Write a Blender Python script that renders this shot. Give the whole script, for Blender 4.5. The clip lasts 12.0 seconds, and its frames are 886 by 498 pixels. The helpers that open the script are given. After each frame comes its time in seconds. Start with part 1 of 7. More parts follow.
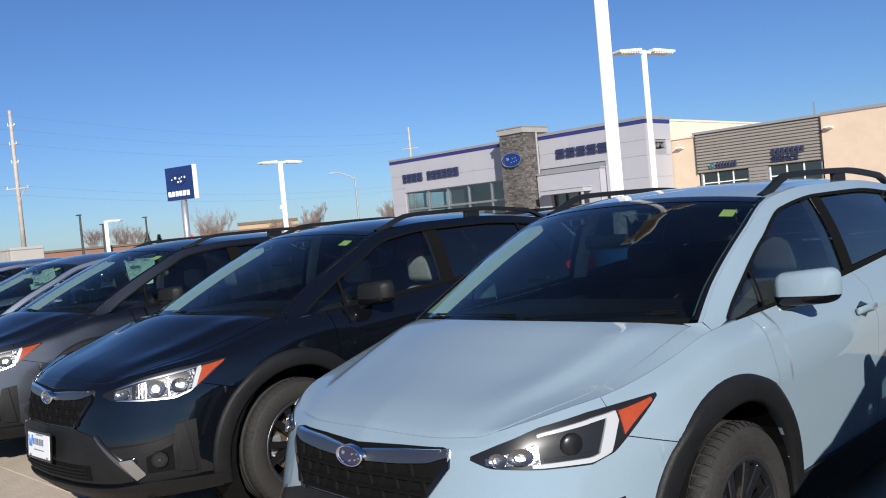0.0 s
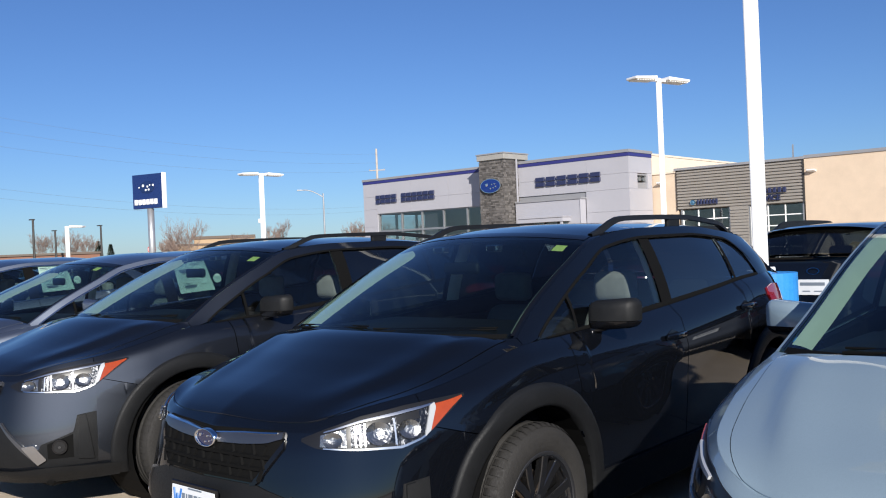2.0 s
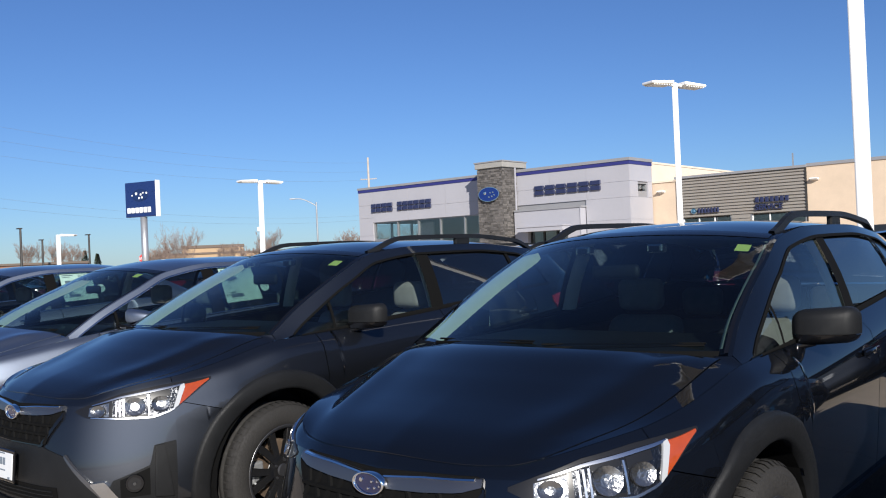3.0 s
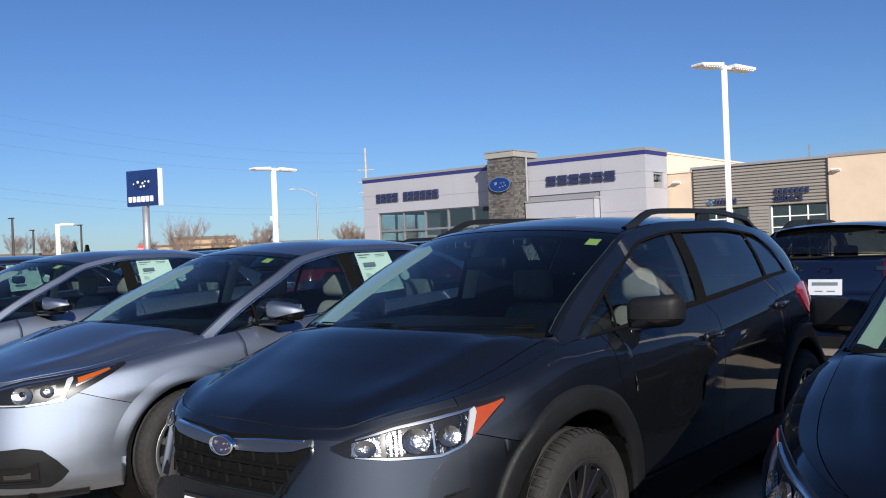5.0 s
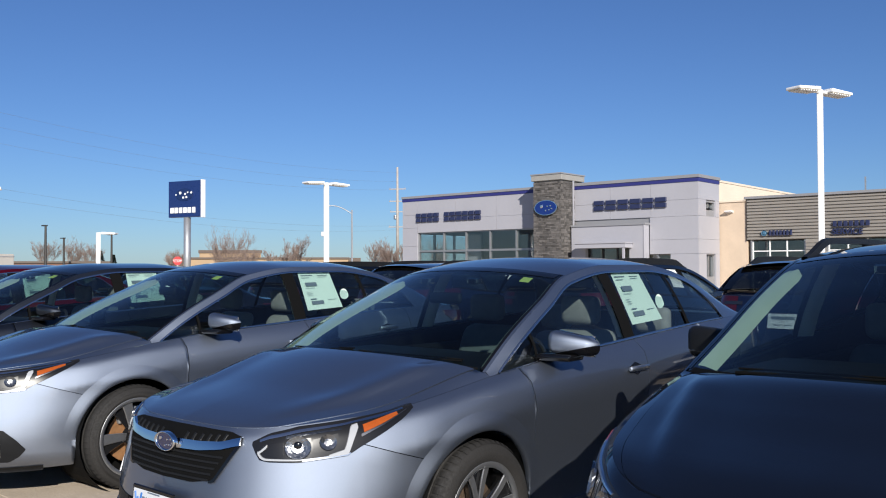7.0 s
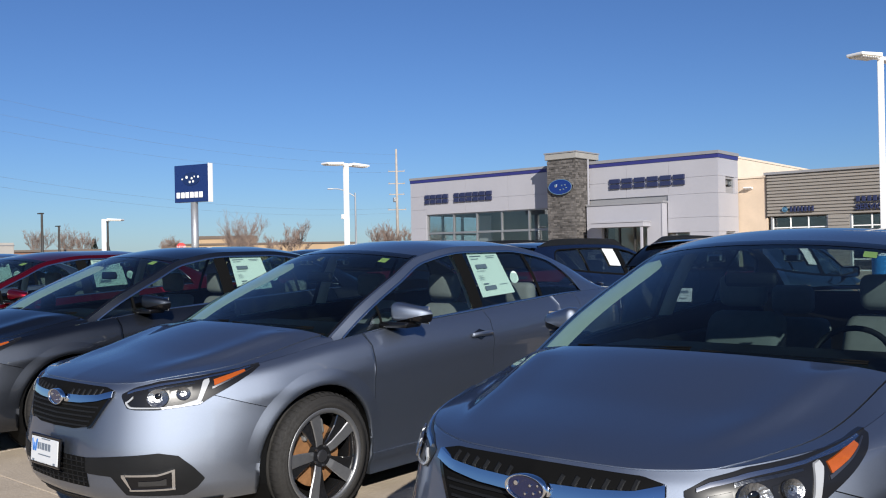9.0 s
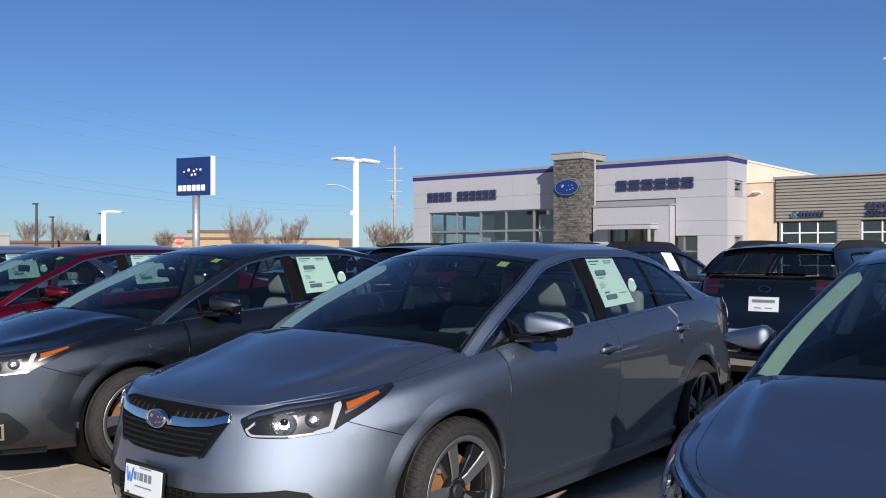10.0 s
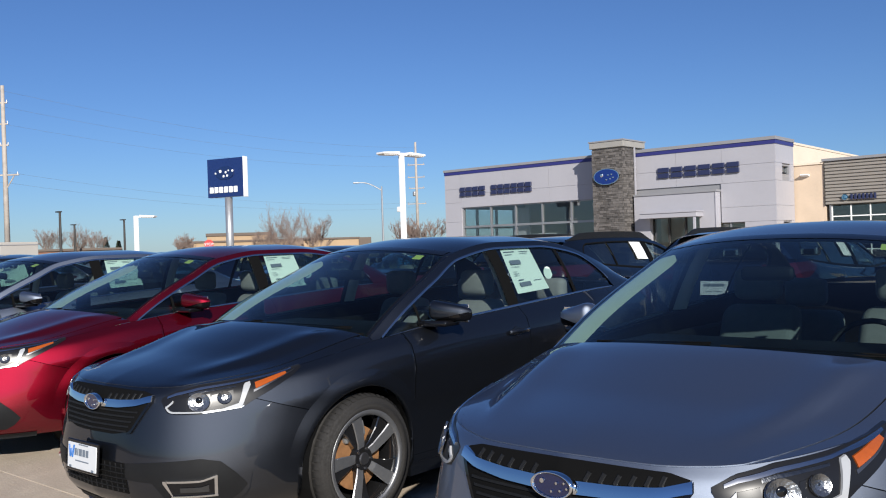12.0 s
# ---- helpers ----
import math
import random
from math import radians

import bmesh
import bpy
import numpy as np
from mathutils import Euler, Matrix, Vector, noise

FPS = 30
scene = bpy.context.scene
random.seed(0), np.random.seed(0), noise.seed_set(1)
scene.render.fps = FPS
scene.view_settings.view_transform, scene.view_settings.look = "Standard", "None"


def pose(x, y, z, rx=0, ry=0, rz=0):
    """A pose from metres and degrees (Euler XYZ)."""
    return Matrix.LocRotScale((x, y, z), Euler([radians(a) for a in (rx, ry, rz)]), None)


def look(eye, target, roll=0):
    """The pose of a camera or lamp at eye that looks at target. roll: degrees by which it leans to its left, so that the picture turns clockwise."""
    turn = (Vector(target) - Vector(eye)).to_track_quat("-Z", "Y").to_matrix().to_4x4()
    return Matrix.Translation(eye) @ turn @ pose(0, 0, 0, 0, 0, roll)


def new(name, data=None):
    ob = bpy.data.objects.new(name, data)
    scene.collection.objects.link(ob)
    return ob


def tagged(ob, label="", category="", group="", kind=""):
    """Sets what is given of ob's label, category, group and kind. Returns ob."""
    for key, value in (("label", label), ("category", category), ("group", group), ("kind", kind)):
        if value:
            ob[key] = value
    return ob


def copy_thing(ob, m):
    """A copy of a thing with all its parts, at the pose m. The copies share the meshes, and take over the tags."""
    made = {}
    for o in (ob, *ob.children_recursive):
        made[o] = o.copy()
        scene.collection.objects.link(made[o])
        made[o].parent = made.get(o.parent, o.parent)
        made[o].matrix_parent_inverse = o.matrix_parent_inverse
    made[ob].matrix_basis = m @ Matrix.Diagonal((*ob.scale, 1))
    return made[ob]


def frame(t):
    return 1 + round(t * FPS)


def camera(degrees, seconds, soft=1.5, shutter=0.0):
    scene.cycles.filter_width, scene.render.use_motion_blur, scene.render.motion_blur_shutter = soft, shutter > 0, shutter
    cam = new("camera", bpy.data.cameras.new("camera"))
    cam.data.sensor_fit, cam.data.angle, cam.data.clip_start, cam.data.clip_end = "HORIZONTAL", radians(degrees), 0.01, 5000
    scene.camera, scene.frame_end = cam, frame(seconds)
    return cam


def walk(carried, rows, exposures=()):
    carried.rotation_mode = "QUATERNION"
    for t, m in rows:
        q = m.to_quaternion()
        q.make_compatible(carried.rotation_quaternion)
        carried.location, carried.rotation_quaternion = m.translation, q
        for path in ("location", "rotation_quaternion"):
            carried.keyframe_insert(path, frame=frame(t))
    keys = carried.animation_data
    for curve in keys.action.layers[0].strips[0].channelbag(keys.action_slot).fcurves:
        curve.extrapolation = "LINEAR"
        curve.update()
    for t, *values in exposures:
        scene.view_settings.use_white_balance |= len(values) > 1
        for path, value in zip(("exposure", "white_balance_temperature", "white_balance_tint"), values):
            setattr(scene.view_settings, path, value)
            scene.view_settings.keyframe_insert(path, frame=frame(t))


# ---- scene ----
cam = camera(53.9, 12.0, soft=1.1)
PATH = [
    (0, (-0.381, -1.751, 1.494), (-1.788, -0.33, 1.434), -5.3),
    (0.5, (-0.887, -1.802, 1.476), (-2.287, -0.376, 1.397), -3.4),
    (1, (-1.381, -1.822, 1.449), (-2.769, -0.383, 1.383), -2.3),
    (1.5, (-1.826, -1.865, 1.444), (-3.201, -0.413, 1.413), -1.9),
    (2, (-2.283, -1.882, 1.461), (-3.607, -0.383, 1.453), -2.4),
    (2.5, (-2.789, -1.825, 1.459), (-4.08, -0.297, 1.465), -3.0),
    (3, (-3.301, -1.847, 1.447), (-4.601, -0.327, 1.46), -2.4),
    (3.2, (-3.453, -1.836, 1.461), (-4.752, -0.316, 1.467), -2.4),
    (4.8, (-4.989, -1.843, 1.422), (-6.259, -0.298, 1.422), -2.2),
    (5, (-5.202, -1.814, 1.427), (-6.48, -0.275, 1.422), -2.2),
    (5.5, (-5.666, -1.882, 1.413), (-6.986, -0.38, 1.397), -1.6),
    (6, (-6.142, -1.973, 1.451), (-7.488, -0.493, 1.448), -1.6),
    (6.1, (-6.251, -1.984, 1.461), (-7.592, -0.501, 1.452), -1.4),
    (6.5, (-6.619, -1.963, 1.47), (-7.956, -0.477, 1.513), -1.2),
    (7, (-7.072, -1.996, 1.441), (-8.38, -0.484, 1.487), -0.2),
    (7.2, (-7.283, -2.014, 1.458), (-8.584, -0.495, 1.487), -0.1),
    (8.8, (-8.71, -2.122, 1.446), (-10.0, -0.593, 1.452), -0.9),
    (9, (-8.873, -2.107, 1.428), (-10.164, -0.579, 1.434), -1.1),
    (9.5, (-9.409, -2.063, 1.452), (-10.701, -0.536, 1.459), -1.1),
    (10, (-9.889, -2.122, 1.462), (-11.164, -0.581, 1.464), 0.0),
    (10.5, (-10.358, -2.121, 1.434), (-11.636, -0.583, 1.442), -0.4),
    (11, (-10.854, -2.156, 1.445), (-12.147, -0.631, 1.472), -0.9),
    (11.5, (-11.294, -2.221, 1.458), (-12.59, -0.698, 1.474), -1.2),
    (12, (-11.845, -2.15, 1.444), (-13.142, -0.627, 1.438), -1.8),
]
walk(cam, [(t, look(eye, target, roll)) for t, eye, target, roll in PATH], exposures=((0, 0.42), (2.5, 0.46), (5, 0.40), (7, 0.30), (9.5, 0.29), (12, 0.32)))

# ---- light: low winter sun behind the viewer, clear sky ----
SUN_AZ, SUN_EL = 52.0, 26.0   # azimuth from -y towards +x, elevation
sun_dir = Vector((math.sin(radians(SUN_AZ)) * math.cos(radians(SUN_EL)), -math.cos(radians(SUN_AZ)) * math.cos(radians(SUN_EL)), math.sin(radians(SUN_EL))))
world = bpy.data.worlds.new("clear_sky")
world.use_nodes = True
scene.world = world
wn = world.node_tree
sky = wn.nodes.new("ShaderNodeTexSky")
sky.sky_type, sky.sun_disc = "NISHITA", False
sky.sun_elevation, sky.sun_rotation = radians(SUN_EL), math.atan2(sun_dir.x, sun_dir.y)
sky.altitude, sky.air_density, sky.dust_density, sky.ozone_density = 300, 1.0, 0.2, 2.5
wn.nodes["Background"].inputs["Strength"].default_value = 0.062
deep = wn.nodes.new("ShaderNodeMix")
deep.data_type, deep.blend_type = "RGBA", "MULTIPLY"
deep.inputs["Factor"].default_value = 1.0
deep.inputs["B"].default_value = (0.56, 0.785, 1.19, 1)
wn.links.new(sky.outputs[0], deep.inputs["A"])
wn.links.new(deep.outputs["Result"], wn.nodes["Background"].inputs["Color"])
sun_data = bpy.data.lights.new("sun", "SUN")
sun_data.energy, sun_data.angle, sun_data.color = 5.0, radians(0.53), (1.0, 0.953, 0.88)
sun_ob = new("sun", sun_data)
sun_ob.matrix_world = look(sun_dir * 60, (0, 0, 0))


# ---- materials ----
def material(name, color, rough=0.6, metal=0.0, coat=0.0, vary=0.0, scale=8.0, bump=0.0, bump_scale=60.0, island=0.0, spec=0.5, fine=True):
    m = bpy.data.materials.new(name)
    m.use_nodes = True
    nt = m.node_tree
    p = nt.nodes["Principled BSDF"]
    p.inputs["Base Color"].default_value = (*color, 1)
    p.inputs["Roughness"].default_value = rough
    p.inputs["Metallic"].default_value = metal
    p.inputs["Coat Weight"].default_value = coat
    p.inputs["Coat Roughness"].default_value = 0.03
    p.inputs["Specular IOR Level"].default_value = spec
    if not (vary or bump or island):
        return m
    tc = nt.nodes.new("ShaderNodeTexCoord")
    if vary or island:
        hsv = nt.nodes.new("ShaderNodeHueSaturation")
        hsv.inputs["Color"].default_value = (*color, 1)
        nt.links.new(hsv.outputs[0], p.inputs["Base Color"])
        val = None
        if vary:
            a = nt.nodes.new("ShaderNodeTexNoise")
            a.inputs["Scale"].default_value, a.inputs["Detail"].default_value = scale, 6
            nt.links.new(tc.outputs["Object"], a.inputs["Vector"])
            b = nt.nodes.new("ShaderNodeTexNoise")
            b.inputs["Scale"].default_value, b.inputs["Detail"].default_value = scale * 9.3, 4
            nt.links.new(tc.outputs["Object"], b.inputs["Vector"])
            mx = nt.nodes.new("ShaderNodeMath")
            mx.operation = "MULTIPLY_ADD"
            mx.inputs[1].default_value = 0.5
            nt.links.new(b.outputs[0], mx.inputs[0])
            nt.links.new(a.outputs[0], mx.inputs[2])
            mr = nt.nodes.new("ShaderNodeMapRange")
            mr.inputs[1].default_value, mr.inputs[2].default_value = 0.45, 1.05
            mr.inputs[3].default_value, mr.inputs[4].default_value = 1 - vary, 1 + vary
            nt.links.new(mx.outputs[0], mr.inputs[0])
            val = mr.outputs[0]
            rr = nt.nodes.new("ShaderNodeMapRange")
            rr.inputs[1].default_value, rr.inputs[2].default_value = 0.3, 0.7
            rr.inputs[3].default_value, rr.inputs[4].default_value = rough * 0.85, min(1, rough * 1.2)
            nt.links.new(b.outputs[0], rr.inputs[0])
            nt.links.new(rr.outputs[0], p.inputs["Roughness"])
        if island:
            g = nt.nodes.new("ShaderNodeNewGeometry")
            ir = nt.nodes.new("ShaderNodeMapRange")
            ir.inputs[3].default_value, ir.inputs[4].default_value = 1 - island, 1 + island
            nt.links.new(g.outputs["Random Per Island"], ir.inputs[0])
            if val is None:
                val = ir.outputs[0]
            else:
                mu = nt.nodes.new("ShaderNodeMath")
                mu.operation = "MULTIPLY"
                nt.links.new(val, mu.inputs[0])
                nt.links.new(ir.outputs[0], mu.inputs[1])
                val = mu.outputs[0]
        nt.links.new(val, hsv.inputs["Value"])
    if bump:
        n = nt.nodes.new("ShaderNodeTexNoise")
        n.inputs["Scale"].default_value, n.inputs["Detail"].default_value = bump_scale, 5
        nt.links.new(tc.outputs["Object"], n.inputs["Vector"])
        bn = nt.nodes.new("ShaderNodeBump")
        bn.inputs["Strength"].default_value, bn.inputs["Distance"].default_value = bump, 0.02
        nt.links.new(n.outputs[0], bn.inputs["Height"])
        nt.links.new(bn.outputs[0], p.inputs["Normal"])
    return m


def paint(name, color, metal=0.0, rough=0.35, spec=0.0):
    """Clear-coated car paint with a fine flake and a thin film of dust; a metallic one has a soft flake layer under the clear coat."""
    m = material(name, color, rough, 0.0, 1.0, spec=spec)
    nt = m.node_tree
    p = nt.nodes["Principled BSDF"]
    p.inputs["Coat IOR"].default_value = 1.62
    tc = nt.nodes.new("ShaderNodeTexCoord")
    v = nt.nodes.new("ShaderNodeTexVoronoi")
    v.inputs["Scale"].default_value = 900
    nt.links.new(tc.outputs["Object"], v.inputs["Vector"])
    fl = nt.nodes.new("ShaderNodeMapRange")
    fl.inputs[3].default_value, fl.inputs[4].default_value = 0.92, 1.08
    nt.links.new(v.outputs["Color"], fl.inputs[0])
    hsv = nt.nodes.new("ShaderNodeHueSaturation")
    hsv.inputs["Color"].default_value = (*color, 1)
    nt.links.new(fl.outputs[0], hsv.inputs["Value"])
    nt.links.new(hsv.outputs[0], p.inputs["Base Color"])
    n = nt.nodes.new("ShaderNodeTexNoise")
    n.inputs["Scale"].default_value, n.inputs["Detail"].default_value = 3.5, 8
    nt.links.new(tc.outputs["Object"], n.inputs["Vector"])
    r = nt.nodes.new("ShaderNodeMapRange")
    r.inputs[1].default_value, r.inputs[2].default_value = 0.35, 0.75
    r.inputs[3].default_value, r.inputs[4].default_value = 0.01, 0.05
    nt.links.new(n.outputs[0], r.inputs[0])
    nt.links.new(r.outputs[0], p.inputs["Coat Roughness"])
    if not metal:
        return m
    nt.nodes.remove(p)
    flake = nt.nodes.new("ShaderNodeBsdfAnisotropic")
    flake.distribution = "BECKMANN"
    flake.inputs["Roughness"].default_value = rough
    nt.links.new(hsv.outputs[0], flake.inputs["Color"])
    base = nt.nodes.new("ShaderNodeBsdfDiffuse")
    nt.links.new(hsv.outputs[0], base.inputs["Color"])
    under = nt.nodes.new("ShaderNodeMixShader")
    under.inputs[0].default_value = metal
    nt.links.new(base.outputs[0], under.inputs[1])
    nt.links.new(flake.outputs[0], under.inputs[2])
    coat = nt.nodes.new("ShaderNodeBsdfAnisotropic")
    nt.links.new(r.outputs[0], coat.inputs["Roughness"])
    lw = nt.nodes.new("ShaderNodeLayerWeight")
    lw.inputs[0].default_value = 0.5
    pw = nt.nodes.new("ShaderNodeMath")
    pw.operation = "POWER"
    pw.inputs[1].default_value = 4.0
    nt.links.new(lw.outputs["Facing"], pw.inputs[0])
    fr = nt.nodes.new("ShaderNodeMath")
    fr.operation = "MULTIPLY_ADD"
    fr.inputs[1].default_value, fr.inputs[2].default_value = 0.95, 0.05
    nt.links.new(pw.outputs[0], fr.inputs[0])
    mx = nt.nodes.new("ShaderNodeMixShader")
    nt.links.new(fr.outputs[0], mx.inputs[0])
    nt.links.new(under.outputs[0], mx.inputs[1])
    nt.links.new(coat.outputs[0], mx.inputs[2])
    nt.links.new(mx.outputs[0], nt.nodes["Material Output"].inputs[0])
    return m


def glass(name, tint, gloss=0.06, dust=0.0):
    m = bpy.data.materials.new(name)
    m.use_nodes = True
    nt = m.node_tree
    out = nt.nodes["Material Output"]
    nt.nodes.remove(nt.nodes["Principled BSDF"])
    tr = nt.nodes.new("ShaderNodeBsdfTransparent")
    tr.inputs[0].default_value = (*tint, 1)
    gl = nt.nodes.new("ShaderNodeBsdfGlossy")
    gl.inputs["Roughness"].default_value = 0.015
    lw = nt.nodes.new("ShaderNodeLayerWeight")
    lw.inputs[0].default_value = 0.5
    pw = nt.nodes.new("ShaderNodeMath")
    pw.operation = "POWER"
    pw.inputs[1].default_value = 3.8
    nt.links.new(lw.outputs["Facing"], pw.inputs[0])
    fr = nt.nodes.new("ShaderNodeMath")
    fr.operation = "MULTIPLY_ADD"
    fr.inputs[1].default_value, fr.inputs[2].default_value = 0.9, gloss
    nt.links.new(pw.outputs[0], fr.inputs[0])
    mx = nt.nodes.new("ShaderNodeMixShader")
    nt.links.new(fr.outputs[0], mx.inputs[0])
    nt.links.new(tr.outputs[0], mx.inputs[1])
    nt.links.new(gl.outputs[0], mx.inputs[2])
    nt.links.new(mx.outputs[0], out.inputs[0])
    if dust:
        # a thin uneven film of dust on the pane
        df = nt.nodes.new("ShaderNodeBsdfDiffuse")
        df.inputs[0].default_value = (0.75, 0.75, 0.74, 1)
        tc = nt.nodes.new("ShaderNodeTexCoord")
        n = nt.nodes.new("ShaderNodeTexNoise")
        n.inputs["Scale"].default_value, n.inputs["Detail"].default_value = 2.6, 7
        nt.links.new(tc.outputs["Object"], n.inputs["Vector"])
        r = nt.nodes.new("ShaderNodeMapRange")
        r.inputs[1].default_value, r.inputs[2].default_value = 0.3, 0.7
        r.inputs[3].default_value, r.inputs[4].default_value = dust * 0.5, dust * 1.5
        nt.links.new(n.outputs[0], r.inputs[0])
        m2 = nt.nodes.new("ShaderNodeMixShader")
        nt.links.new(r.outputs[0], m2.inputs[0])
        nt.links.new(mx.outputs[0], m2.inputs[1])
        nt.links.new(df.outputs[0], m2.inputs[2])
        nt.links.new(m2.outputs[0], out.inputs[0])
    return m


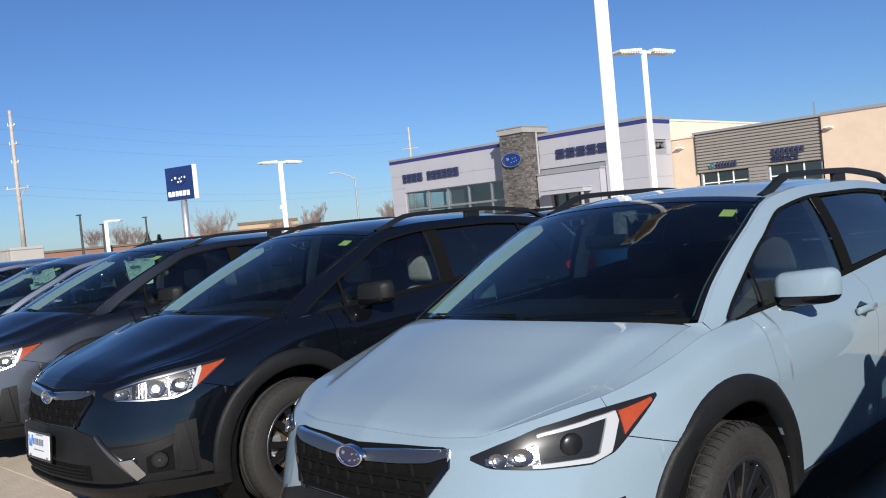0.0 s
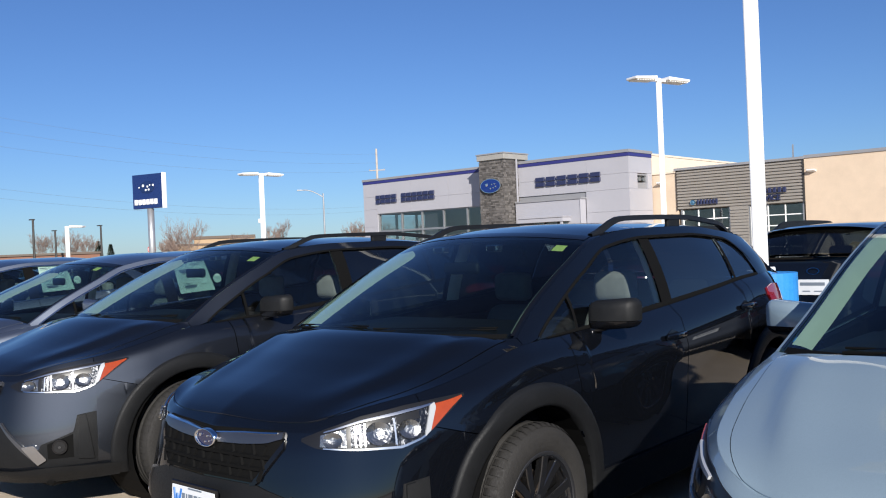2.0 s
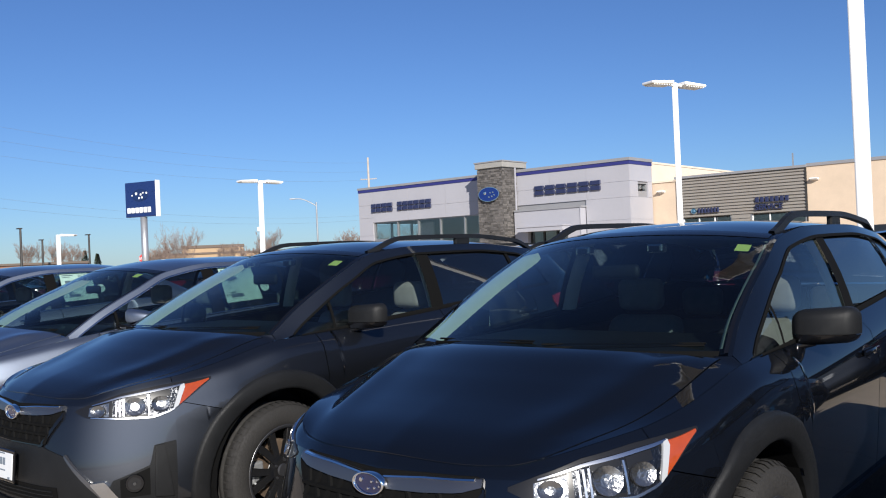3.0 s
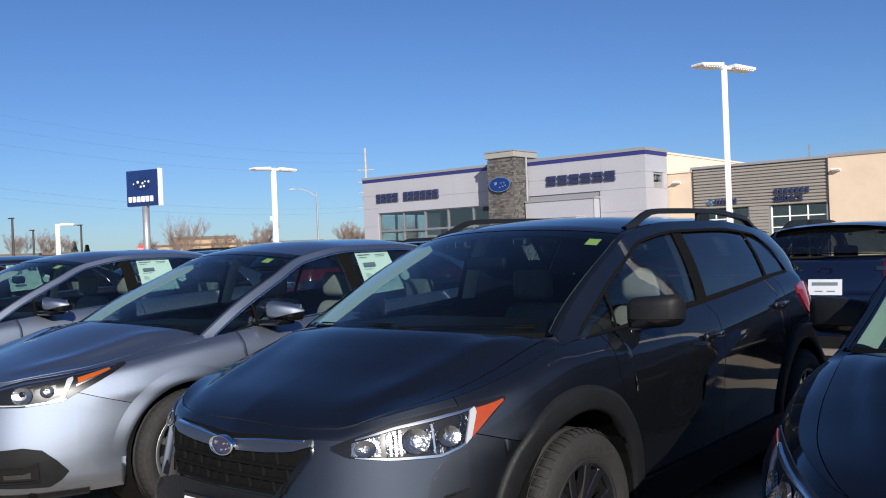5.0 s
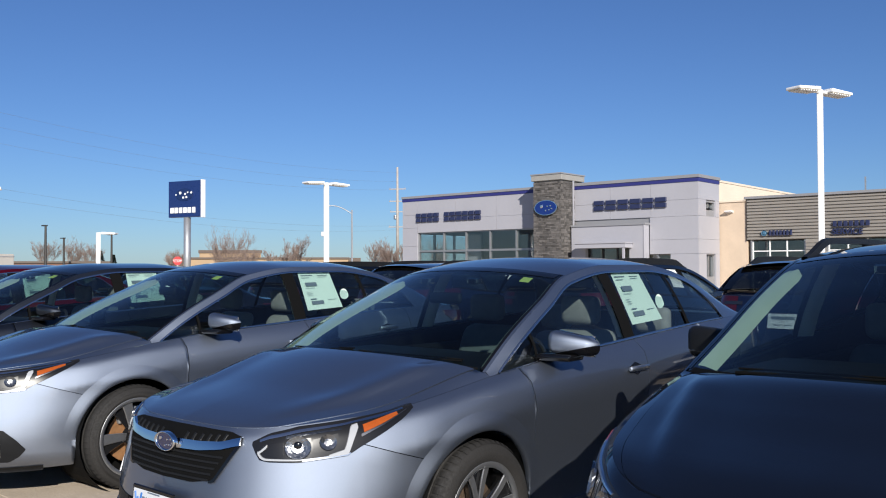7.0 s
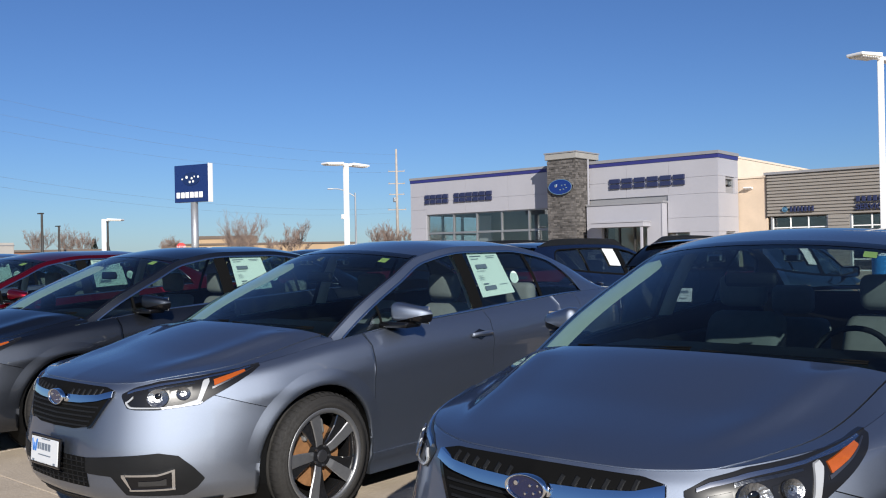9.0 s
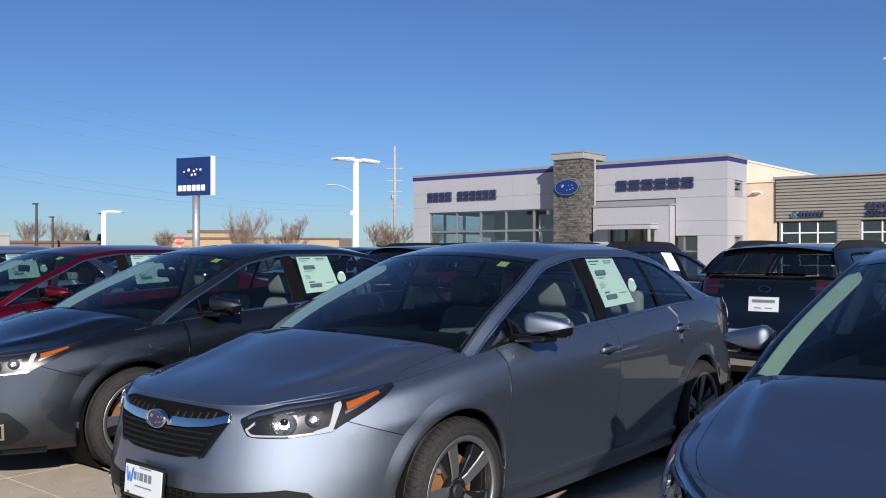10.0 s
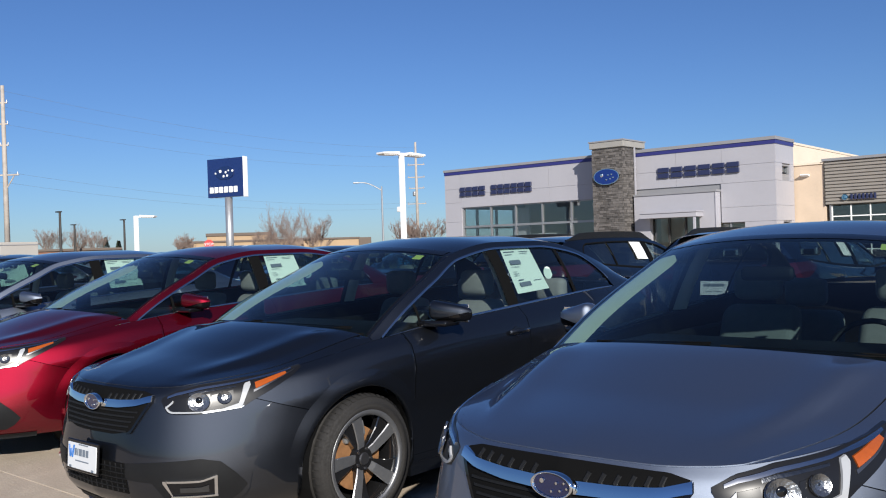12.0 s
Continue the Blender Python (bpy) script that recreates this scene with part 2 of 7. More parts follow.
M = {
    "concrete": material("concrete", (0.46, 0.385, 0.30), 0.85, vary=0.16, scale=0.6, bump=0.25, bump_scale=45),
    "grass": material("dry_grass", (0.17, 0.13, 0.06), 0.95, vary=0.3, scale=0.15, bump=0.5, bump_scale=4),
    "rubber": material("tyre_rubber", (0.016, 0.0148, 0.0138), 0.8, vary=0.25, scale=9, bump=0.2, bump_scale=150),
    "plastic": material("black_plastic", (0.009, 0.0095, 0.0105), 0.5, vary=0.15, scale=12, bump=0.12, bump_scale=700, spec=0.2),
    "gloss": material("gloss_black", (0.005, 0.005, 0.006), 0.12, coat=0.3, spec=0.3),
    "gap": material("dark_void", (0.005, 0.005, 0.005), 0.8, spec=0.08),
    "chrome": material("chrome", (0.78, 0.79, 0.8), 0.08, 1.0),
    "satin": material("satin_silver", (0.55, 0.56, 0.58), 0.25, 1.0),
    "satin_dark": material("dark_satin_silver", (0.17, 0.17, 0.18), 0.34, 0.9),
    "ink_soft": material("grey_ink", (0.14, 0.17, 0.21), 0.6),
    "lens": material("clear_lens", (0.10, 0.105, 0.112), 0.22, 0.9, coat=0.4, bump=0.5, bump_scale=10),
    # darker copy of the reflector metal, its shade put into the colour
    "lens_faint": material("shaded_reflector", (0.045, 0.047, 0.052), 0.24, 0.9, coat=0.3, bump=0.6, bump_scale=22),
    "bowl": material("mirrored_bowl", (0.23, 0.235, 0.245), 0.26, 0.9, coat=0.5, bump=0.35, bump_scale=30),
    "asphalt": material("asphalt", (0.07, 0.07, 0.072), 0.9, vary=0.15, scale=0.5, bump=0.3, bump_scale=40),
    "cream": material("cream_render", (0.70, 0.59, 0.465), 0.85, vary=0.05, scale=0.7),
    "shop_glass": glass("shop_window_glass", (0.86, 0.90, 0.90), 0.12),
    "emblem_blue": material("blue_emblem", (0.006, 0.022, 0.15), 0.2, coat=0.8),
    "emblem_dark": material("dark_emblem", (0.008, 0.02, 0.085), 0.2, coat=0.6),
    "mark_blue": material("light_blue_mark", (0.06, 0.15, 0.24), 0.4),
    "lens_dark": material("lamp_housing", (0.010, 0.010, 0.011), 0.30, coat=0.15, spec=0.3),
    "drl": material("light_guide", (0.36, 0.37, 0.38), 0.3, coat=1.0),
    "amber": material("amber_reflector", (0.30, 0.045, 0.007), 0.12, coat=1.0, vary=0.1, scale=40),
    # One lens red in a sunlit and a shaded tone, painted as colour.
    "red": material("red_lens", (0.22, 0.006, 0.008), 0.12, coat=1.0),
    "red_shaded": material("shaded_red_lens", (0.035, 0.002, 0.003), 0.12, coat=1.0),
    "rim_black": material("black_alloy", (0.014, 0.014, 0.015), 0.10, 0.2, 1.0),
    "rim_silver": material("machined_alloy", (0.32, 0.325, 0.335), 0.42, 0.85, vary=0.08, scale=60),
    "rotor": material("brake_steel", (0.30, 0.22, 0.16), 0.45, 0.8, vary=0.3, scale=30),
    "rust": material("rusty_rotor", (0.28, 0.14, 0.06), 0.7, 0.3, vary=0.3, scale=30),
    "windshield": glass("windshield_glass", (0.42, 0.53, 0.53), 0.035, 0.0015),
    "side_glass": glass("side_glass", (0.70, 0.78, 0.77), 0.06, 0.0015),
    "privacy": glass("privacy_glass", (0.10, 0.12, 0.13), 0.12, 0.003),
    "seat_grey": material("grey_seat_fabric", (0.20, 0.196, 0.185), 0.85, vary=0.12, scale=20, bump=0.2, bump_scale=400),
    "seat_slate": material("slate_seat_fabric", (0.20, 0.205, 0.20), 0.85, vary=0.12, scale=20, bump=0.2, bump_scale=400),
    "plate_white": material("plate_white", (0.62, 0.64, 0.66), 0.45, coat=0.3, vary=0.03, scale=30),
    "amber_light": material("amber_lens", (0.36, 0.075, 0.008), 0.12, coat=1.0, vary=0.1, scale=40),
    "lens_bright": material("bright_reflector", (0.20, 0.205, 0.215), 0.25, 0.9, coat=0.4, bump=0.5, bump_scale=18),
    "seat_dark": material("black_seat_fabric", (0.03, 0.03, 0.032), 0.85, vary=0.15, scale=20, bump=0.2, bump_scale=400),
    "trim_dark": material("interior_plastic", (0.010, 0.0105, 0.012), 0.6, spec=0.25),
    "trim_light": material("light_headliner", (0.50, 0.49, 0.45), 0.9, vary=0.05),
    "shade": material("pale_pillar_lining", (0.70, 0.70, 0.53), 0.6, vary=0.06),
    "paper": material("white_paper", (0.80, 0.81, 0.78), 0.7),
    "paper_green": material("green_tinted_paper", (0.62, 0.74, 0.66), 0.7),
    "sticker": material("lime_sticker", (0.80, 0.86, 0.22), 0.6),
    "ink_blue": material("blue_ink", (0.03, 0.14, 0.42), 0.5),
    "badge_blue": material("blue_enamel", (0.005, 0.010, 0.05), 0.15, coat=1.0),
    "panel_white": material("light_metal_panel", (0.375, 0.37, 0.40), 0.42, vary=0.04, scale=0.5),
    "panel_cap": material("grey_parapet_cap", (0.25, 0.25, 0.262), 0.45, vary=0.06, scale=1),
    "stripe": material("blue_stripe", (0.03, 0.033, 0.16), 0.4, vary=0.05),
    "stone": material("stone_veneer", (0.105, 0.096, 0.09), 0.9, vary=0.2, scale=3, bump=0.5, bump_scale=25, island=0.45),
    "mortar": material("mortar", (0.20, 0.19, 0.175), 0.95, vary=0.1, scale=6, bump=0.3, bump_scale=50),
    "stone_cap": material("cast_stone_cap", (0.30, 0.29, 0.27), 0.85, vary=0.08, scale=2, bump=0.15),
    "brick_tan": material("tan_block", (0.57, 0.45, 0.335), 0.9, vary=0.08, scale=1.5, bump=0.3, bump_scale=30, island=0.06),
    "siding": material("ribbed_metal", (0.29, 0.265, 0.235), 0.45, 0.1, vary=0.06, scale=1.2),
    "alu": material("anodised_aluminium", (0.33, 0.34, 0.35), 0.4, 0.6, vary=0.05),
    "base_blue": material("bright_blue_paint", (0.03, 0.24, 0.62), 0.45, vary=0.08, scale=3, bump=0.1, bump_scale=40),
    "pole_white": material("white_pole_paint", (0.82, 0.81, 0.79), 0.4, vary=0.04, scale=1.5),
    "letter": material("navy_letter", (0.022, 0.027, 0.075), 0.35, coat=0.3),
    "sign_blue": material("blue_sign_face", (0.010, 0.026, 0.115), 0.3, coat=0.4, vary=0.05, scale=1),
    "sign_white": material("white_sign_edge", (0.80, 0.80, 0.80), 0.4),
    "galv": material("galvanised_steel", (0.46, 0.47, 0.48), 0.45, 0.7, vary=0.1, scale=3),
    "wood": material("weathered_pole", (0.40, 0.355, 0.31), 0.9, vary=0.2, scale=2, bump=0.4, bump_scale=15),
    "dark_metal": material("bronze_pole", (0.06, 0.055, 0.05), 0.5, 0.4, vary=0.1),
    "bark": material("bare_twigs", (0.27, 0.20, 0.165), 0.95, vary=0.25, scale=1),
    "needle": material("conifer_needles", (0.035, 0.05, 0.025), 0.9, vary=0.3, scale=3),
    "far_brick": material("far_red_brick", (0.22, 0.11, 0.075), 0.9, vary=0.12, scale=0.5),
    "far_white": material("far_pale_wall", (0.40, 0.375, 0.34), 0.8, vary=0.06, scale=0.3),
    "far_tan": material("far_tan_wall", (0.40, 0.28, 0.17), 0.85, vary=0.1, scale=0.3),
    "far_roof": material("far_roof", (0.13, 0.10, 0.08), 0.8, vary=0.1),
    "yellow": material("yellow_sign", (0.75, 0.45, 0.02), 0.5),
    "stop": material("stop_red", (0.50, 0.02, 0.02), 0.45),
    "led": material("led_lens", (0.70, 0.62, 0.45), 0.4),
    "cable": material("aged_cable", (0.20, 0.21, 0.22), 0.6),
}


# ---- mesh tools ----
def mesh_from(name, verts, faces, mat, smooth=True):
    me = bpy.data.meshes.new(name)
    me.from_pydata([tuple(v) for v in verts], [], faces)
    me.materials.append(mat)
    if smooth:
        me.polygons.foreach_set("use_smooth", [True] * len(me.polygons))
    me.update()
    return me


def part(name, bm, mat, parent=None, label="", smooth=False):
    """One mesh object from a bmesh, under a thing or a part."""
    bmesh.ops.recalc_face_normals(bm, faces=bm.faces)
    me = bpy.data.meshes.new(name)
    bm.to_mesh(me)
    bm.free()
    me.materials.append(mat)
    if smooth:
        me.polygons.foreach_set("use_smooth", [True] * len(me.polygons))
    ob = new(name, me)
    ob.parent = parent
    return tagged(ob, label)


def part_mesh(name, me, parent=None, label=""):
    ob = new(name, me)
    ob.parent = parent
    return tagged(ob, label)


def empty(name, m, label, category, group="", kind=""):
    ob = new(name)
    ob.matrix_world = m
    return tagged(ob, label, category, group, kind)


def box(bm, lo, hi, r=0.0, seg=2):
    lo, hi = Vector(lo), Vector(hi)
    g = bmesh.ops.create_cube(bm, size=1.0, matrix=Matrix.Translation((lo + hi) / 2) @ Matrix.Diagonal((*(hi - lo), 1)))
    if r:
        es = list({e for v in g["verts"] for e in v.link_edges})
        g = bmesh.ops.bevel(bm, geom=es, offset=r, segments=seg, affect="EDGES", profile=0.5)
    return g["verts"]


def new_box(lo, hi, r=0.0, seg=2):
    bm = bmesh.new()
    box(bm, lo, hi, r, seg)
    return bm


def tube(bm, a, b, r0, r1, n=12, cap=True):
    a, b = Vector(a), Vector(b)
    q = (b - a).to_track_quat("Z", "Y").to_matrix().to_4x4()
    return bmesh.ops.create_cone(bm, cap_ends=cap, segments=n, radius1=r0, radius2=r1, depth=(b - a).length, matrix=Matrix.Translation((a + b) / 2) @ q)["verts"]


def lathe(profile, n=40, axis="X"):
    """Turned shape: profile of (radius, along axis)."""
    vs, fs = [], []
    k = len(profile)
    for i in range(n):
        a = 2 * math.pi * i / n
        for r, h in profile:
            vs.append((h, r * math.cos(a), r * math.sin(a)) if axis == "X" else (r * math.cos(a), r * math.sin(a), h))
    for i in range(n):
        for j in range(k - 1):
            p, q = i * k + j, ((i + 1) % n) * k + j
            fs.append((p, p + 1, q + 1, q))
    return vs, fs


def grid_mesh(rows):
    """Vertices and quads of a net of points."""
    nr, nc = len(rows), len(rows[0])
    vs = [p for r in rows for p in r]
    fs = [(i * nc + j, i * nc + j + 1, (i + 1) * nc + j + 1, (i + 1) * nc + j) for i in range(nr - 1) for j in range(nc - 1)]
    return vs, fs


class Curve:
    """A smooth line through points: Hermite with limited slopes, so that it does not overshoot."""

    def __init__(self, xs, ys):
        self.x, self.y = np.array(xs, float), np.array(ys, float)
        h, d = np.diff(self.x), np.diff(self.y) / np.diff(self.x)
        m = np.zeros(len(self.x))
        m[0], m[-1] = d[0], d[-1]
        for i in range(1, len(m) - 1):
            if d[i - 1] * d[i] > 0:
                w1, w2 = 2 * h[i] + h[i - 1], h[i] + 2 * h[i - 1]
                m[i] = (w1 + w2) / (w1 / d[i - 1] + w2 / d[i])
        self.m = m

    def __call__(self, x):
        x = min(max(x, self.x[0]), self.x[-1])
        i = min(max(int(np.searchsorted(self.x, x)) - 1, 0), len(self.x) - 2)
        h = self.x[i + 1] - self.x[i]
        t = (x - self.x[i]) / h
        return float((1 + 2 * t) * (1 - t) ** 2 * self.y[i] + t * (1 - t) ** 2 * h * self.m[i] + t * t * (3 - 2 * t) * self.y[i + 1] + t * t * (t - 1) * h * self.m[i + 1])


def smooth01(a, b, x):
    t = min(max((x - a) / (b - a), 0.0), 1.0)
    return t * t * (3 - 2 * t)


def lerp(a, b, t):
    return a + (b - a) * t


# ---- ground ----
ground = part("ground", new_box((-700, -300, -0.6), (500, 900, -0.06)), M["grass"])
tagged(ground, "dry winter grass running out to the horizon", "ground", kind="structure")
lot = part("pavement", new_box((-62, -16, -0.3), (30, 64, -0.03)), M["concrete"])
tagged(lot, "pale tan concrete car lot cut into square slabs", "pavement", kind="structure")
road = part("road", new_box((-96, -200, -0.2), (-66, 300, -0.03)), M["asphalt"])
tagged(road, "grey asphalt street beyond the car lot", "road", kind="structure")


# ---- dealership building ----
def block(name, lo, hi, mat, parent, label="", bevel=0.0):
    return part(name, new_box(lo, hi, bevel, 1), mat, parent, label)


YF = 44.7
bld = empty("dealership_building", pose(0, 0, 0), "low showroom of light metal panels with a stone tower", "building")
# backing walls, split round the openings
for lo, hi in (((-51.4, YF + .08, 0), (-49.9, YF + .4, 6.38)), ((-49.9, YF + .08, 4.05), (-38.6, YF + .4, 6.38)), ((-49.9, YF + .08, 0), (-38.6, YF + .4, .35)), ((-51.4, YF + .4, 0), (-51.0, YF + 20, .35)), ((-51.4, YF + .4, 4.05), (-51.0, YF + 20, 6.38)), ((-51.4, YF + .4, .35), (-51.0, YF + 1.0, 4.05)), ((-51.4, YF + 8.0, .35), (-51.0, YF + 20, 4.05)),
               ((-36.58, YF + .08, 4.0), (-28.43, YF + .4, 6.38)), ((-32.0, YF + .08, 2.25), (-28.43, YF + .4, 4.0)), ((-30.1, YF + .08, 0), (-28.43, YF + .4, 2.25)), ((-32.0, YF + .08, 0), (-31.75, YF + .4, 2.25)),
               ((-28.75, YF + .4, 0), (-28.43, 45.75, 6.38)), ((-28.75, 47.0, 0), (-28.43, 47.56, 6.38)), ((-28.75, 45.75, 5.25), (-28.43, 47.0, 6.38)), ((-28.75, 45.75, 2.2), (-28.43, 47.0, 4.8)), ((-28.75, 45.75, 0), (-28.43, 47.0, .95))):
    block("wall", lo, hi, M["panel_cap"], bld)
# metal panels with open joints
J = .006
zs = [0.0, 1.55, 3.10, 4.43, 5.38, 6.38]
for a, b in zip(zs, zs[1:]):
    for x0, x1 in ((-51.4, -49.92),):
        block("wall_panel", (x0 + J, YF, a + J), (x1 - J, YF + .078, b - J), M["panel_white"], bld)
for a, b in ((4.07, 5.0), (5.0, 6.38)):
    for x0, x1 in ((-49.92, -46.3), (-46.3, -42.7), (-42.7, -38.6)):
        block("wall_panel", (x0 + J, YF, a + J), (x1 - J, YF + .078, b - J), M["panel_white"], bld)
for a, b in zip(zs[3:], zs[4:]):
    for x0, x1 in ((-36.56, -34.0), (-34.0, -31.3), (-31.3, -28.35)):
        block("wall_panel", (x0 + J, YF, a + J), (x1 - J, YF + .078, b - J), M["panel_white"], bld)
for a, b in ((2.27, 3.10), (3.10, 4.43)):
    block("wall_panel", (-31.38 + J, YF, a + J), (-28.35 - J, YF + .078, b - J), M["panel_white"], bld)
for a, b in ((0, 2.27),):
    block("wall_panel", (-30.08 + J, YF, a + J), (-28.35 - J, YF + .078, b - J), M["panel_white"], bld)
for y0, y1, a, b in ((YF + .08, 47.56, 5.38, 6.38), (YF + .08, 45.73, 4.43, 5.38), (47.02, 47.56, 4.43, 5.38), (YF + .08, 47.56, 3.10, 4.43), (YF + .08, 47.56, 2.27, 3.10), (YF + .08, 45.73, 0, 2.27), (47.02, 47.56, 0, 2.27)):
    block("wall_panel", (-28.43, y0 + J, a + J), (-28.35, y1 - J, b - J), M["panel_white"], bld)
# blue stripe and parapet cap
block("stripe", (-51.42, YF - .03, 6.38), (-38.6, YF + .4, 6.60), M["stripe"], bld, "blue metal stripe")
block("parapet_cap", (-51.46, YF - .07, 6.60), (-38.6, YF + .5, 6.76), M["panel_cap"], bld)
block("stripe", (-36.58, YF - .03, 6.38), (-28.32, YF + .4, 6.60), M["stripe"], bld, "blue metal stripe")
block("stripe", (-28.8, YF + .4, 6.38), (-28.32, 47.56, 6.60), M["stripe"], bld, "blue metal stripe")
block("parapet_cap", (-36.58, YF - .07, 6.60), (-28.28, YF + .5, 6.78), M["panel_cap"], bld)
block("parapet_cap", (-28.8, YF + .5, 6.60), (-28.28, 47.6, 6.78), M["panel_cap"], bld)
block("roof", (-51.0, YF + .4, 5.9), (-28.75, YF + 20, 6.1), M["panel_cap"], bld)
# showroom glazing
glz = new("showroom_window")
glz.parent = bld
xs = [-49.88, -47.5, -45.45, -43.35, -41.15, -38.9]
for a, b in zip(xs, xs[1:]):
    for z0, z1 in ((.4, 2.66), (2.80, 4.0)):
        block("pane", (a + .05, YF + .20, z0), (b - .05, YF + .22, z1), M["shop_glass"], glz)
for x in xs:
    block("mullion", (x - .05, YF + .10, .35), (x + .05, YF + .30, 4.05), M["alu"], glz)
for a, b in zip(xs, xs[1:]):
    block("transom", (a + .05, YF + .12, 2.66), (b - .05, YF + .28, 2.80), M["alu"], glz)
    block("head", (a + .05, YF + .12, 4.0), (b - .05, YF + .28, 4.05), M["alu"], glz)
side_glz = new("side_window")
side_glz.parent = bld
for k in range(3):
    y = YF + 1.0 + k * 7.0 / 3
    for z0, z1 in ((.4, 2.66), (2.80, 4.0)):
        block("pane", (-51.22, y + .05, z0), (-51.20, y + 7.0 / 3 - .05, z1), M["shop_glass"], side_glz)
    block("mullion", (-51.3, y - .05, .35), (-51.1, y + .05, 4.05), M["alu"], side_glz)
    block("transom", (-51.28, y + .05, 2.66), (-51.12, y + 7.0 / 3 - .05, 2.80), M["alu"], side_glz)
block("back_wall", (-50.9, YF + 9, 0), (-37.5, YF + 9.2, 5.9), M["far_white"], bld)
block("floor_slab", (-51.0, YF + .4, 0), (-28.8, YF + 20, .06), M["far_white"], bld)
block("display_panel", (-47.1, YF + 2.2, .06), (-45.8, YF + 2.3, 3.9), M["panel_white"], bld)
block("display_panel", (-44.9, YF + 1.2, .4), (-43.0, YF + 1.25, 2.1), M["paper"], bld)
# stone tower
tower = new("stone_tower")
tower.parent = bld
block("core", (-38.58, 43.20, 0), (-36.58, 45.6, 6.98), M["mortar"], tower)
block("cap", (-38.71, 43.07, 6.92), (-36.45, 45.75, 7.28), M["stone_cap"], tower, bevel=.02)
block("cap_flashing", (-38.75, 43.03, 7.28), (-36.41, 45.79, 7.36), M["panel_cap"], tower)
rnd = random.Random(3)
bm = bmesh.new()
z = 0.0
while z < 6.82:
    h = rnd.choice((.07, .10, .13, .16))
    h = min(h, 6.85 - z)
    for face in (0, 1):
        a, end = (-38.60, -36.56) if face == 0 else (43.18, 45.6)
        while a < end - .03:
            w = min(rnd.uniform(.12, .40), end - a)
            d = rnd.uniform(.02, .07)
            if face == 0:
                box(bm, (a + .006, 43.20 - d, z + .006), (a + w - .006, 43.20, z + h - .006))
            else:
                box(bm, (-36.58, a + .006, z + .006), (-36.58 + d, a + w - .006, z + h - .006))
            a += w
    z += h
tagged(part("stone_cladding", bm, M["stone"], tower, "grey-brown stacked stone veneer"), kind="stuff")
# oval emblem on the tower
emb = new("emblem")
emb.parent = bld
for nm, k, d0, d1, mat in (("emblem_rim", 1.0, 42.97, 43.15, M["chrome"]), ("emblem_face", .93, 42.95, 43.00, M["emblem_blue"])):
    bm = bmesh.new()
    tube(bm, (0, d1, 0), (0, d0, 0), 1, 1, 40)
    for v in bm.verts:
        v.co.x, v.co.z = -37.56 + v.co.x * .84 * k, 5.22 + v.co.z * .47 * k
    part(nm, bm, mat, emb)
for x, zz, r in ((-.30, .10, .12), (.14, .10, .06), (.36, .12, .06), (.02, -.17, .06), (.26, -.13, .06), (.45, -.06, .06)):
    bm = bmesh.new()
    tube(bm, (-37.56 + x, 42.95, 5.22 + zz), (-37.56 + x, 42.91, 5.22 + zz), r, r * .6, 8)
    part("emblem_dot", bm, M["chrome"], emb)
# letters as plain blocks: a word on each block of the front
for x0, x1, z0, z1, gaps in ((-50.0, -43.95, 4.83, 5.46, (4,)), (-35.15, -30.2, 4.98, 5.58, ())):
    word = new("letter_sign")
    word.parent = bld
    n = 10 if gaps else 6
    cells = n + .8 * len(gaps)
    w = (x1 - x0) / cells
    x = x0
    for i in range(n):
        if i in gaps:
            x += .8 * w
        zm = (z0 + z1) / 2
        block("letter_block", (x + .06 * w, YF - .13, zm + .03), (x + .90 * w, YF - .005, z1), M["letter"], word, bevel=.02)
        block("letter_block", (x + .06 * w, YF - .13, z0), (x + .90 * w, YF - .005, zm - .03), M["letter"], word, bevel=.02)
        x += w
# entrance portal
portal = new("entrance_portal")
portal.parent = bld
block("portal_jamb", (-36.4, 44.1, 0), (-35.4, YF + .05, 4.0), M["panel_white"], portal)
block("portal_jamb", (-32.4, 44.1, 0), (-31.46, YF + .05, 4.0), M["panel_white"], portal)
block("portal_side", (-31.46, 44.06, 0), (-31.42, YF - .01, 4.0), M["panel_white"], portal)
block("portal_head", (-35.4, 44.1, 3.0), (-32.4, YF + .05, 4.0), M["panel_white"], portal)
block("portal_cap", (-36.4, 44.04, 4.0), (-31.36, YF + .05, 4.11), M["panel_cap"], portal)
block("canopy", (-35.6, 43.2, 2.66), (-32.2, 44.1, 2.92), M["panel_white"], portal, "white entrance canopy")
block("canopy_flashing", (-35.65, 43.15, 2.92), (-32.15, 44.1, 2.98), M["panel_white"], portal)
block("canopy_post", (-32.40, 43.24, 0), (-32.28, 43.36, 2.66), M["panel_white"], portal)
for k in range(3):
    a = -35.4 + k
    block("door_pane", (a + .05, 44.5, .1), (a + .95, 44.52, 2.65), M["shop_glass"], portal)
    block("door_frame", (a - .04, 44.42, 0), (a + .05, 44.6, 3.0), M["dark_metal"], portal)
block("door_head", (-35.4, 44.4, 2.65), (-32.4, 44.6, 3.0), M["alu"], portal)
block("corner_trim", (-36.50, 44.40, 0), (-36.43, 44.50, 6.92), M["panel_white"], tower)
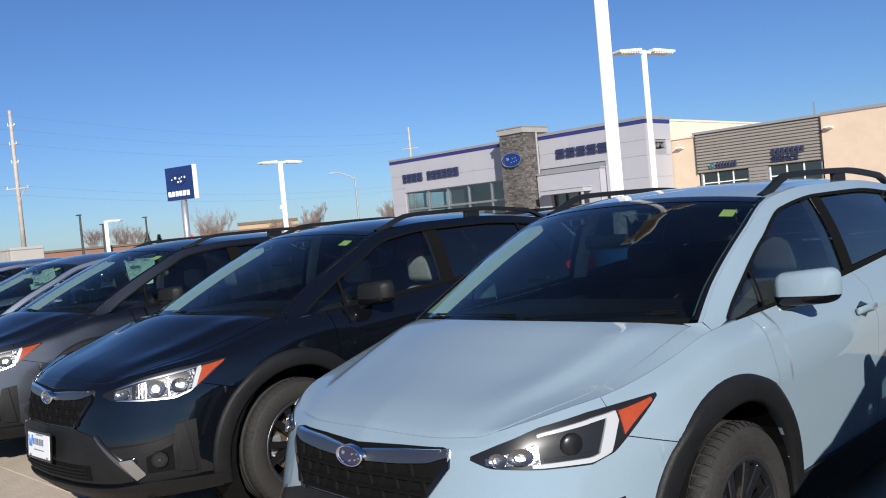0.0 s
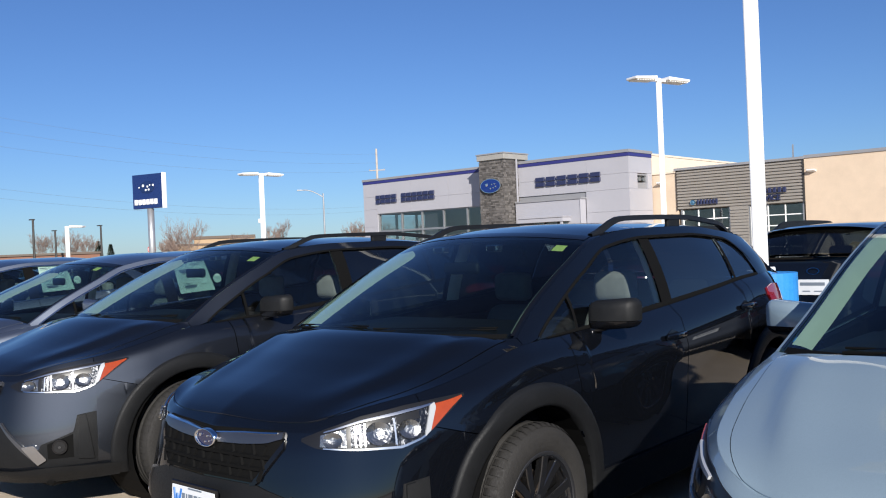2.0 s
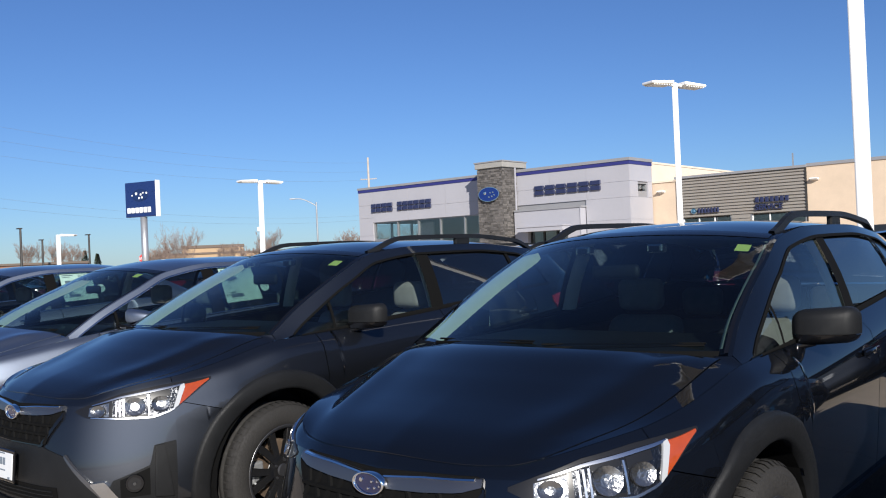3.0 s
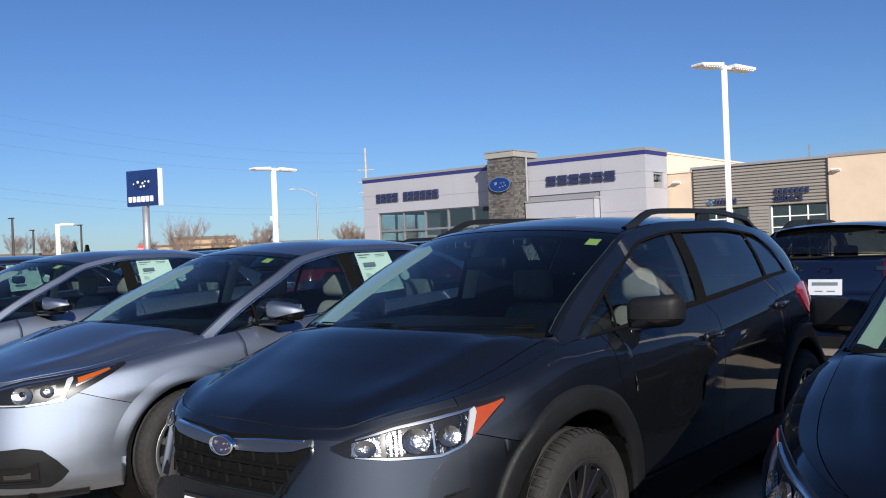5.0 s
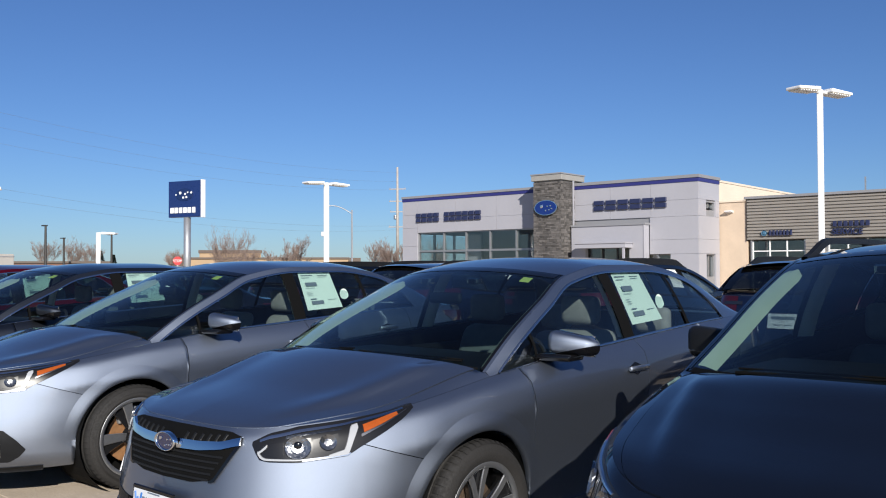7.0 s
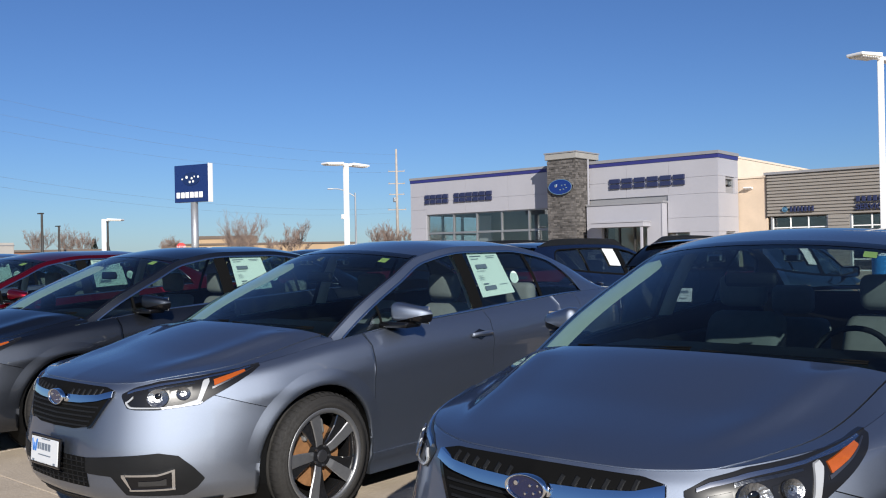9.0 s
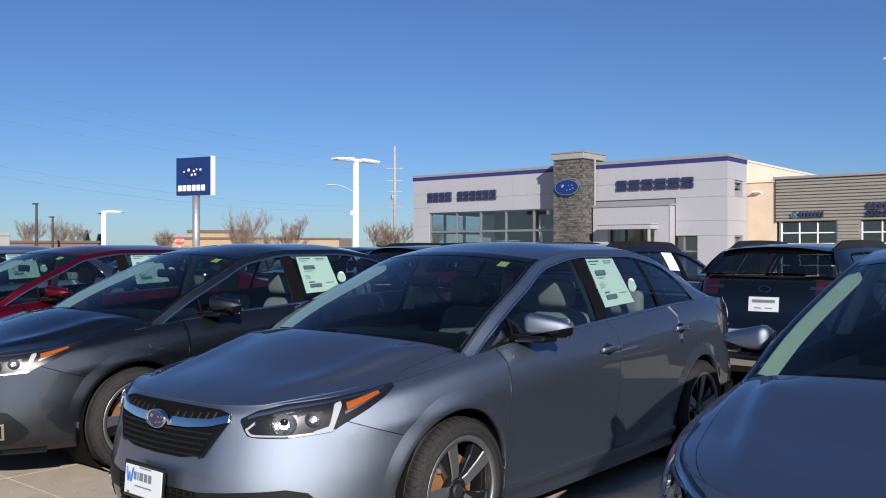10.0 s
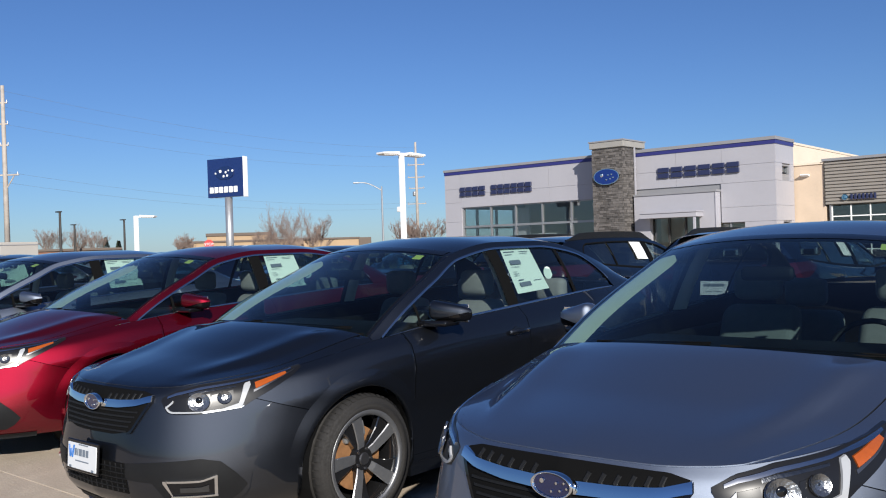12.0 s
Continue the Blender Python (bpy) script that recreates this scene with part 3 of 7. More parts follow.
# service counter window and the two small ones on the return
for a in (-31.72, -30.92):
    block("window_pane", (a + .04, YF + .2, .1), (a + .76, YF + .22, 2.2), M["shop_glass"], bld)
block("window_frame", (-30.96, YF + .12, 0), (-30.88, YF + .3, 2.25), M["alu"], bld)
block("window_frame", (-31.75, YF + .12, 1.35), (-30.1, YF + .3, 1.42), M["alu"], bld)
for z0, z1 in ((4.92, 5.25), (.95, 2.2)):
    win = new("return_window")
    win.parent = bld
    block("pane", (-28.62, 45.8, z0 + .05), (-28.6, 46.95, z1 - .05), M["shop_glass"], win)
    block("frame", (-28.66, 45.75, z0), (-28.5, 45.83, z1), M["alu"], win)
    block("frame", (-28.66, 46.92, z0), (-28.5, 47.0, z1), M["alu"], win)
    block("frame", (-28.66, 46.33, z0), (-28.52, 46.40, z1), M["alu"], win)

# service wing: taller cream block behind, ribbed front, two glazed doors, tan masonry
svc = empty("service_wing", pose(0, 0, 0), "tan masonry service wing with a ribbed metal front", "building")
YS = 47.6
block("high_wall", (-36.6, YS + .3, 0), (-28.5, 72, 6.56), M["cream"], svc, "cream rendered side wall")
block("high_coping", (-36.7, YS + .2, 6.56), (-28.46, 72.1, 6.68), M["cream"], svc)
block("low_wall", (-28.5, YS + .05, 0), (-26.72, YS + .45, 5.30), M["brick_tan"], svc)
block("coping", (-28.5, YS - .02, 5.30), (-26.77, YS + .5, 5.40), M["cream"], svc)
block("ribbed_backing", (-26.72, YS + .08, 3.05), (-19.2, YS + .4, 5.42), M["siding"], svc)
for k in range(13):
    z0 = 3.06 + k * .181
    for x0, x1 in ((-26.72, -22.95), (-22.95, -19.2)):
        bm = bmesh.new()
        vv = [(YS + .08, z0), (YS - .01, z0 + .02), (YS - .01, z0 + .10), (YS + .05, z0 + .14), (YS + .08, z0 + .165)]
        ends = [[bm.verts.new((x, y, z)) for y, z in vv] for x in (x0 + .002, x1 - .002)]
        for i in range(5):
            bm.faces.new((ends[0][i], ends[0][(i + 1) % 5], ends[1][(i + 1) % 5], ends[1][i]))
        for e in ends:
            bm.faces.new(e)
        part("slat", bm, M["siding"], svc)
for x0, x1 in ((-23.44, -22.34),):
    for k in range(16):
        z0 = .1 + k * .182
        block("slat", (x0, YS - .005, z0), (x1, YS + .3, z0 + .13), M["siding"], svc)
    block("pier_backing", (x0, YS + .04, 0), (x1, YS + .28, 3.05), M["siding"], svc)
block("ribbed_edge", (-26.765, YS - .03, 3.0), (-26.72, YS + .3, 5.46), M["dark_metal"], svc)
block("ribbed_edge", (-19.2, YS - .04, 3.0), (-19.1, YS + .3, 5.46), M["dark_metal"], svc)
block("coping", (-26.85, YS - .1, 5.42), (-19.1, YS + .5, 5.56), M["panel_cap"], svc)
block("front_wall", (-19.1, YS, 0), (-3.0, YS + .4, 5.45), M["brick_tan"], svc, "tan masonry wall")
block("front_coping", (-19.1, YS - .06, 5.45), (-2.9, YS + .5, 5.62), M["panel_cap"], svc)
block("end_wall", (-3.4, YS + .4, 0), (-3.0, 72, 5.45), M["brick_tan"], svc)
block("flat_roof", (-28.5, YS + .4, 5.0), (-3.4, 72, 5.2), M["panel_cap"], svc)
block("bay_wall", (-28.4, YS + 6, 0), (-3.4, YS + 6.2, 5.0), M["panel_cap"], svc)
for x0, x1 in ((-26.54, -23.44), (-22.34, -19.2)):
    d = new("bay_door")
    d.parent = svc
    for k in range(5):
        z0 = k * .60
        for c in range(3):
            w = (x1 - x0 - .2) / 3
            a = x0 + .1 + c * w
            block("pane", (a + .03, YS + .2, z0 + .035), (a + w - .03, YS + .215, z0 + .575), M["shop_glass"], d)
            block("stile", (a - .03, YS + .16, z0), (a + .03, YS + .25, z0 + .6), M["pole_white"], d)
        block("rail", (x0 + .13, YS + .17, z0 - .025), (x1 - .08, YS + .24, z0 + .035), M["pole_white"], d)
    block("door_jamb", (x0, YS + .06, 0), (x0 + .08, YS + .3, 3.03), M["alu"], d)
    block("door_jamb", (x1 - .08, YS + .06, 0), (x1, YS + .3, 3.03), M["alu"], d)
for x, y in ((-18.68, YS), (-27.75, YS + .05)):
    bm = new_box((x - .22, y - .32, 4.66), (x + .22, y, 4.80), .02)
    for v in bm.verts:
        if v.co.y < y - .1 and v.co.z < 4.72:
            v.co.z += .07
    part("wall_light", bm, M["sign_white"], svc, "white wedge wall light")
for x0, x1, z0, z1 in ((-22.0, -20.05, 3.66, 3.96), (-25.45, -24.1, 3.26, 3.56)):
    word = new("letter_sign")
    word.parent = svc
    n = 7
    w = (x1 - x0) / n
    for i in range(n):
        block("letter_block", (x0 + i * w + .03, YS - .12, z0), (x0 + (i + .80) * w, YS - .02, z1), M["letter"], word, bevel=.02)
word = new("letter_sign")
word.parent = svc
txt = bpy.data.curves.new("word", "FONT")
txt.body, txt.size, txt.extrude, txt.offset = "SERVICE", .43, .04, .012
txt.materials.append(M["letter"])
ob = new("word", txt)
ob.parent = word
ob.matrix_basis = pose(-22.0, YS - .07, 3.25, 90)
block("round_mark", (-25.85, YS - .12, 3.27), (-25.55, YS - .02, 3.57), M["mark_blue"], svc, bevel=.09)
block("roof_mast", (-22.33, 55, 5.2), (-22.25, 55.08, 7.0), M["galv"], svc)


# ---- cars ----
class Shape:
    """The skin of a car: a plan outline wrapped round nose, side and tail, a bonnet and a deck, and a glasshouse over them. x to the car's
    left, y from the nose to the tail, z up, in metres."""

    def __init__(self, s):
        self.s, self.memo = s, {}
        pts = s["plan"]
        us = [0.0]
        for a, b in zip(pts, pts[1:]):
            us.append(us[-1] + math.hypot(b[0] - a[0], b[1] - a[1]))
        self.us, self.U = us, us[-1]
        self.X, self.Y, self.Z = Curve(us, [p[0] for p in pts]), Curve(us, [p[1] for p in pts]), Curve(us, [p[2] for p in pts])
        self.front, self.side, self.rear = Curve(*zip(*s["front_in"])), Curve(*zip(*s["side_in"])), Curve(*zip(*s["rear_in"]))
        self.zl, self.L = s["zl"], pts[-1][1]
        self.uc = self.u_x(s["corner_x"])
        ss = [0.0]
        r = s["roof"]
        for a, b in zip(r, r[1:]):
            ss.append(ss[-1] + math.dist(a, b))
        self.rs = ss
        self.RX, self.RY, self.RZ = (Curve(ss, [p[k] for p in r]) for k in range(3))
        self.s_top, self.s_end = ss[s["i_top"]], ss[s["i_end"]]
        self.y_cowl, self.y_deck = r[0][1], r[-1][1]

    def u_y(self, y):
        if y in self.memo:
            return self.memo[y]
        a, b = 0.0, self.U
        for _ in range(26):
            m = (a + b) / 2
            a, b = (m, b) if self.Y(m) < y else (a, m)
        self.memo[y] = (a + b) / 2
        return self.memo[y]

    def u_x(self, x):
        a, b = 0.0, self.U * 0.35
        for _ in range(26):
            m = (a + b) / 2
            a, b = (m, b) if self.X(m) < x else (a, m)
        return (a + b) / 2

    def normal(self, u):
        e = 0.01
        dx, dy = self.X(min(u + e, self.U)) - self.X(max(u - e, 0)), self.Y(min(u + e, self.U)) - self.Y(max(u - e, 0))
        if u < e:
            dx, dy = 1, 0
        d = math.hypot(dx, dy) or 1
        return dy / d, -dx / d

    def inset(self, y, f):
        f = min(max(f, 0), 1)
        wf, wr = 1 - smooth01(0.25, 0.8, y), smooth01(self.L - 0.7, self.L - 0.2, y)
        return wf * self.front(f) + wr * self.rear(f) + (1 - wf - wr) * self.side(f)

    def at(self, u, z, off=0.0):
        m = -1 if u < 0 else 1
        u = abs(u)
        x, y = self.X(u), self.Y(u)
        nx, ny = self.normal(u)
        d = off - self.inset(y, (z - self.zl) / (self.Z(u) - self.zl))
        return (m * max(x + nx * d, 0), y + ny * d, z)

    def top_edge(self, u):
        return self.at(u, self.Z(abs(u)))

    # bonnet: s from its front edge (0) to the windscreen (1), t across from -1 to 1
    def bonnet(self, s, t, lift=0.0):
        uco = self.u_y(self.y_cowl)
        side = self.top_edge(lerp(self.uc, uco, s))
        c = self.top_edge(self.uc)
        uf = self.u_x(abs(t) * self.X(self.uc))
        f = self.top_edge(uf)
        b, df = c[1] - f[1], f[2] - c[2]
        q = 1 - abs(t) ** 2.2
        y = side[1] - b * (1 - s) ** 1.5 - self.s["cowl_bow"] * (1 - t * t) * s
        w = self.s["bonnet_crown"]
        crown = w * (1 - (1 - s) ** 2.6) * q + df * (1 - s) ** 2.2
        ridge = self.s["ridge"] * (lambda d: math.exp(-(d / (0.045 if d > 0 else 0.15)) ** 2))(abs(t) - lerp(0.64, 0.78, s)) * smooth01(0.10, 0.5, s) * (1 - 0.9 * smooth01(0.82, 1.0, s))
        rear = self.s["kick"] * smooth01(0.45, 1.0, s) * (1 - abs(t) ** 16)
        return (side[0] * t, y, side[2] + crown + ridge + rear + lift)

    # glasshouse skin across the car at s along the roof rail
    def roof(self, s, t, lift=0.0):
        bow = np.interp(s, [0, self.s_top, (self.s_top + self.s_end) / 2, self.s_end, self.rs[-1]], self.s["bow"])
        cr = np.interp(s, [0, self.s_top, self.s_end, self.rs[-1]], self.s["crown"])
        q = 1 - abs(t) ** 2.3
        return (self.RX(s) * t, self.RY(s) - bow * q, self.RZ(s) + cr * q + lift)

    def s_y(self, y):
        a, b = 0.0, self.rs[-1]
        for _ in range(26):
            m = (a + b) / 2
            a, b = (m, b) if self.RY(m) < y else (a, m)
        return (a + b) / 2

    # side of the glasshouse: f from the belt (0) to the roof rail (1)
    def flank(self, y, f, off=0.0, m=1):
        u = self.u_y(y)
        b = self.top_edge(u)
        s = self.s_y(y)
        x = lerp(b[0], self.RX(s), f) + 0.018 * smooth01(self.y_cowl, self.y_cowl + .4, y) * math.sin(math.pi * min(max(f, 0), 1)) + off
        return (m * x, y, lerp(b[2], self.RZ(s), f))

    def flank_h(self, y):
        return max(self.RZ(self.s_y(y)) - self.Z(self.u_y(y)), 0.001)

    def arch(self, y):
        z = self.zl
        for yw in (self.s["yf"], self.s["yr"]):
            d = self.s["ra"] ** 2 - (y - yw) ** 2
            if d > 0:
                z = max(z, self.s["zw"] + math.sqrt(d))
        return z


def panel(sh, us, zb, zt, rows=9, flange=0.016, off=0.0):
    """A piece of the wrapped skin between two heights, its edges turned in."""
    net = [[sh.at(u, lerp(zb(u), zt(u), k / rows), off) for k in range(rows + 1)] for u in us]
    vs, fs = grid_mesh(net)
    fs = [tuple(reversed(f)) for f in fs]

    def lip(line):
        base = len(vs)
        for u, z in line:
            vs.append(sh.at(u, z, off))
            vs.append(sh.at(u, z, off - flange))
        for i in range(len(line) - 1):
            a = base + 2 * i
            fs.append((a, a + 1, a + 3, a + 2))

    lip([(u, zb(u)) for u in us])
    lip([(u, zt(u)) for u in us])
    for u in (us[0], us[-1]):
        lip([(u, lerp(zb(u), zt(u), k / rows)) for k in range(rows + 1)])
    return vs, fs


def span(a, b, n, extra=()):
    return sorted(set([a + (b - a) * i / n for i in range(n + 1)] + [e for e in extra if a < e < b]))


def patch(sh, name, mat, parent, u0, u1, zb, zt, off=0.004, n=14, rows=3, label="", flange=0.02, both=False):
    """A fitted piece laid on the skin, from u0 to u1, between two lines of height."""
    vs, fs = panel(sh, span(u0, u1, n), zb, zt, rows, flange, off)
    if not both:
        return part_mesh(name, mesh_from(name, vs, fs, mat), parent, label)
    if both == "joined":
        return part_mesh(name, mesh_from(name, *both_sides(vs, fs), mat), parent, label)
    for m in (1, -1):
        part_mesh(name, mesh_from(name, *mirrored(vs, fs, m), mat), parent, label)


def line(*pts):
    """A polyline of heights over u."""
    xs, ys = zip(*sorted(pts))
    return lambda u: float(np.interp(u, xs, ys))


def wheel_meshes(R, width, rim_r, style):
    """Meshes of a wheel, its axle along x, outer face towards +x."""
    w = width / 2
    tyre_p = [(rim_r - 0.012, -w * 0.8), (rim_r + 0.01, -w), (R - 0.05, -w * 1.04), (R - 0.018, -w * 0.94), (R - 0.004, -w * 0.74), (R, -w * 0.4)]
    for k in (-0.32, 0.0, 0.32):
        tyre_p += [(R, w * (k - 0.06)), (R - 0.008, w * (k - 0.04)), (R - 0.008, w * (k + 0.04)), (R, w * (k + 0.06))]
    tyre_p += [(R, w * 0.4), (R - 0.004, w * 0.74), (R - 0.012, w * 0.86), (R - 0.018, w * 0.94), (R - 0.034, w * 1.0), (R - 0.05, w * 1.04), (rim_r + 0.035, w * 1.05), (rim_r + 0.012, w * 0.98), (rim_r - 0.004, w * 0.88), (rim_r - 0.012, w * 0.8)]
    tv, tf = lathe(tyre_p, 56)
    k = len(tyre_p)
    # shoulder blocks
    for i in range(56):
        a0, a1 = 2 * math.pi * (i + 0.14) / 56, 2 * math.pi * (i + 0.86) / 56
        b = len(tv)
        for a in (a0, a1):
            for r, h in ((R - 0.001, w * 0.45), (R + 0.004, w * 0.48), (R + 0.001, w * 0.76), (R - 0.012, w * 0.92)):
                tv.append((h, r * math.cos(a), r * math.sin(a)))
        tf += [(b, b + 1, b + 5, b + 4), (b + 1, b + 2, b + 6, b + 5), (b + 2, b + 3, b + 7, b + 6)]
    tyre = mesh_from("tyre", tv, tf, M["rubber"])
    rp = [(rim_r, -w * 0.8), (rim_r - 0.02, -w * 0.6), (rim_r - 0.03, w * 0.3), (rim_r - 0.015, w * 0.72), (rim_r, w * 0.82), (rim_r + 0.006, w * 0.9), (rim_r - 0.004, w * 0.93), (rim_r - 0.016, w * 0.88), (rim_r - 0.022, w * 0.7)]
    rv, rf = lathe(rp, 48)
    rim = mesh_from("rim", rv, rf, M["rim_black"])
    def blade(bm, a0, a1, h0, h1, x0, x1, depth):
        """One spoke from the hub at angle a0 to the rim at angle a1."""
        q = []
        for r, k in ((0.040, 0.0), (rim_r * 0.36, 0.30), (rim_r * 0.68, 0.66), (rim_r - 0.010, 1.0)):
            a, h, x = lerp(a0, a1, k), lerp(h0, h1, k), lerp(x0, x1, k ** 0.6)
            c, d = Vector((0, math.cos(a), math.sin(a))) * r, Vector((0, -math.sin(a), math.cos(a)))
            q.append([bm.verts.new(c + d * o + Vector((xx, 0, 0))) for o, xx in ((h, x - 0.005), (h * 0.86, x), (-h * 0.86, x), (-h, x - 0.005), (-h * 0.8, x - depth), (h * 0.8, x - depth))])
        for a1_, b1 in zip(q, q[1:]):
            for j in range(6):
                bm.faces.new((a1_[j], a1_[(j + 1) % 6], b1[(j + 1) % 6], b1[j]))

    def done(bm, name, mat):
        bmesh.ops.recalc_face_normals(bm, faces=bm.faces)
        me = bpy.data.meshes.new(name)
        bm.to_mesh(me)
        bm.free()
        me.materials.append(mat)
        return me

    bm, back = bmesh.new(), bmesh.new()
    if style == "black":
        for i in range(6):
            for da in (-0.16, 0.16):
                blade(bm, 2 * math.pi * i / 6 + da * 0.8, 2 * math.pi * i / 6 + da * 1.5, 0.016, 0.022, w * 0.58, w * 0.84, 0.035)
    elif style == "machined":
        for i in range(5):
            a = 2 * math.pi * i / 5
            blade(bm, a, a + 0.08, 0.022, 0.038, w * 0.56, w * 0.86, 0.012)
            blade(back, a + 0.16, a + 0.40, 0.022, 0.044, w * 0.46, w * 0.74, 0.040)
    else:
        for i in range(5):
            a = 2 * math.pi * i / 5
            for da in (-1, 1):
                blade(bm, a + 0.10 * da, a + 0.27 * da, 0.011, 0.019, w * 0.56, w * 0.86, 0.012)
            blade(back, a, a, 0.026, 0.066, w * 0.44, w * 0.72, 0.035)
    tube(bm if style == "black" else back, (w * 0.35, 0, 0), (w * 0.64, 0, 0), 0.075, 0.060, 20)
    spokes = done(bm, "spokes", M["rim_silver"] if style != "black" else M["rim_black"])
    rv, rf = lathe([(rim_r - 0.010, w * 0.80), (rim_r + 0.002, w * 0.885), (rim_r + 0.007, w * 0.915), (rim_r + 0.002, w * 0.945), (rim_r - 0.010, w * 0.93), (rim_r - (0.013 if style == "black" else 0.024), w * 0.88), (rim_r - 0.018, w * 0.80)], 56)
    # on black wheels the grey lip paints in the rim's bright highlight
    lip = mesh_from("rim_lip", rv, rf, M["rim_silver"] if style != "black" else M["satin_dark"])
    extra = [("rim_lip", lip, "")]
    if style != "black":
        extra.append(("spoke_recess", done(back, "spoke_recess", M["rim_black"]), "gloss black spoke recesses"))
    else:
        back.free()
    if style == "machined":
        rotor_mat = M["rust"]
    else:
        rotor_mat = M["rotor"]
    bm = bmesh.new()
    tube(bm, (w * 0.64, 0, 0), (w * 0.72, 0, 0), 0.034, 0.03, 20)
    for i in range(5):
        a = 2 * math.pi * (i + 0.5) / 5
        tube(bm, (w * 0.5, 0.053 * math.cos(a), 0.053 * math.sin(a)), (w * 0.7, 0.053 * math.cos(a), 0.053 * math.sin(a)), 0.009, 0.008, 6)
    cap = bpy.data.meshes.new("hub_cap")
    bm.to_mesh(cap)
    bm.free()
    cap.materials.append(M["satin_dark"])
    bm = bmesh.new()
    tube(bm, (w * 0.02, 0, 0), (w * 0.14, 0, 0), rim_r * 0.66, rim_r * 0.66, 40)
    rotor = bpy.data.meshes.new("brake_disc")
    bm.to_mesh(rotor)
    bm.free()
    rotor.materials.append(rotor_mat)
    bm = bmesh.new()
    box(bm, (w * 0.0, rim_r * 0.40, -0.075), (w * 0.38, rim_r * 0.74, 0.075), 0.012)
    extra.append(("brake_caliper", done(bm, "brake_caliper", M["alu"]), "bare metal brake caliper"))
    bm = bmesh.new()
    tube(bm, (-w * 0.75, 0, 0), (-w * 0.7, 0, 0), rim_r - 0.01, rim_r - 0.01, 32)
    back = bpy.data.meshes.new("brake_shield")
    bm.to_mesh(back)
    bm.free()
    back.materials.append(M["gap"])
    return [("tyre", tyre, ""), ("rim", rim, ""), ("spokes", spokes, "black alloy spokes" if style == "black" else "machined alloy spokes"), ("hub_cap", cap, ""), ("brake_disc", rotor, ""), ("brake_shield", back, "")] + extra


def both_sides(vs, fs):
    """A half and its mirror image, joined along the middle."""
    out, idx = list(vs), []
    for i, (x, y, z) in enumerate(vs):
        if abs(x) < 1e-4:
            idx.append(i)
        else:
            idx.append(len(out))
            out.append((-x, y, z))
    return out, fs + [tuple(idx[i] for i in reversed(f)) for f in fs]


def mirrored(vs, fs, m):
    return (vs, fs) if m > 0 else ([(-x, y, z) for x, y, z in vs], [tuple(reversed(f)) for f in fs])


CROSS = dict(
    plan=[(0, 0, .830), (.30, .022, .822), (.48, .075, .826), (.62, .17, .856), (.73, .32, .886), (.81, .52, .912), (.862, .78, .962), (.884, 1.10, 1.026), (.892, 1.6, 1.048), (.897, 2.3, 1.088), (.897, 3.0, 1.140), (.888, 3.5, 1.180), (.874, 3.95, 1.195), (.828, 4.27, 1.175), (.69, 4.41, 1.15), (.4, 4.45, 1.14), (0, 4.465, 1.14)],
    front_in=[(0, .10), (.10, .035), (.22, .010), (.34, .0), (.46, .004), (.60, .018), (.74, .037), (.86, .055), (.94, .074), (1, .106)],
    side_in=[(0, .07), (.10, .045), (.25, .035), (.45, .020), (.66, .008), (.72, .0), (.78, .010), (.93, .045), (1, .11)],
    rear_in=[(0, .10), (.12, .02), (.35, .0), (.55, .05), (.8, .09), (1, .16)],
    zl=.23, corner_x=.62, cowl_bow=.27, bonnet_crown=.046, ridge=.015, kick=.016,
    roof=[(.742, 1.09, 1.052), (.70, 1.30, 1.175), (.662, 1.68, 1.36), (.630, 1.98, 1.472), (.625, 2.4, 1.513), (.615, 3.0, 1.518), (.60, 3.55, 1.483), (.575, 3.98, 1.43), (.60, 4.18, 1.29), (.68, 4.32, 1.165)],
    i_top=3, i_end=7, bow=[.27, .14, .02, -.06, -.08], crown=[.010, .045, .05, .02],
    yf=1.045, yr=3.72, zw=.355, ra=.428, R=.355, tyre_w=.225, rim_r=.225, track=.775,
    split=(1.00, .795, .70), door1=1.36, door2=2.42, door3=3.42, yB=2.42, yC=3.36, w_pillar=.072, w_rail=.050, yE=3.74, rails=True, clad=True, hatch=True)
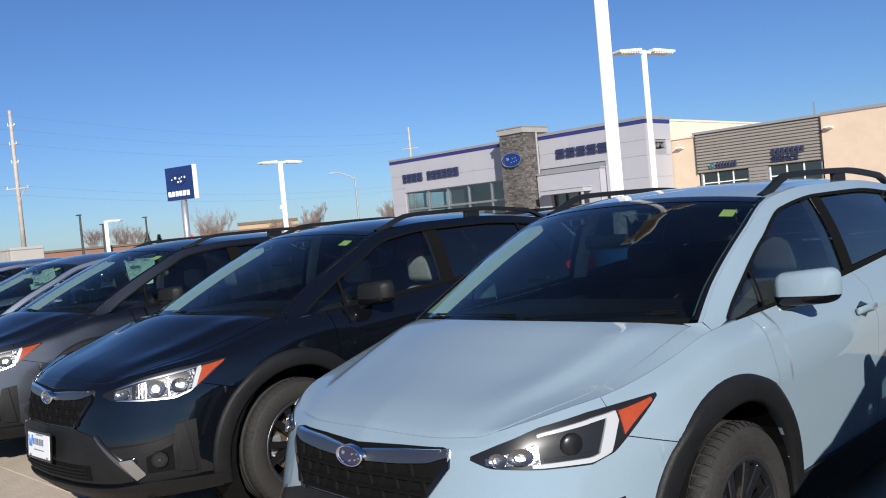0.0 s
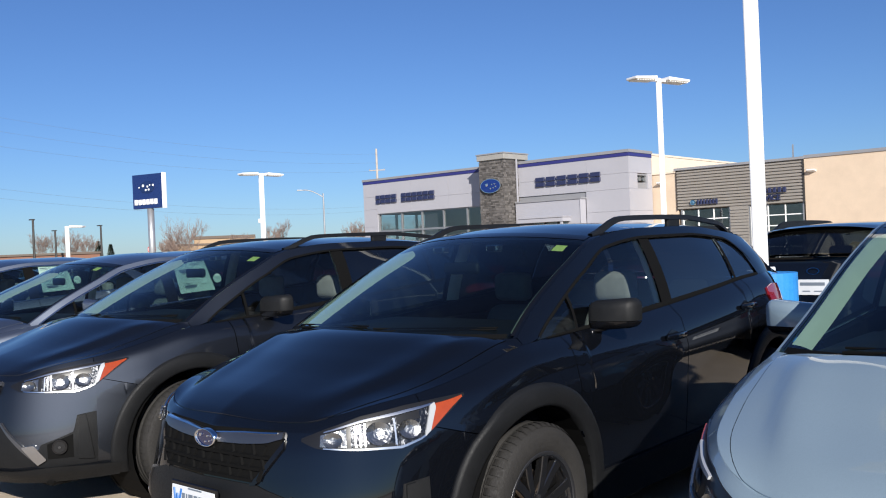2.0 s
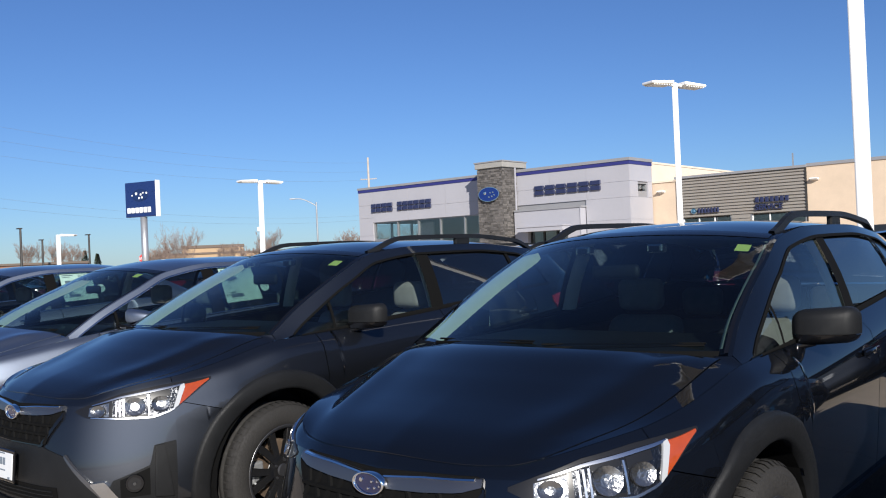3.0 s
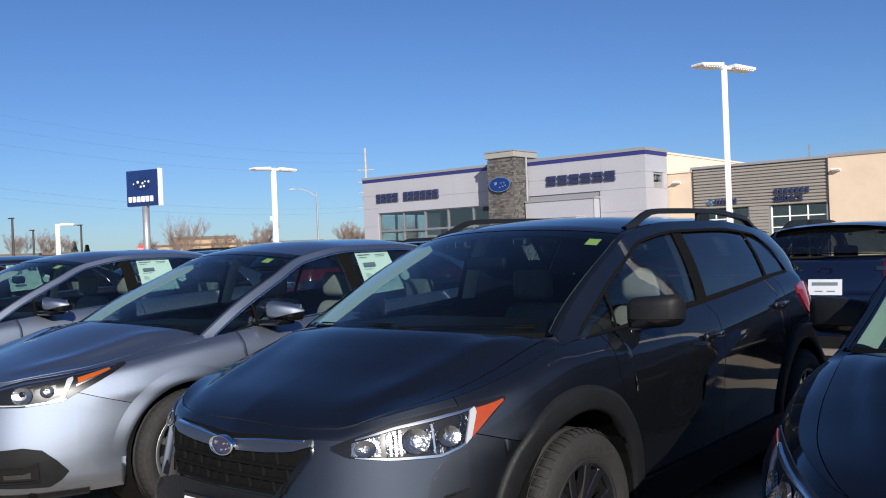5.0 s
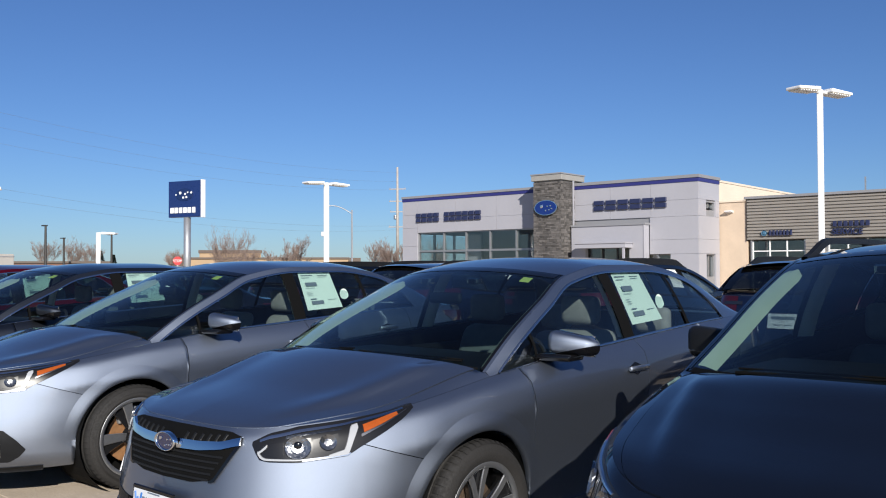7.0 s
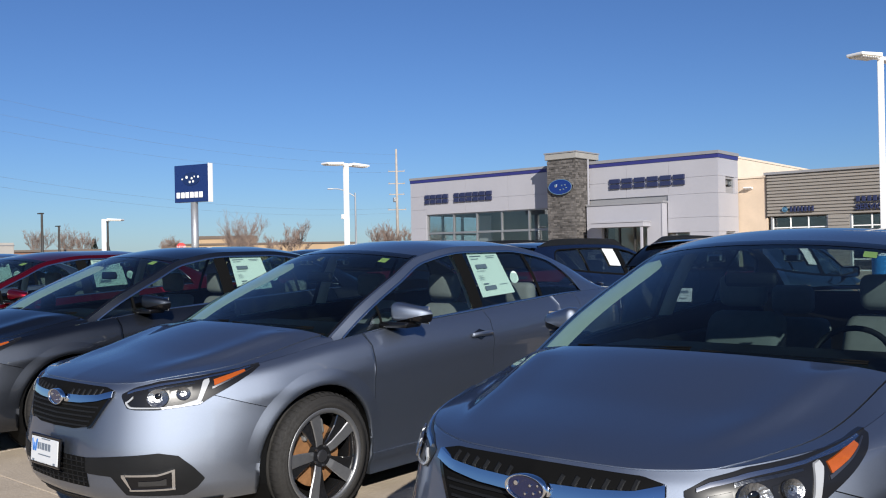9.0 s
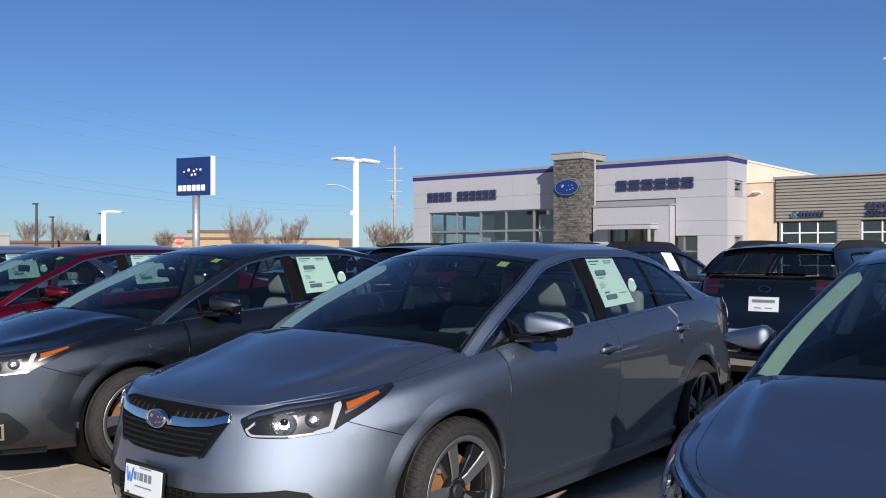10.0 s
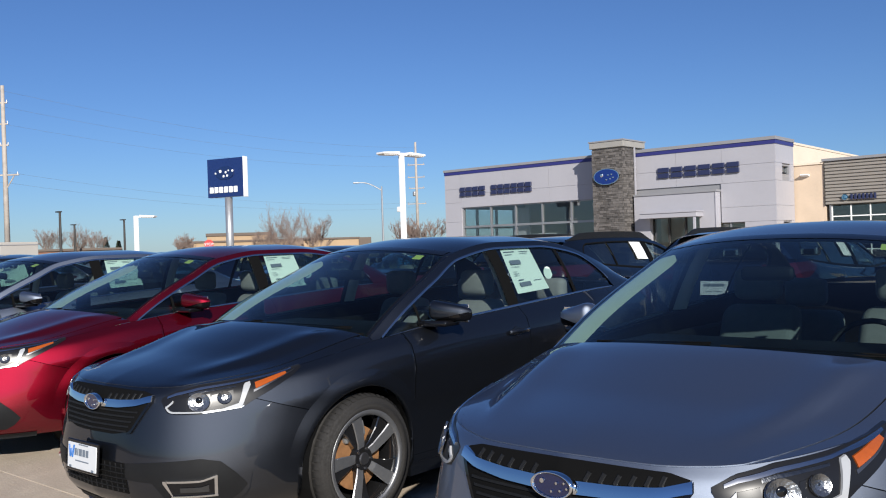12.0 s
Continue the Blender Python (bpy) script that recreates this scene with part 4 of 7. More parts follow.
LEG = dict(
    plan=[(0, 0, .800), (.30, .025, .798), (.48, .085, .803), (.62, .185, .816), (.74, .36, .832), (.825, .58, .848), (.875, .85, .885), (.900, 1.20, .936), (.913, 1.7, .985), (.920, 2.4, 1.026), (.920, 3.1, 1.066), (.910, 3.7, 1.092), (.88, 4.2, 1.100), (.82, 4.52, 1.095), (.68, 4.73, 1.085), (.4, 4.82, 1.08), (0, 4.84, 1.085)],
    front_in=[(0, .10), (.10, .03), (.22, .010), (.34, .0), (.46, .004), (.60, .018), (.74, .036), (.86, .052), (.94, .070), (1, .10)],
    side_in=[(0, .085), (.08, .05), (.25, .04), (.5, .018), (.70, .007), (.76, .0), (.82, .009), (.94, .045), (1, .105)],
    rear_in=[(0, .12), (.12, .03), (.35, .0), (.6, .02), (.85, .03), (1, .06)],
    zl=.20, corner_x=.62, cowl_bow=.22, bonnet_crown=.062, ridge=.020, kick=.032,
    roof=[(.775, 1.22, .956), (.732, 1.49, 1.112), (.672, 1.85, 1.274), (.612, 2.17, 1.402), (.60, 2.62, 1.462), (.596, 3.1, 1.464), (.60, 3.45, 1.428), (.625, 3.85, 1.318), (.68, 4.32, 1.112)],
    i_top=3, i_end=6, bow=[.22, .15, .02, -.10, -.10], crown=[.045, .05, .055, .02],
    yf=1.06, yr=3.81, zw=.34, ra=.382, R=.340, tyre_w=.225, rim_r=.240, track=.795,
    split=(.97, .735, .62), door1=1.45, door2=2.56, door3=3.72, yB=2.53, yC=3.30, yE=3.86, w_pillar=.042, w_rail=.040, rails=False, clad=False, hatch=False)
WAGON = dict(CROSS, long=True,
    plan=[(0, 0, 0.850), (.30, .022, 0.850), (.48, .075, 0.855), (.62, .17, 0.869), (.73, .32, 0.893), (.82, .52, 0.912), (.88, .78, 0.945), (.91, 1.10, 0.983), (.92, 1.6, 1.011), (.925, 2.3, 1.040), (.925, 3.1, 1.085), (.915, 3.8, 1.14), (.89, 4.3, 1.19), (.82, 4.66, 1.21), (.66, 4.80, 1.21), (.4, 4.85, 1.205), (0, 4.86, 1.205)],
    roof=[(.755, 1.14, 1.035), (.71, 1.40, 1.158), (.645, 1.80, 1.332), (.60, 2.12, 1.430), (.595, 2.6, 1.480), (.59, 3.3, 1.488), (.58, 4.0, 1.474), (.57, 4.42, 1.444), (.63, 4.60, 1.335), (.69, 4.72, 1.205)],
    split=(1.00, .795, .70), yf=1.0, yr=3.745, zw=.36, R=.36, ra=.43, rim_r=.235, track=.80, door1=1.45, door2=2.55, door3=3.62, yB=2.5, yC=3.52, yE=4.25)


def seat(parent, x, y, z, mat, h=0.62):
    bm = bmesh.new()
    box(bm, (x - .25, y - .05, z), (x + .25, y + .48, z + .17), .05, 3)
    cushion = part("cushion", bm, mat, parent, smooth=True)
    bm = bmesh.new()
    vs = box(bm, (x - .245, y + .40, z + .10), (x + .245, y + .56, z + .10 + h), .065, 3)
    for v in vs:
        k = (v.co.z - z) / h
        v.co.y += .22 * k
        v.co.x = x + (v.co.x - x) * (1 - .25 * max(0, k - .55))
    part("backrest", bm, mat, parent, smooth=True)
    bm = bmesh.new()
    vs = box(bm, (x - .13, y + .62, z + h + .13), (x + .13, y + .73, z + h + .31), .045, 3)
    part("headrest", bm, mat, parent, smooth=True)


SHAPES = {}


def make_car(spec, name, m, label, category, paint_mat, mode="cross", rim="black", seats="seat_grey", group="cars in the front row", plate=True, mirror_mat=None, labels=True, lamps="halogen", paper=False):
    sh = SHAPES.setdefault(id(spec), None) or SHAPES.update({id(spec): Shape(spec)}) or SHAPES[id(spec)]
    car = empty(name, m, label, category, group)
    s, U = spec, sh.U
    yf, yr, ra, zw = s["yf"], s["yr"], s["ra"], s["zw"]
    g = 0.0035
    Z = lambda u: sh.Z(abs(u))
    Zc = lambda u: sh.Z(abs(u)) - 0.001
    low = lambda u: sh.arch(sh.Y(abs(u)))
    arch_u = [sh.u_y(yw + k) for yw in (yf, yr) for k in (-ra - .0005, -ra + .0005, -ra * .97, -ra * .88, ra * .88, ra * .97, ra - .0005, ra + .0005)]
    # bumpers, wings, doors, quarters
    uk, zk, za = s["split"]
    ub = sh.u_y(yf - math.sqrt(ra * ra - (za - zw) ** 2))
    seam = line((uk, zk), (ub, za))
    cut = lambda u: max(seam(abs(u)), low(u) + .002) if abs(u) > uk else zk
    vs, fs = panel(sh, span(-ub + g, ub - g, 72, [m * e for m in (1, -1) for e in arch_u + [uk]]), low, cut, 14)
    v2, f2 = panel(sh, span(-uk, uk, 56), lambda u: zk, Zc, 6)
    vs, fs = vs + v2, fs + [tuple(k + len(vs) for k in f) for f in f2]
    part_mesh("front_bumper", mesh_from("front_bumper", vs, fs, paint_mat), car)
    ud = [sh.u_y(s[k]) for k in ("door1", "door2", "door3")]
    ut = sh.u_y(sh.L - .42)
    for mside in (1, -1):
        for nm, a, b, n in (("front_wing", uk, ud[0], 34), ("front_door", ud[0], ud[1], 16), ("rear_door", ud[1], ud[2], 20), ("rear_quarter", ud[2], ut, 26)):
            under = (lambda u: max(seam(u) + .0035, low(u)) if u < ub else low(u)) if nm == "front_wing" else low
            vs, fs = panel(sh, span(a + g, b - g, n, arch_u), under, Zc, 12)
            if nm == "front_wing":
                # the strip of wing top beside the bonnet
                net = [[sh.bonnet(k / 16, t) for t in (.925, .95, .975, 1.0)] for k in range(17)]
                net.append([sh.roof(0, t) for t in (.93, .955, .978, 1.0)])
                v2, f2 = grid_mesh(net)
                fs = fs + [tuple(i + len(vs) for i in f) for f in f2]
                vs = vs + v2
            me = mesh_from(nm, *mirrored(vs, fs, mside), paint_mat)
            ob = part_mesh(nm, me, car)
            if nm.endswith("door"):
                yh = s["door2"] - .13 if nm == "front_door" else s["door3"] - (.14 if s["hatch"] else .29)
                uh = sh.u_y(yh)
                zh = sh.Z(uh) - .145
                bm = bmesh.new()
                p = sh.at(uh, zh, .035)
                vv = box(bm, (p[0] - .012, yh - .11, zh - .015), (p[0] + .012, yh + .11, zh + .017), .012, 2)
                for v in vv:
                    v.co.x -= .9 * (v.co.y - yh) ** 2 * 2.2
                for v in bm.verts:
                    v.co.x *= mside
                part("door_handle", bm, paint_mat, ob, smooth=True)
                # black patch that paints in the shaded hollow behind the handle
                cv, cf = panel(sh, span(uh - .075, uh + .055, 8), line((uh - .075, zh - .012), (uh - .01, zh - .036), (uh + .055, zh - .012)), line((uh - .075, zh + .012), (uh - .01, zh + .034), (uh + .055, zh + .012)), 3, .01, .0025)
                part_mesh("handle_cup", mesh_from("handle_cup", *mirrored(cv, cf, mside), M["gloss"]), ob)
    vs, fs = panel(sh, span(ut + g, U, 26), lambda u: sh.zl, Zc, 14)
    bumper = mesh_from("rear_bumper", *both_sides(vs, fs), paint_mat)
    bm = bmesh.new()
    bm.from_mesh(bumper)
    bmesh.ops.remove_doubles(bm, verts=bm.verts, dist=.0004)
    bm.to_mesh(bumper)
    bm.free()
    part_mesh("rear_bumper", bumper, car)
    # bonnet
    n, k = 30, 48
    net = [[sh.bonnet(i / n, lerp(-.92, .92, j / k), .002) for j in range(k + 1)] for i in range(n + 1)]
    net[0] = [(x, y + .004, z) for x, y, z in net[0]]
    vs, fs = grid_mesh(net)
    for e in ([r[0] for r in net], [r[-1] for r in net], net[0]):
        b = len(vs)
        for x, y, z in e:
            vs += [(x, y, z), (x * .995, y, z - .02)]
        fs += [(b + 2 * i, b + 2 * i + 1, b + 2 * i + 3, b + 2 * i + 2) for i in range(len(e) - 1)]
    part_mesh("bonnet", mesh_from("bonnet", vs, fs, paint_mat), car)
    # dark inner shell and bonnet backing, added to block light in the gaps
    vs, fs = panel(sh, span(0, U, 50, arch_u), lambda u: low(u) + .01, lambda u: Z(u) - .012, 3, .03, -.02)
    part_mesh("inner_shell", mesh_from("inner_shell", *both_sides(vs, fs), M["gap"]), car)
    net = [[(lambda q: (q[0], q[1] + .01, q[2] - .03))(sh.bonnet(i / 8, lerp(-1, 1, j / 8))) for j in range(9)] for i in range(9)]
    part_mesh("engine_cover", mesh_from("engine_cover", *grid_mesh(net), M["gap"]), car)
    # deck behind the rear window
    uq = sh.u_y(sh.y_deck)
    net = []
    for i in range(9):
        e = sh.top_edge(lerp(uq, sh.u_y(sh.L - .05), i / 8))
        c = (0, lerp(sh.roof(sh.rs[-1], 0)[1], sh.top_edge(U)[1], i / 8), lerp(sh.roof(sh.rs[-1], 0)[2], sh.Z(U), i / 8))
        net.append([(e[0] * t, lerp(c[1], e[1], t * t), lerp(c[2] + .012, e[2], abs(t) ** 2.2)) for t in [j / 8 - 1 for j in range(17)]])
    part_mesh("tailgate" if s["hatch"] else "boot_lid", mesh_from("deck", *grid_mesh(net), paint_mat), car)
    # floor pan and wheel wells
    bm = bmesh.new()
    box(bm, (-.62, .25, .20), (.62, sh.L - .25, .34), .03)
    for yw in (yf, yr):
        for mx in (-1, 1):
            tube(bm, (mx * .52, yw, zw), (mx * .86, yw, zw), ra * .985, ra * .985, 28, cap=False)
            tube(bm, (mx * .50, yw, zw), (mx * .52, yw, zw), ra, ra, 28)
    part("underbody", bm, M["gap"], car)
    # roof, windscreen, rear window
    def skin(s0, s1, n, lift=0.0, tw=1.0, k=20):
        return grid_mesh([[sh.roof(lerp(s0, s1, i / n), lerp(-tw, tw, j / k), lift) for j in range(k + 1)] for i in range(n + 1)])
    part_mesh("roof", mesh_from("roof", *skin(sh.s_top, sh.s_end, 20), paint_mat), car)
    part_mesh("headliner", mesh_from("headliner", *skin(sh.s_top + .03, sh.s_end - .05, 8, -.045, .95), M["trim_light"]), car)
    ws = part_mesh("windscreen", mesh_from("windscreen", *skin(.012, sh.s_top - .006, 20, -.002, .975), M["windshield"]), car)
    part_mesh("rear_window", mesh_from("rear_window", *skin(sh.s_end + .01, sh.rs[-1] - .02, 12, -.002, .94), M["privacy"] if s["hatch"] else M["side_glass"]), car)
    # black edge round the windscreen and pale lining of its pillars
    for mside in (1, -1):
        net = [[sh.roof(lerp(.02, sh.s_top, i / 16), lerp(.966, .985, j / 4)) for j in range(5)] for i in range(17)]
        part_mesh("windscreen_seal", mesh_from("windscreen_seal", *mirrored(*grid_mesh(net), mside), M["gloss"]), car)
        net = []
        for i in range(25):
            q = i / 24
            a = Vector(sh.roof(lerp(.06, sh.s_top - .10, q), .956, -.008))
            k = math.sqrt(max(1 - max((q - .88) / .12, 0) ** 2, 0)) * lerp(.92, 1.0, q)
            net.append([tuple(a + Vector((-.046, .074, -.028)) * (.5 + (j / 6 - .5) * k) + Vector((.0, -.012, .006)) * math.sin(math.pi * j / 6)) for j in range(7)])
        part_mesh("pillar_trim", mesh_from("pillar_trim", *mirrored(*grid_mesh(net), mside), M["shade"]), car, "pale inner pillar trim")
    net = [[sh.roof(lerp(sh.s_top - .075, sh.s_top, i / 3), lerp(-.95, .95, j / 16), .0) for j in range(17)] for i in range(4)]
    part_mesh("windscreen_band", mesh_from("windscreen_band", *grid_mesh(net), M["gloss"]), car)
    net = [[sh.roof(lerp(0, .030, i / 3), lerp(-.95, .95, j / 16), .001) for j in range(17)] for i in range(4)]
    part_mesh("cowl", mesh_from("cowl", *grid_mesh(net), M["gap"]), car)
    # cowl panel between bonnet and glass
    net = [[sh.bonnet(1, t * .94, -.006) for t in [j / 8 - 1 for j in range(17)]], [sh.roof(.004, t * .95, -.002) for t in [j / 8 - 1 for j in range(17)]]]
    part_mesh("cowl_grille", mesh_from("cowl_grille", *grid_mesh(net), M["gap"]), car)
    # glasshouse sides
    y0, y1 = sh.y_cowl, sh.y_deck
    ys = span(y0 + .005, y1 - .005, 56)
    def fw(y):
        sl = sh.s_y(y)
        e = .02
        dz, dy = sh.RZ(sl + e) - sh.RZ(sl - e), sh.RY(sl + e) - sh.RY(sl - e)
        w = lerp(s["w_rail"], s["w_pillar"], min(1, abs(dz) / max(dy, .01) * 1.6)) * math.hypot(dz, dy) / max(dy, .012)
        f = 1 - w / sh.flank_h(y)
        k = (y - s["yE"] + .26) / .26
        return f if k <= 0 else f * math.sqrt(max(1 - k * k, 0)) if k < 1 else -1
    part_tr = M["satin"] if mode == "legacy" else M["gap"]
    for mside in (1, -1):
        net = [[sh.flank(y, lerp(max(fw(y), 0), 1, j / 4)) for j in range(5)] for y in ys]
        vs, fs = grid_mesh(net)
        b = len(vs)
        for y in ys:
            f = max(fw(y), 0)
            vs += [sh.flank(y, f), sh.flank(y, f, -.02)]
        fs = fs + [(b + 2 * i, b + 2 * i + 1, b + 2 * i + 3, b + 2 * i + 2) for i in range(len(ys) - 1)]
        sl = [lerp(0, sh.s_end, i / 40) for i in range(41)]
        v2, f2 = grid_mesh([[sh.roof(q, t, .001) for t in (.984, .992, 1.0)] for q in sl])
        fs = fs + [tuple(i + len(vs) for i in f) for f in f2]
        vs = vs + v2
        part_mesh("pillar_frame", mesh_from("pillar_frame", *mirrored(vs, fs, mside), paint_mat), car)
        gy = [y for y in span(y0 + .02, y1 - .02, 120) if fw(y) > .04]
        for nm, a, b_, mat in (("front_window", gy[0], s["yB"] - .045, M["side_glass"]), ("rear_side_window", s["yB"] + .045, s["yC"] - .015, M["privacy"] if s["hatch"] else M["side_glass"]), ("quarter_window", s["yC"] + .015, gy[-1], M["privacy"] if s["hatch"] else M["side_glass"])):
            yy = [y for y in span(a, b_, 18)]
            net = [[sh.flank(y, lerp(.0, max(fw(y), .03) + .01, j / 5), -.012) for j in range(6)] for y in yy]
            part_mesh(nm, mesh_from(nm, *mirrored(*grid_mesh(net[::-1]), mside), mat), car)
        for yy, w in ((s["yB"], .058), (s["yC"], .018), (s["door1"] + .16, .010)):
            net = [[sh.flank(yy + w * a, lerp(0, max(fw(yy), .05) + .02, j / 4), -.004) for j in range(5)] for a in (-1, 0, 1)]
            part_mesh("window_post", mesh_from("window_post", *mirrored(*grid_mesh(net), mside), M["gap"]), car)
        # belt moulding and upper window line
        bw = .009 if mode == "legacy" else .015
        net = [[sh.flank(y, -.008 + j * bw * 2, .004 + .004 * (j == 1)) for j in range(3)] for y in span(gy[0] + .05, gy[-1], 40)]
        part_mesh("belt_moulding", mesh_from("belt_moulding", *mirrored(*grid_mesh(net), mside), part_tr), car)
        net = [[sh.flank(y, fw(y) + (j - 1) * (.0065 if mode == "legacy" else .007) / sh.flank_h(y), .004 + .003 * (j == 1)) for j in range(3)] for y in gy]
        part_mesh("window_line", mesh_from("window_line", *mirrored(*grid_mesh(net), mside), part_tr if mode == "legacy" else M["gap"]), car)
    # roof rails
    if s["rails"]:
        for mside in (1, -1):
            bm = bmesh.new()
            prof = []
            sa, sb = sh.s_top + .02, sh.s_end - .10
            for i in range(29):
                q = i / 28
                base = sh.roof(lerp(sa, sb, q), .93)
                solid = .055 if paper else 0
                hgt = (.070 if paper else .056) * smooth01(0, .16, q) * smooth01(0, .16, 1 - q)
                w = .020
                prof.append([bm.verts.new((mside * (base[0] + a * w), base[1], base[2] + .004 + hgt + b)) for a, b in ((-1, -.024 - solid), (-.6, .004), (.6, .004), (1, -.024 - solid))])
            for a, b in zip(prof, prof[1:]):
                for j in range(4):
                    bm.faces.new((a[j], a[(j + 1) % 4], b[(j + 1) % 4], b[j]))
            for q0, q1 in ((.46, .54),):
                a, b = sh.roof(lerp(sa, sb, q0), .93), sh.roof(lerp(sa, sb, q1), .93)
                box(bm, (min(mside * (a[0] - .014), mside * (a[0] + .014)), a[1], min(a[2], b[2]) - .02), (max(mside * (a[0] - .014), mside * (a[0] + .014)), b[1], max(a[2], b[2]) + .045), .008)
            part("roof_rail", bm, M["plastic"], car, "black roof rail", smooth=False)
    # black cladding
    if s["clad"]:
        for mside in (1, -1):
            for yw in (yf, yr):
                rows = []
                for i in range(37):
                    a = math.pi * (-.10 + 1.20 * i / 36)
                    col = []
                    for r, o in ((ra - .002, -.03), (ra - .002, .012), (ra + .012, .020), (ra + .074, .017), (ra + .090, .011), (ra + .094, -.004)):
                        y, z = yw + r * math.cos(a), max(zw + r * math.sin(a), sh.zl)
                        col.append(sh.at(sh.u_y(y), z, o))
                    rows.append(col)
                part_mesh("arch_cladding", mesh_from("arch_cladding", *mirrored(*grid_mesh(rows), mside), M["plastic"]), car)
            a, b = sh.u_y(yf + ra + .03), sh.u_y(yr - ra - .03)
            vs, fs = panel(sh, span(a, b, 18), lambda u: sh.zl - .01, lambda u: sh.zl + .17, 5, .03, .018)
            part_mesh("sill_cladding", mesh_from("sill_cladding", *mirrored(vs, fs, mside), M["plastic"]), car)
    else:
        for mside in (1, -1):
            a, b = sh.u_y(yf + ra + .01), sh.u_y(yr - ra - .01)
            vs, fs = panel(sh, span(a, b, 18), lambda u: sh.zl - .05, lambda u: sh.zl + .075, 5, .03, .010)
            part_mesh("sill", mesh_from("sill", *mirrored(vs, fs, mside), paint_mat), car)
            for yw in (yf, yr):
                rows = []
                for i in range(41):
                    a = math.pi * (.02 + .96 * i / 40)
                    fade = smooth01(0, .16, i / 40) * smooth01(0, .16, 1 - i / 40)
                    col = []
                    for r, o in ((ra - .001, -.02), (ra - .001, .010), (ra + .008, .0125), (ra + .030, .0105), (ra + .055, .0055), (ra + .085, .0005)):
                        y, z = yw + r * math.cos(a), max(zw + r * math.sin(a), sh.zl)
                        col.append(sh.at(sh.u_y(y), z, o * fade if o > 0 else o))
                    rows.append(col)
                part_mesh("arch_lip", mesh_from("arch_lip", *mirrored(*grid_mesh(rows), mside), paint_mat), car)
    # wheels
    for yw in (yf, yr):
        for mside in (1, -1):
            w = new("wheel")
            w.parent = car
            w.matrix_basis = pose(mside * s["track"], yw, s["R"] - .004, 0, 0, 0 if mside > 0 else 180) @ pose(0, 0, 0, random.uniform(0, 360))
            for nm, me, lb in WHEELS[(mode, rim)]:
                part_mesh(nm, me, w, lb)
    # mirrors
    for mside in (1, -1):
        yb = s["door1"] + .17
        b = sh.top_edge(sh.u_y(yb))
        mir = new("door_mirror")
        mir.parent = car
        sedan = mode == "legacy"
        zc = b[2] + (.078 if sedan else .062)
        cx, cy = b[0] + (.135 if sedan else .100), yb + (.10 if sedan else .14)
        bm = bmesh.new()
        vv = box(bm, (cx - .115, cy - .070, zc - (.045 if sedan else .072)), (cx + .125, cy + .055, zc + .074), .044, 4)
        for v in vv:
            k = (v.co.x - cx) / .125
            up = max(v.co.z - zc, 0)
            if sedan:
                v.co.z -= up * (.50 * max(k + .15, 0)) + .006 * k
                v.co.y += .030 * k * k + .045 * k
            else:
                v.co.z = zc + (v.co.z - zc) * (1 - .14 * max(k, 0) + .06 * k) + .010 * k
                v.co.y += .035 * k * k + .025 * k
        bmesh.ops.bisect_plane(bm, geom=bm.verts[:] + bm.edges[:] + bm.faces[:], plane_co=(cx, cy + .045, zc), plane_no=(0, 1, 0), clear_outer=True)
        low_half = bm.copy()
        cut_z, cut_n = (zc - .022, (-.22, 0, 1)) if sedan else (zc - .028, (0, 0, 1))
        bmesh.ops.bisect_plane(bm, geom=bm.verts[:] + bm.edges[:] + bm.faces[:], plane_co=(cx, cy, cut_z + .001), plane_no=Vector(cut_n), clear_inner=True)
        bmesh.ops.bisect_plane(low_half, geom=low_half.verts[:] + low_half.edges[:] + low_half.faces[:], plane_co=(cx, cy, cut_z - .001), plane_no=Vector(cut_n), clear_outer=True)
        gl = bmesh.new()
        box(gl, (cx - .11, cy + .036, zc - .055), (cx + .105, cy + .042, zc + .05), .002, 1)
        stalk = bmesh.new()
        if sedan:
            vv = box(stalk, (b[0] - .03, yb - .015, b[2] + .004), (cx + .03, yb + .12, zc - .040), .012, 2)
            for v in vv:
                k = (v.co.x - b[0]) / .15
                v.co.y += .03 * k
        else:
            vv = box(stalk, (b[0] - .020, yb + .075, b[2] - .030), (cx - .02, yb + .125, zc - .062), .010, 2)
            for v in vv:
                k = (v.co.x - b[0]) / .12
                v.co.z += .03 * k
                v.co.y += .05 * k
        for q, nm, mat in ((bm, "mirror_cap", mirror_mat or paint_mat), (low_half, "mirror_base", M["gloss"]), (gl, "mirror_glass", M["chrome"]), (stalk, "mirror_stalk", M["gloss"])):
            for v in q.verts:
                v.co.x *= mside
            part(nm, q, mat, mir, smooth=nm != "mirror_glass")
    # lamps, grille and badge
    if mode == "cross":
        front_cross(sh, car, paint_mat, plate, lamps)
    else:
        front_legacy(sh, car, paint_mat, plate, rim)
    rear_end(sh, car, mode)
    # wipers
    for x0, x1 in ((.10, .66), (-.48, .06)):
        bm = bmesh.new()
        a = Vector(sh.roof(.020, x0 / sh.RX(0), .010))
        b = Vector(sh.roof(.050, x1 / sh.RX(0), .010))
        tube(bm, a, b, .006, .004, 6)
        tube(bm, a + Vector((0, .03, .012)), b + Vector((0, .012, .006)), .004, .003, 6)
        part("wiper", bm, M["gap"], car)
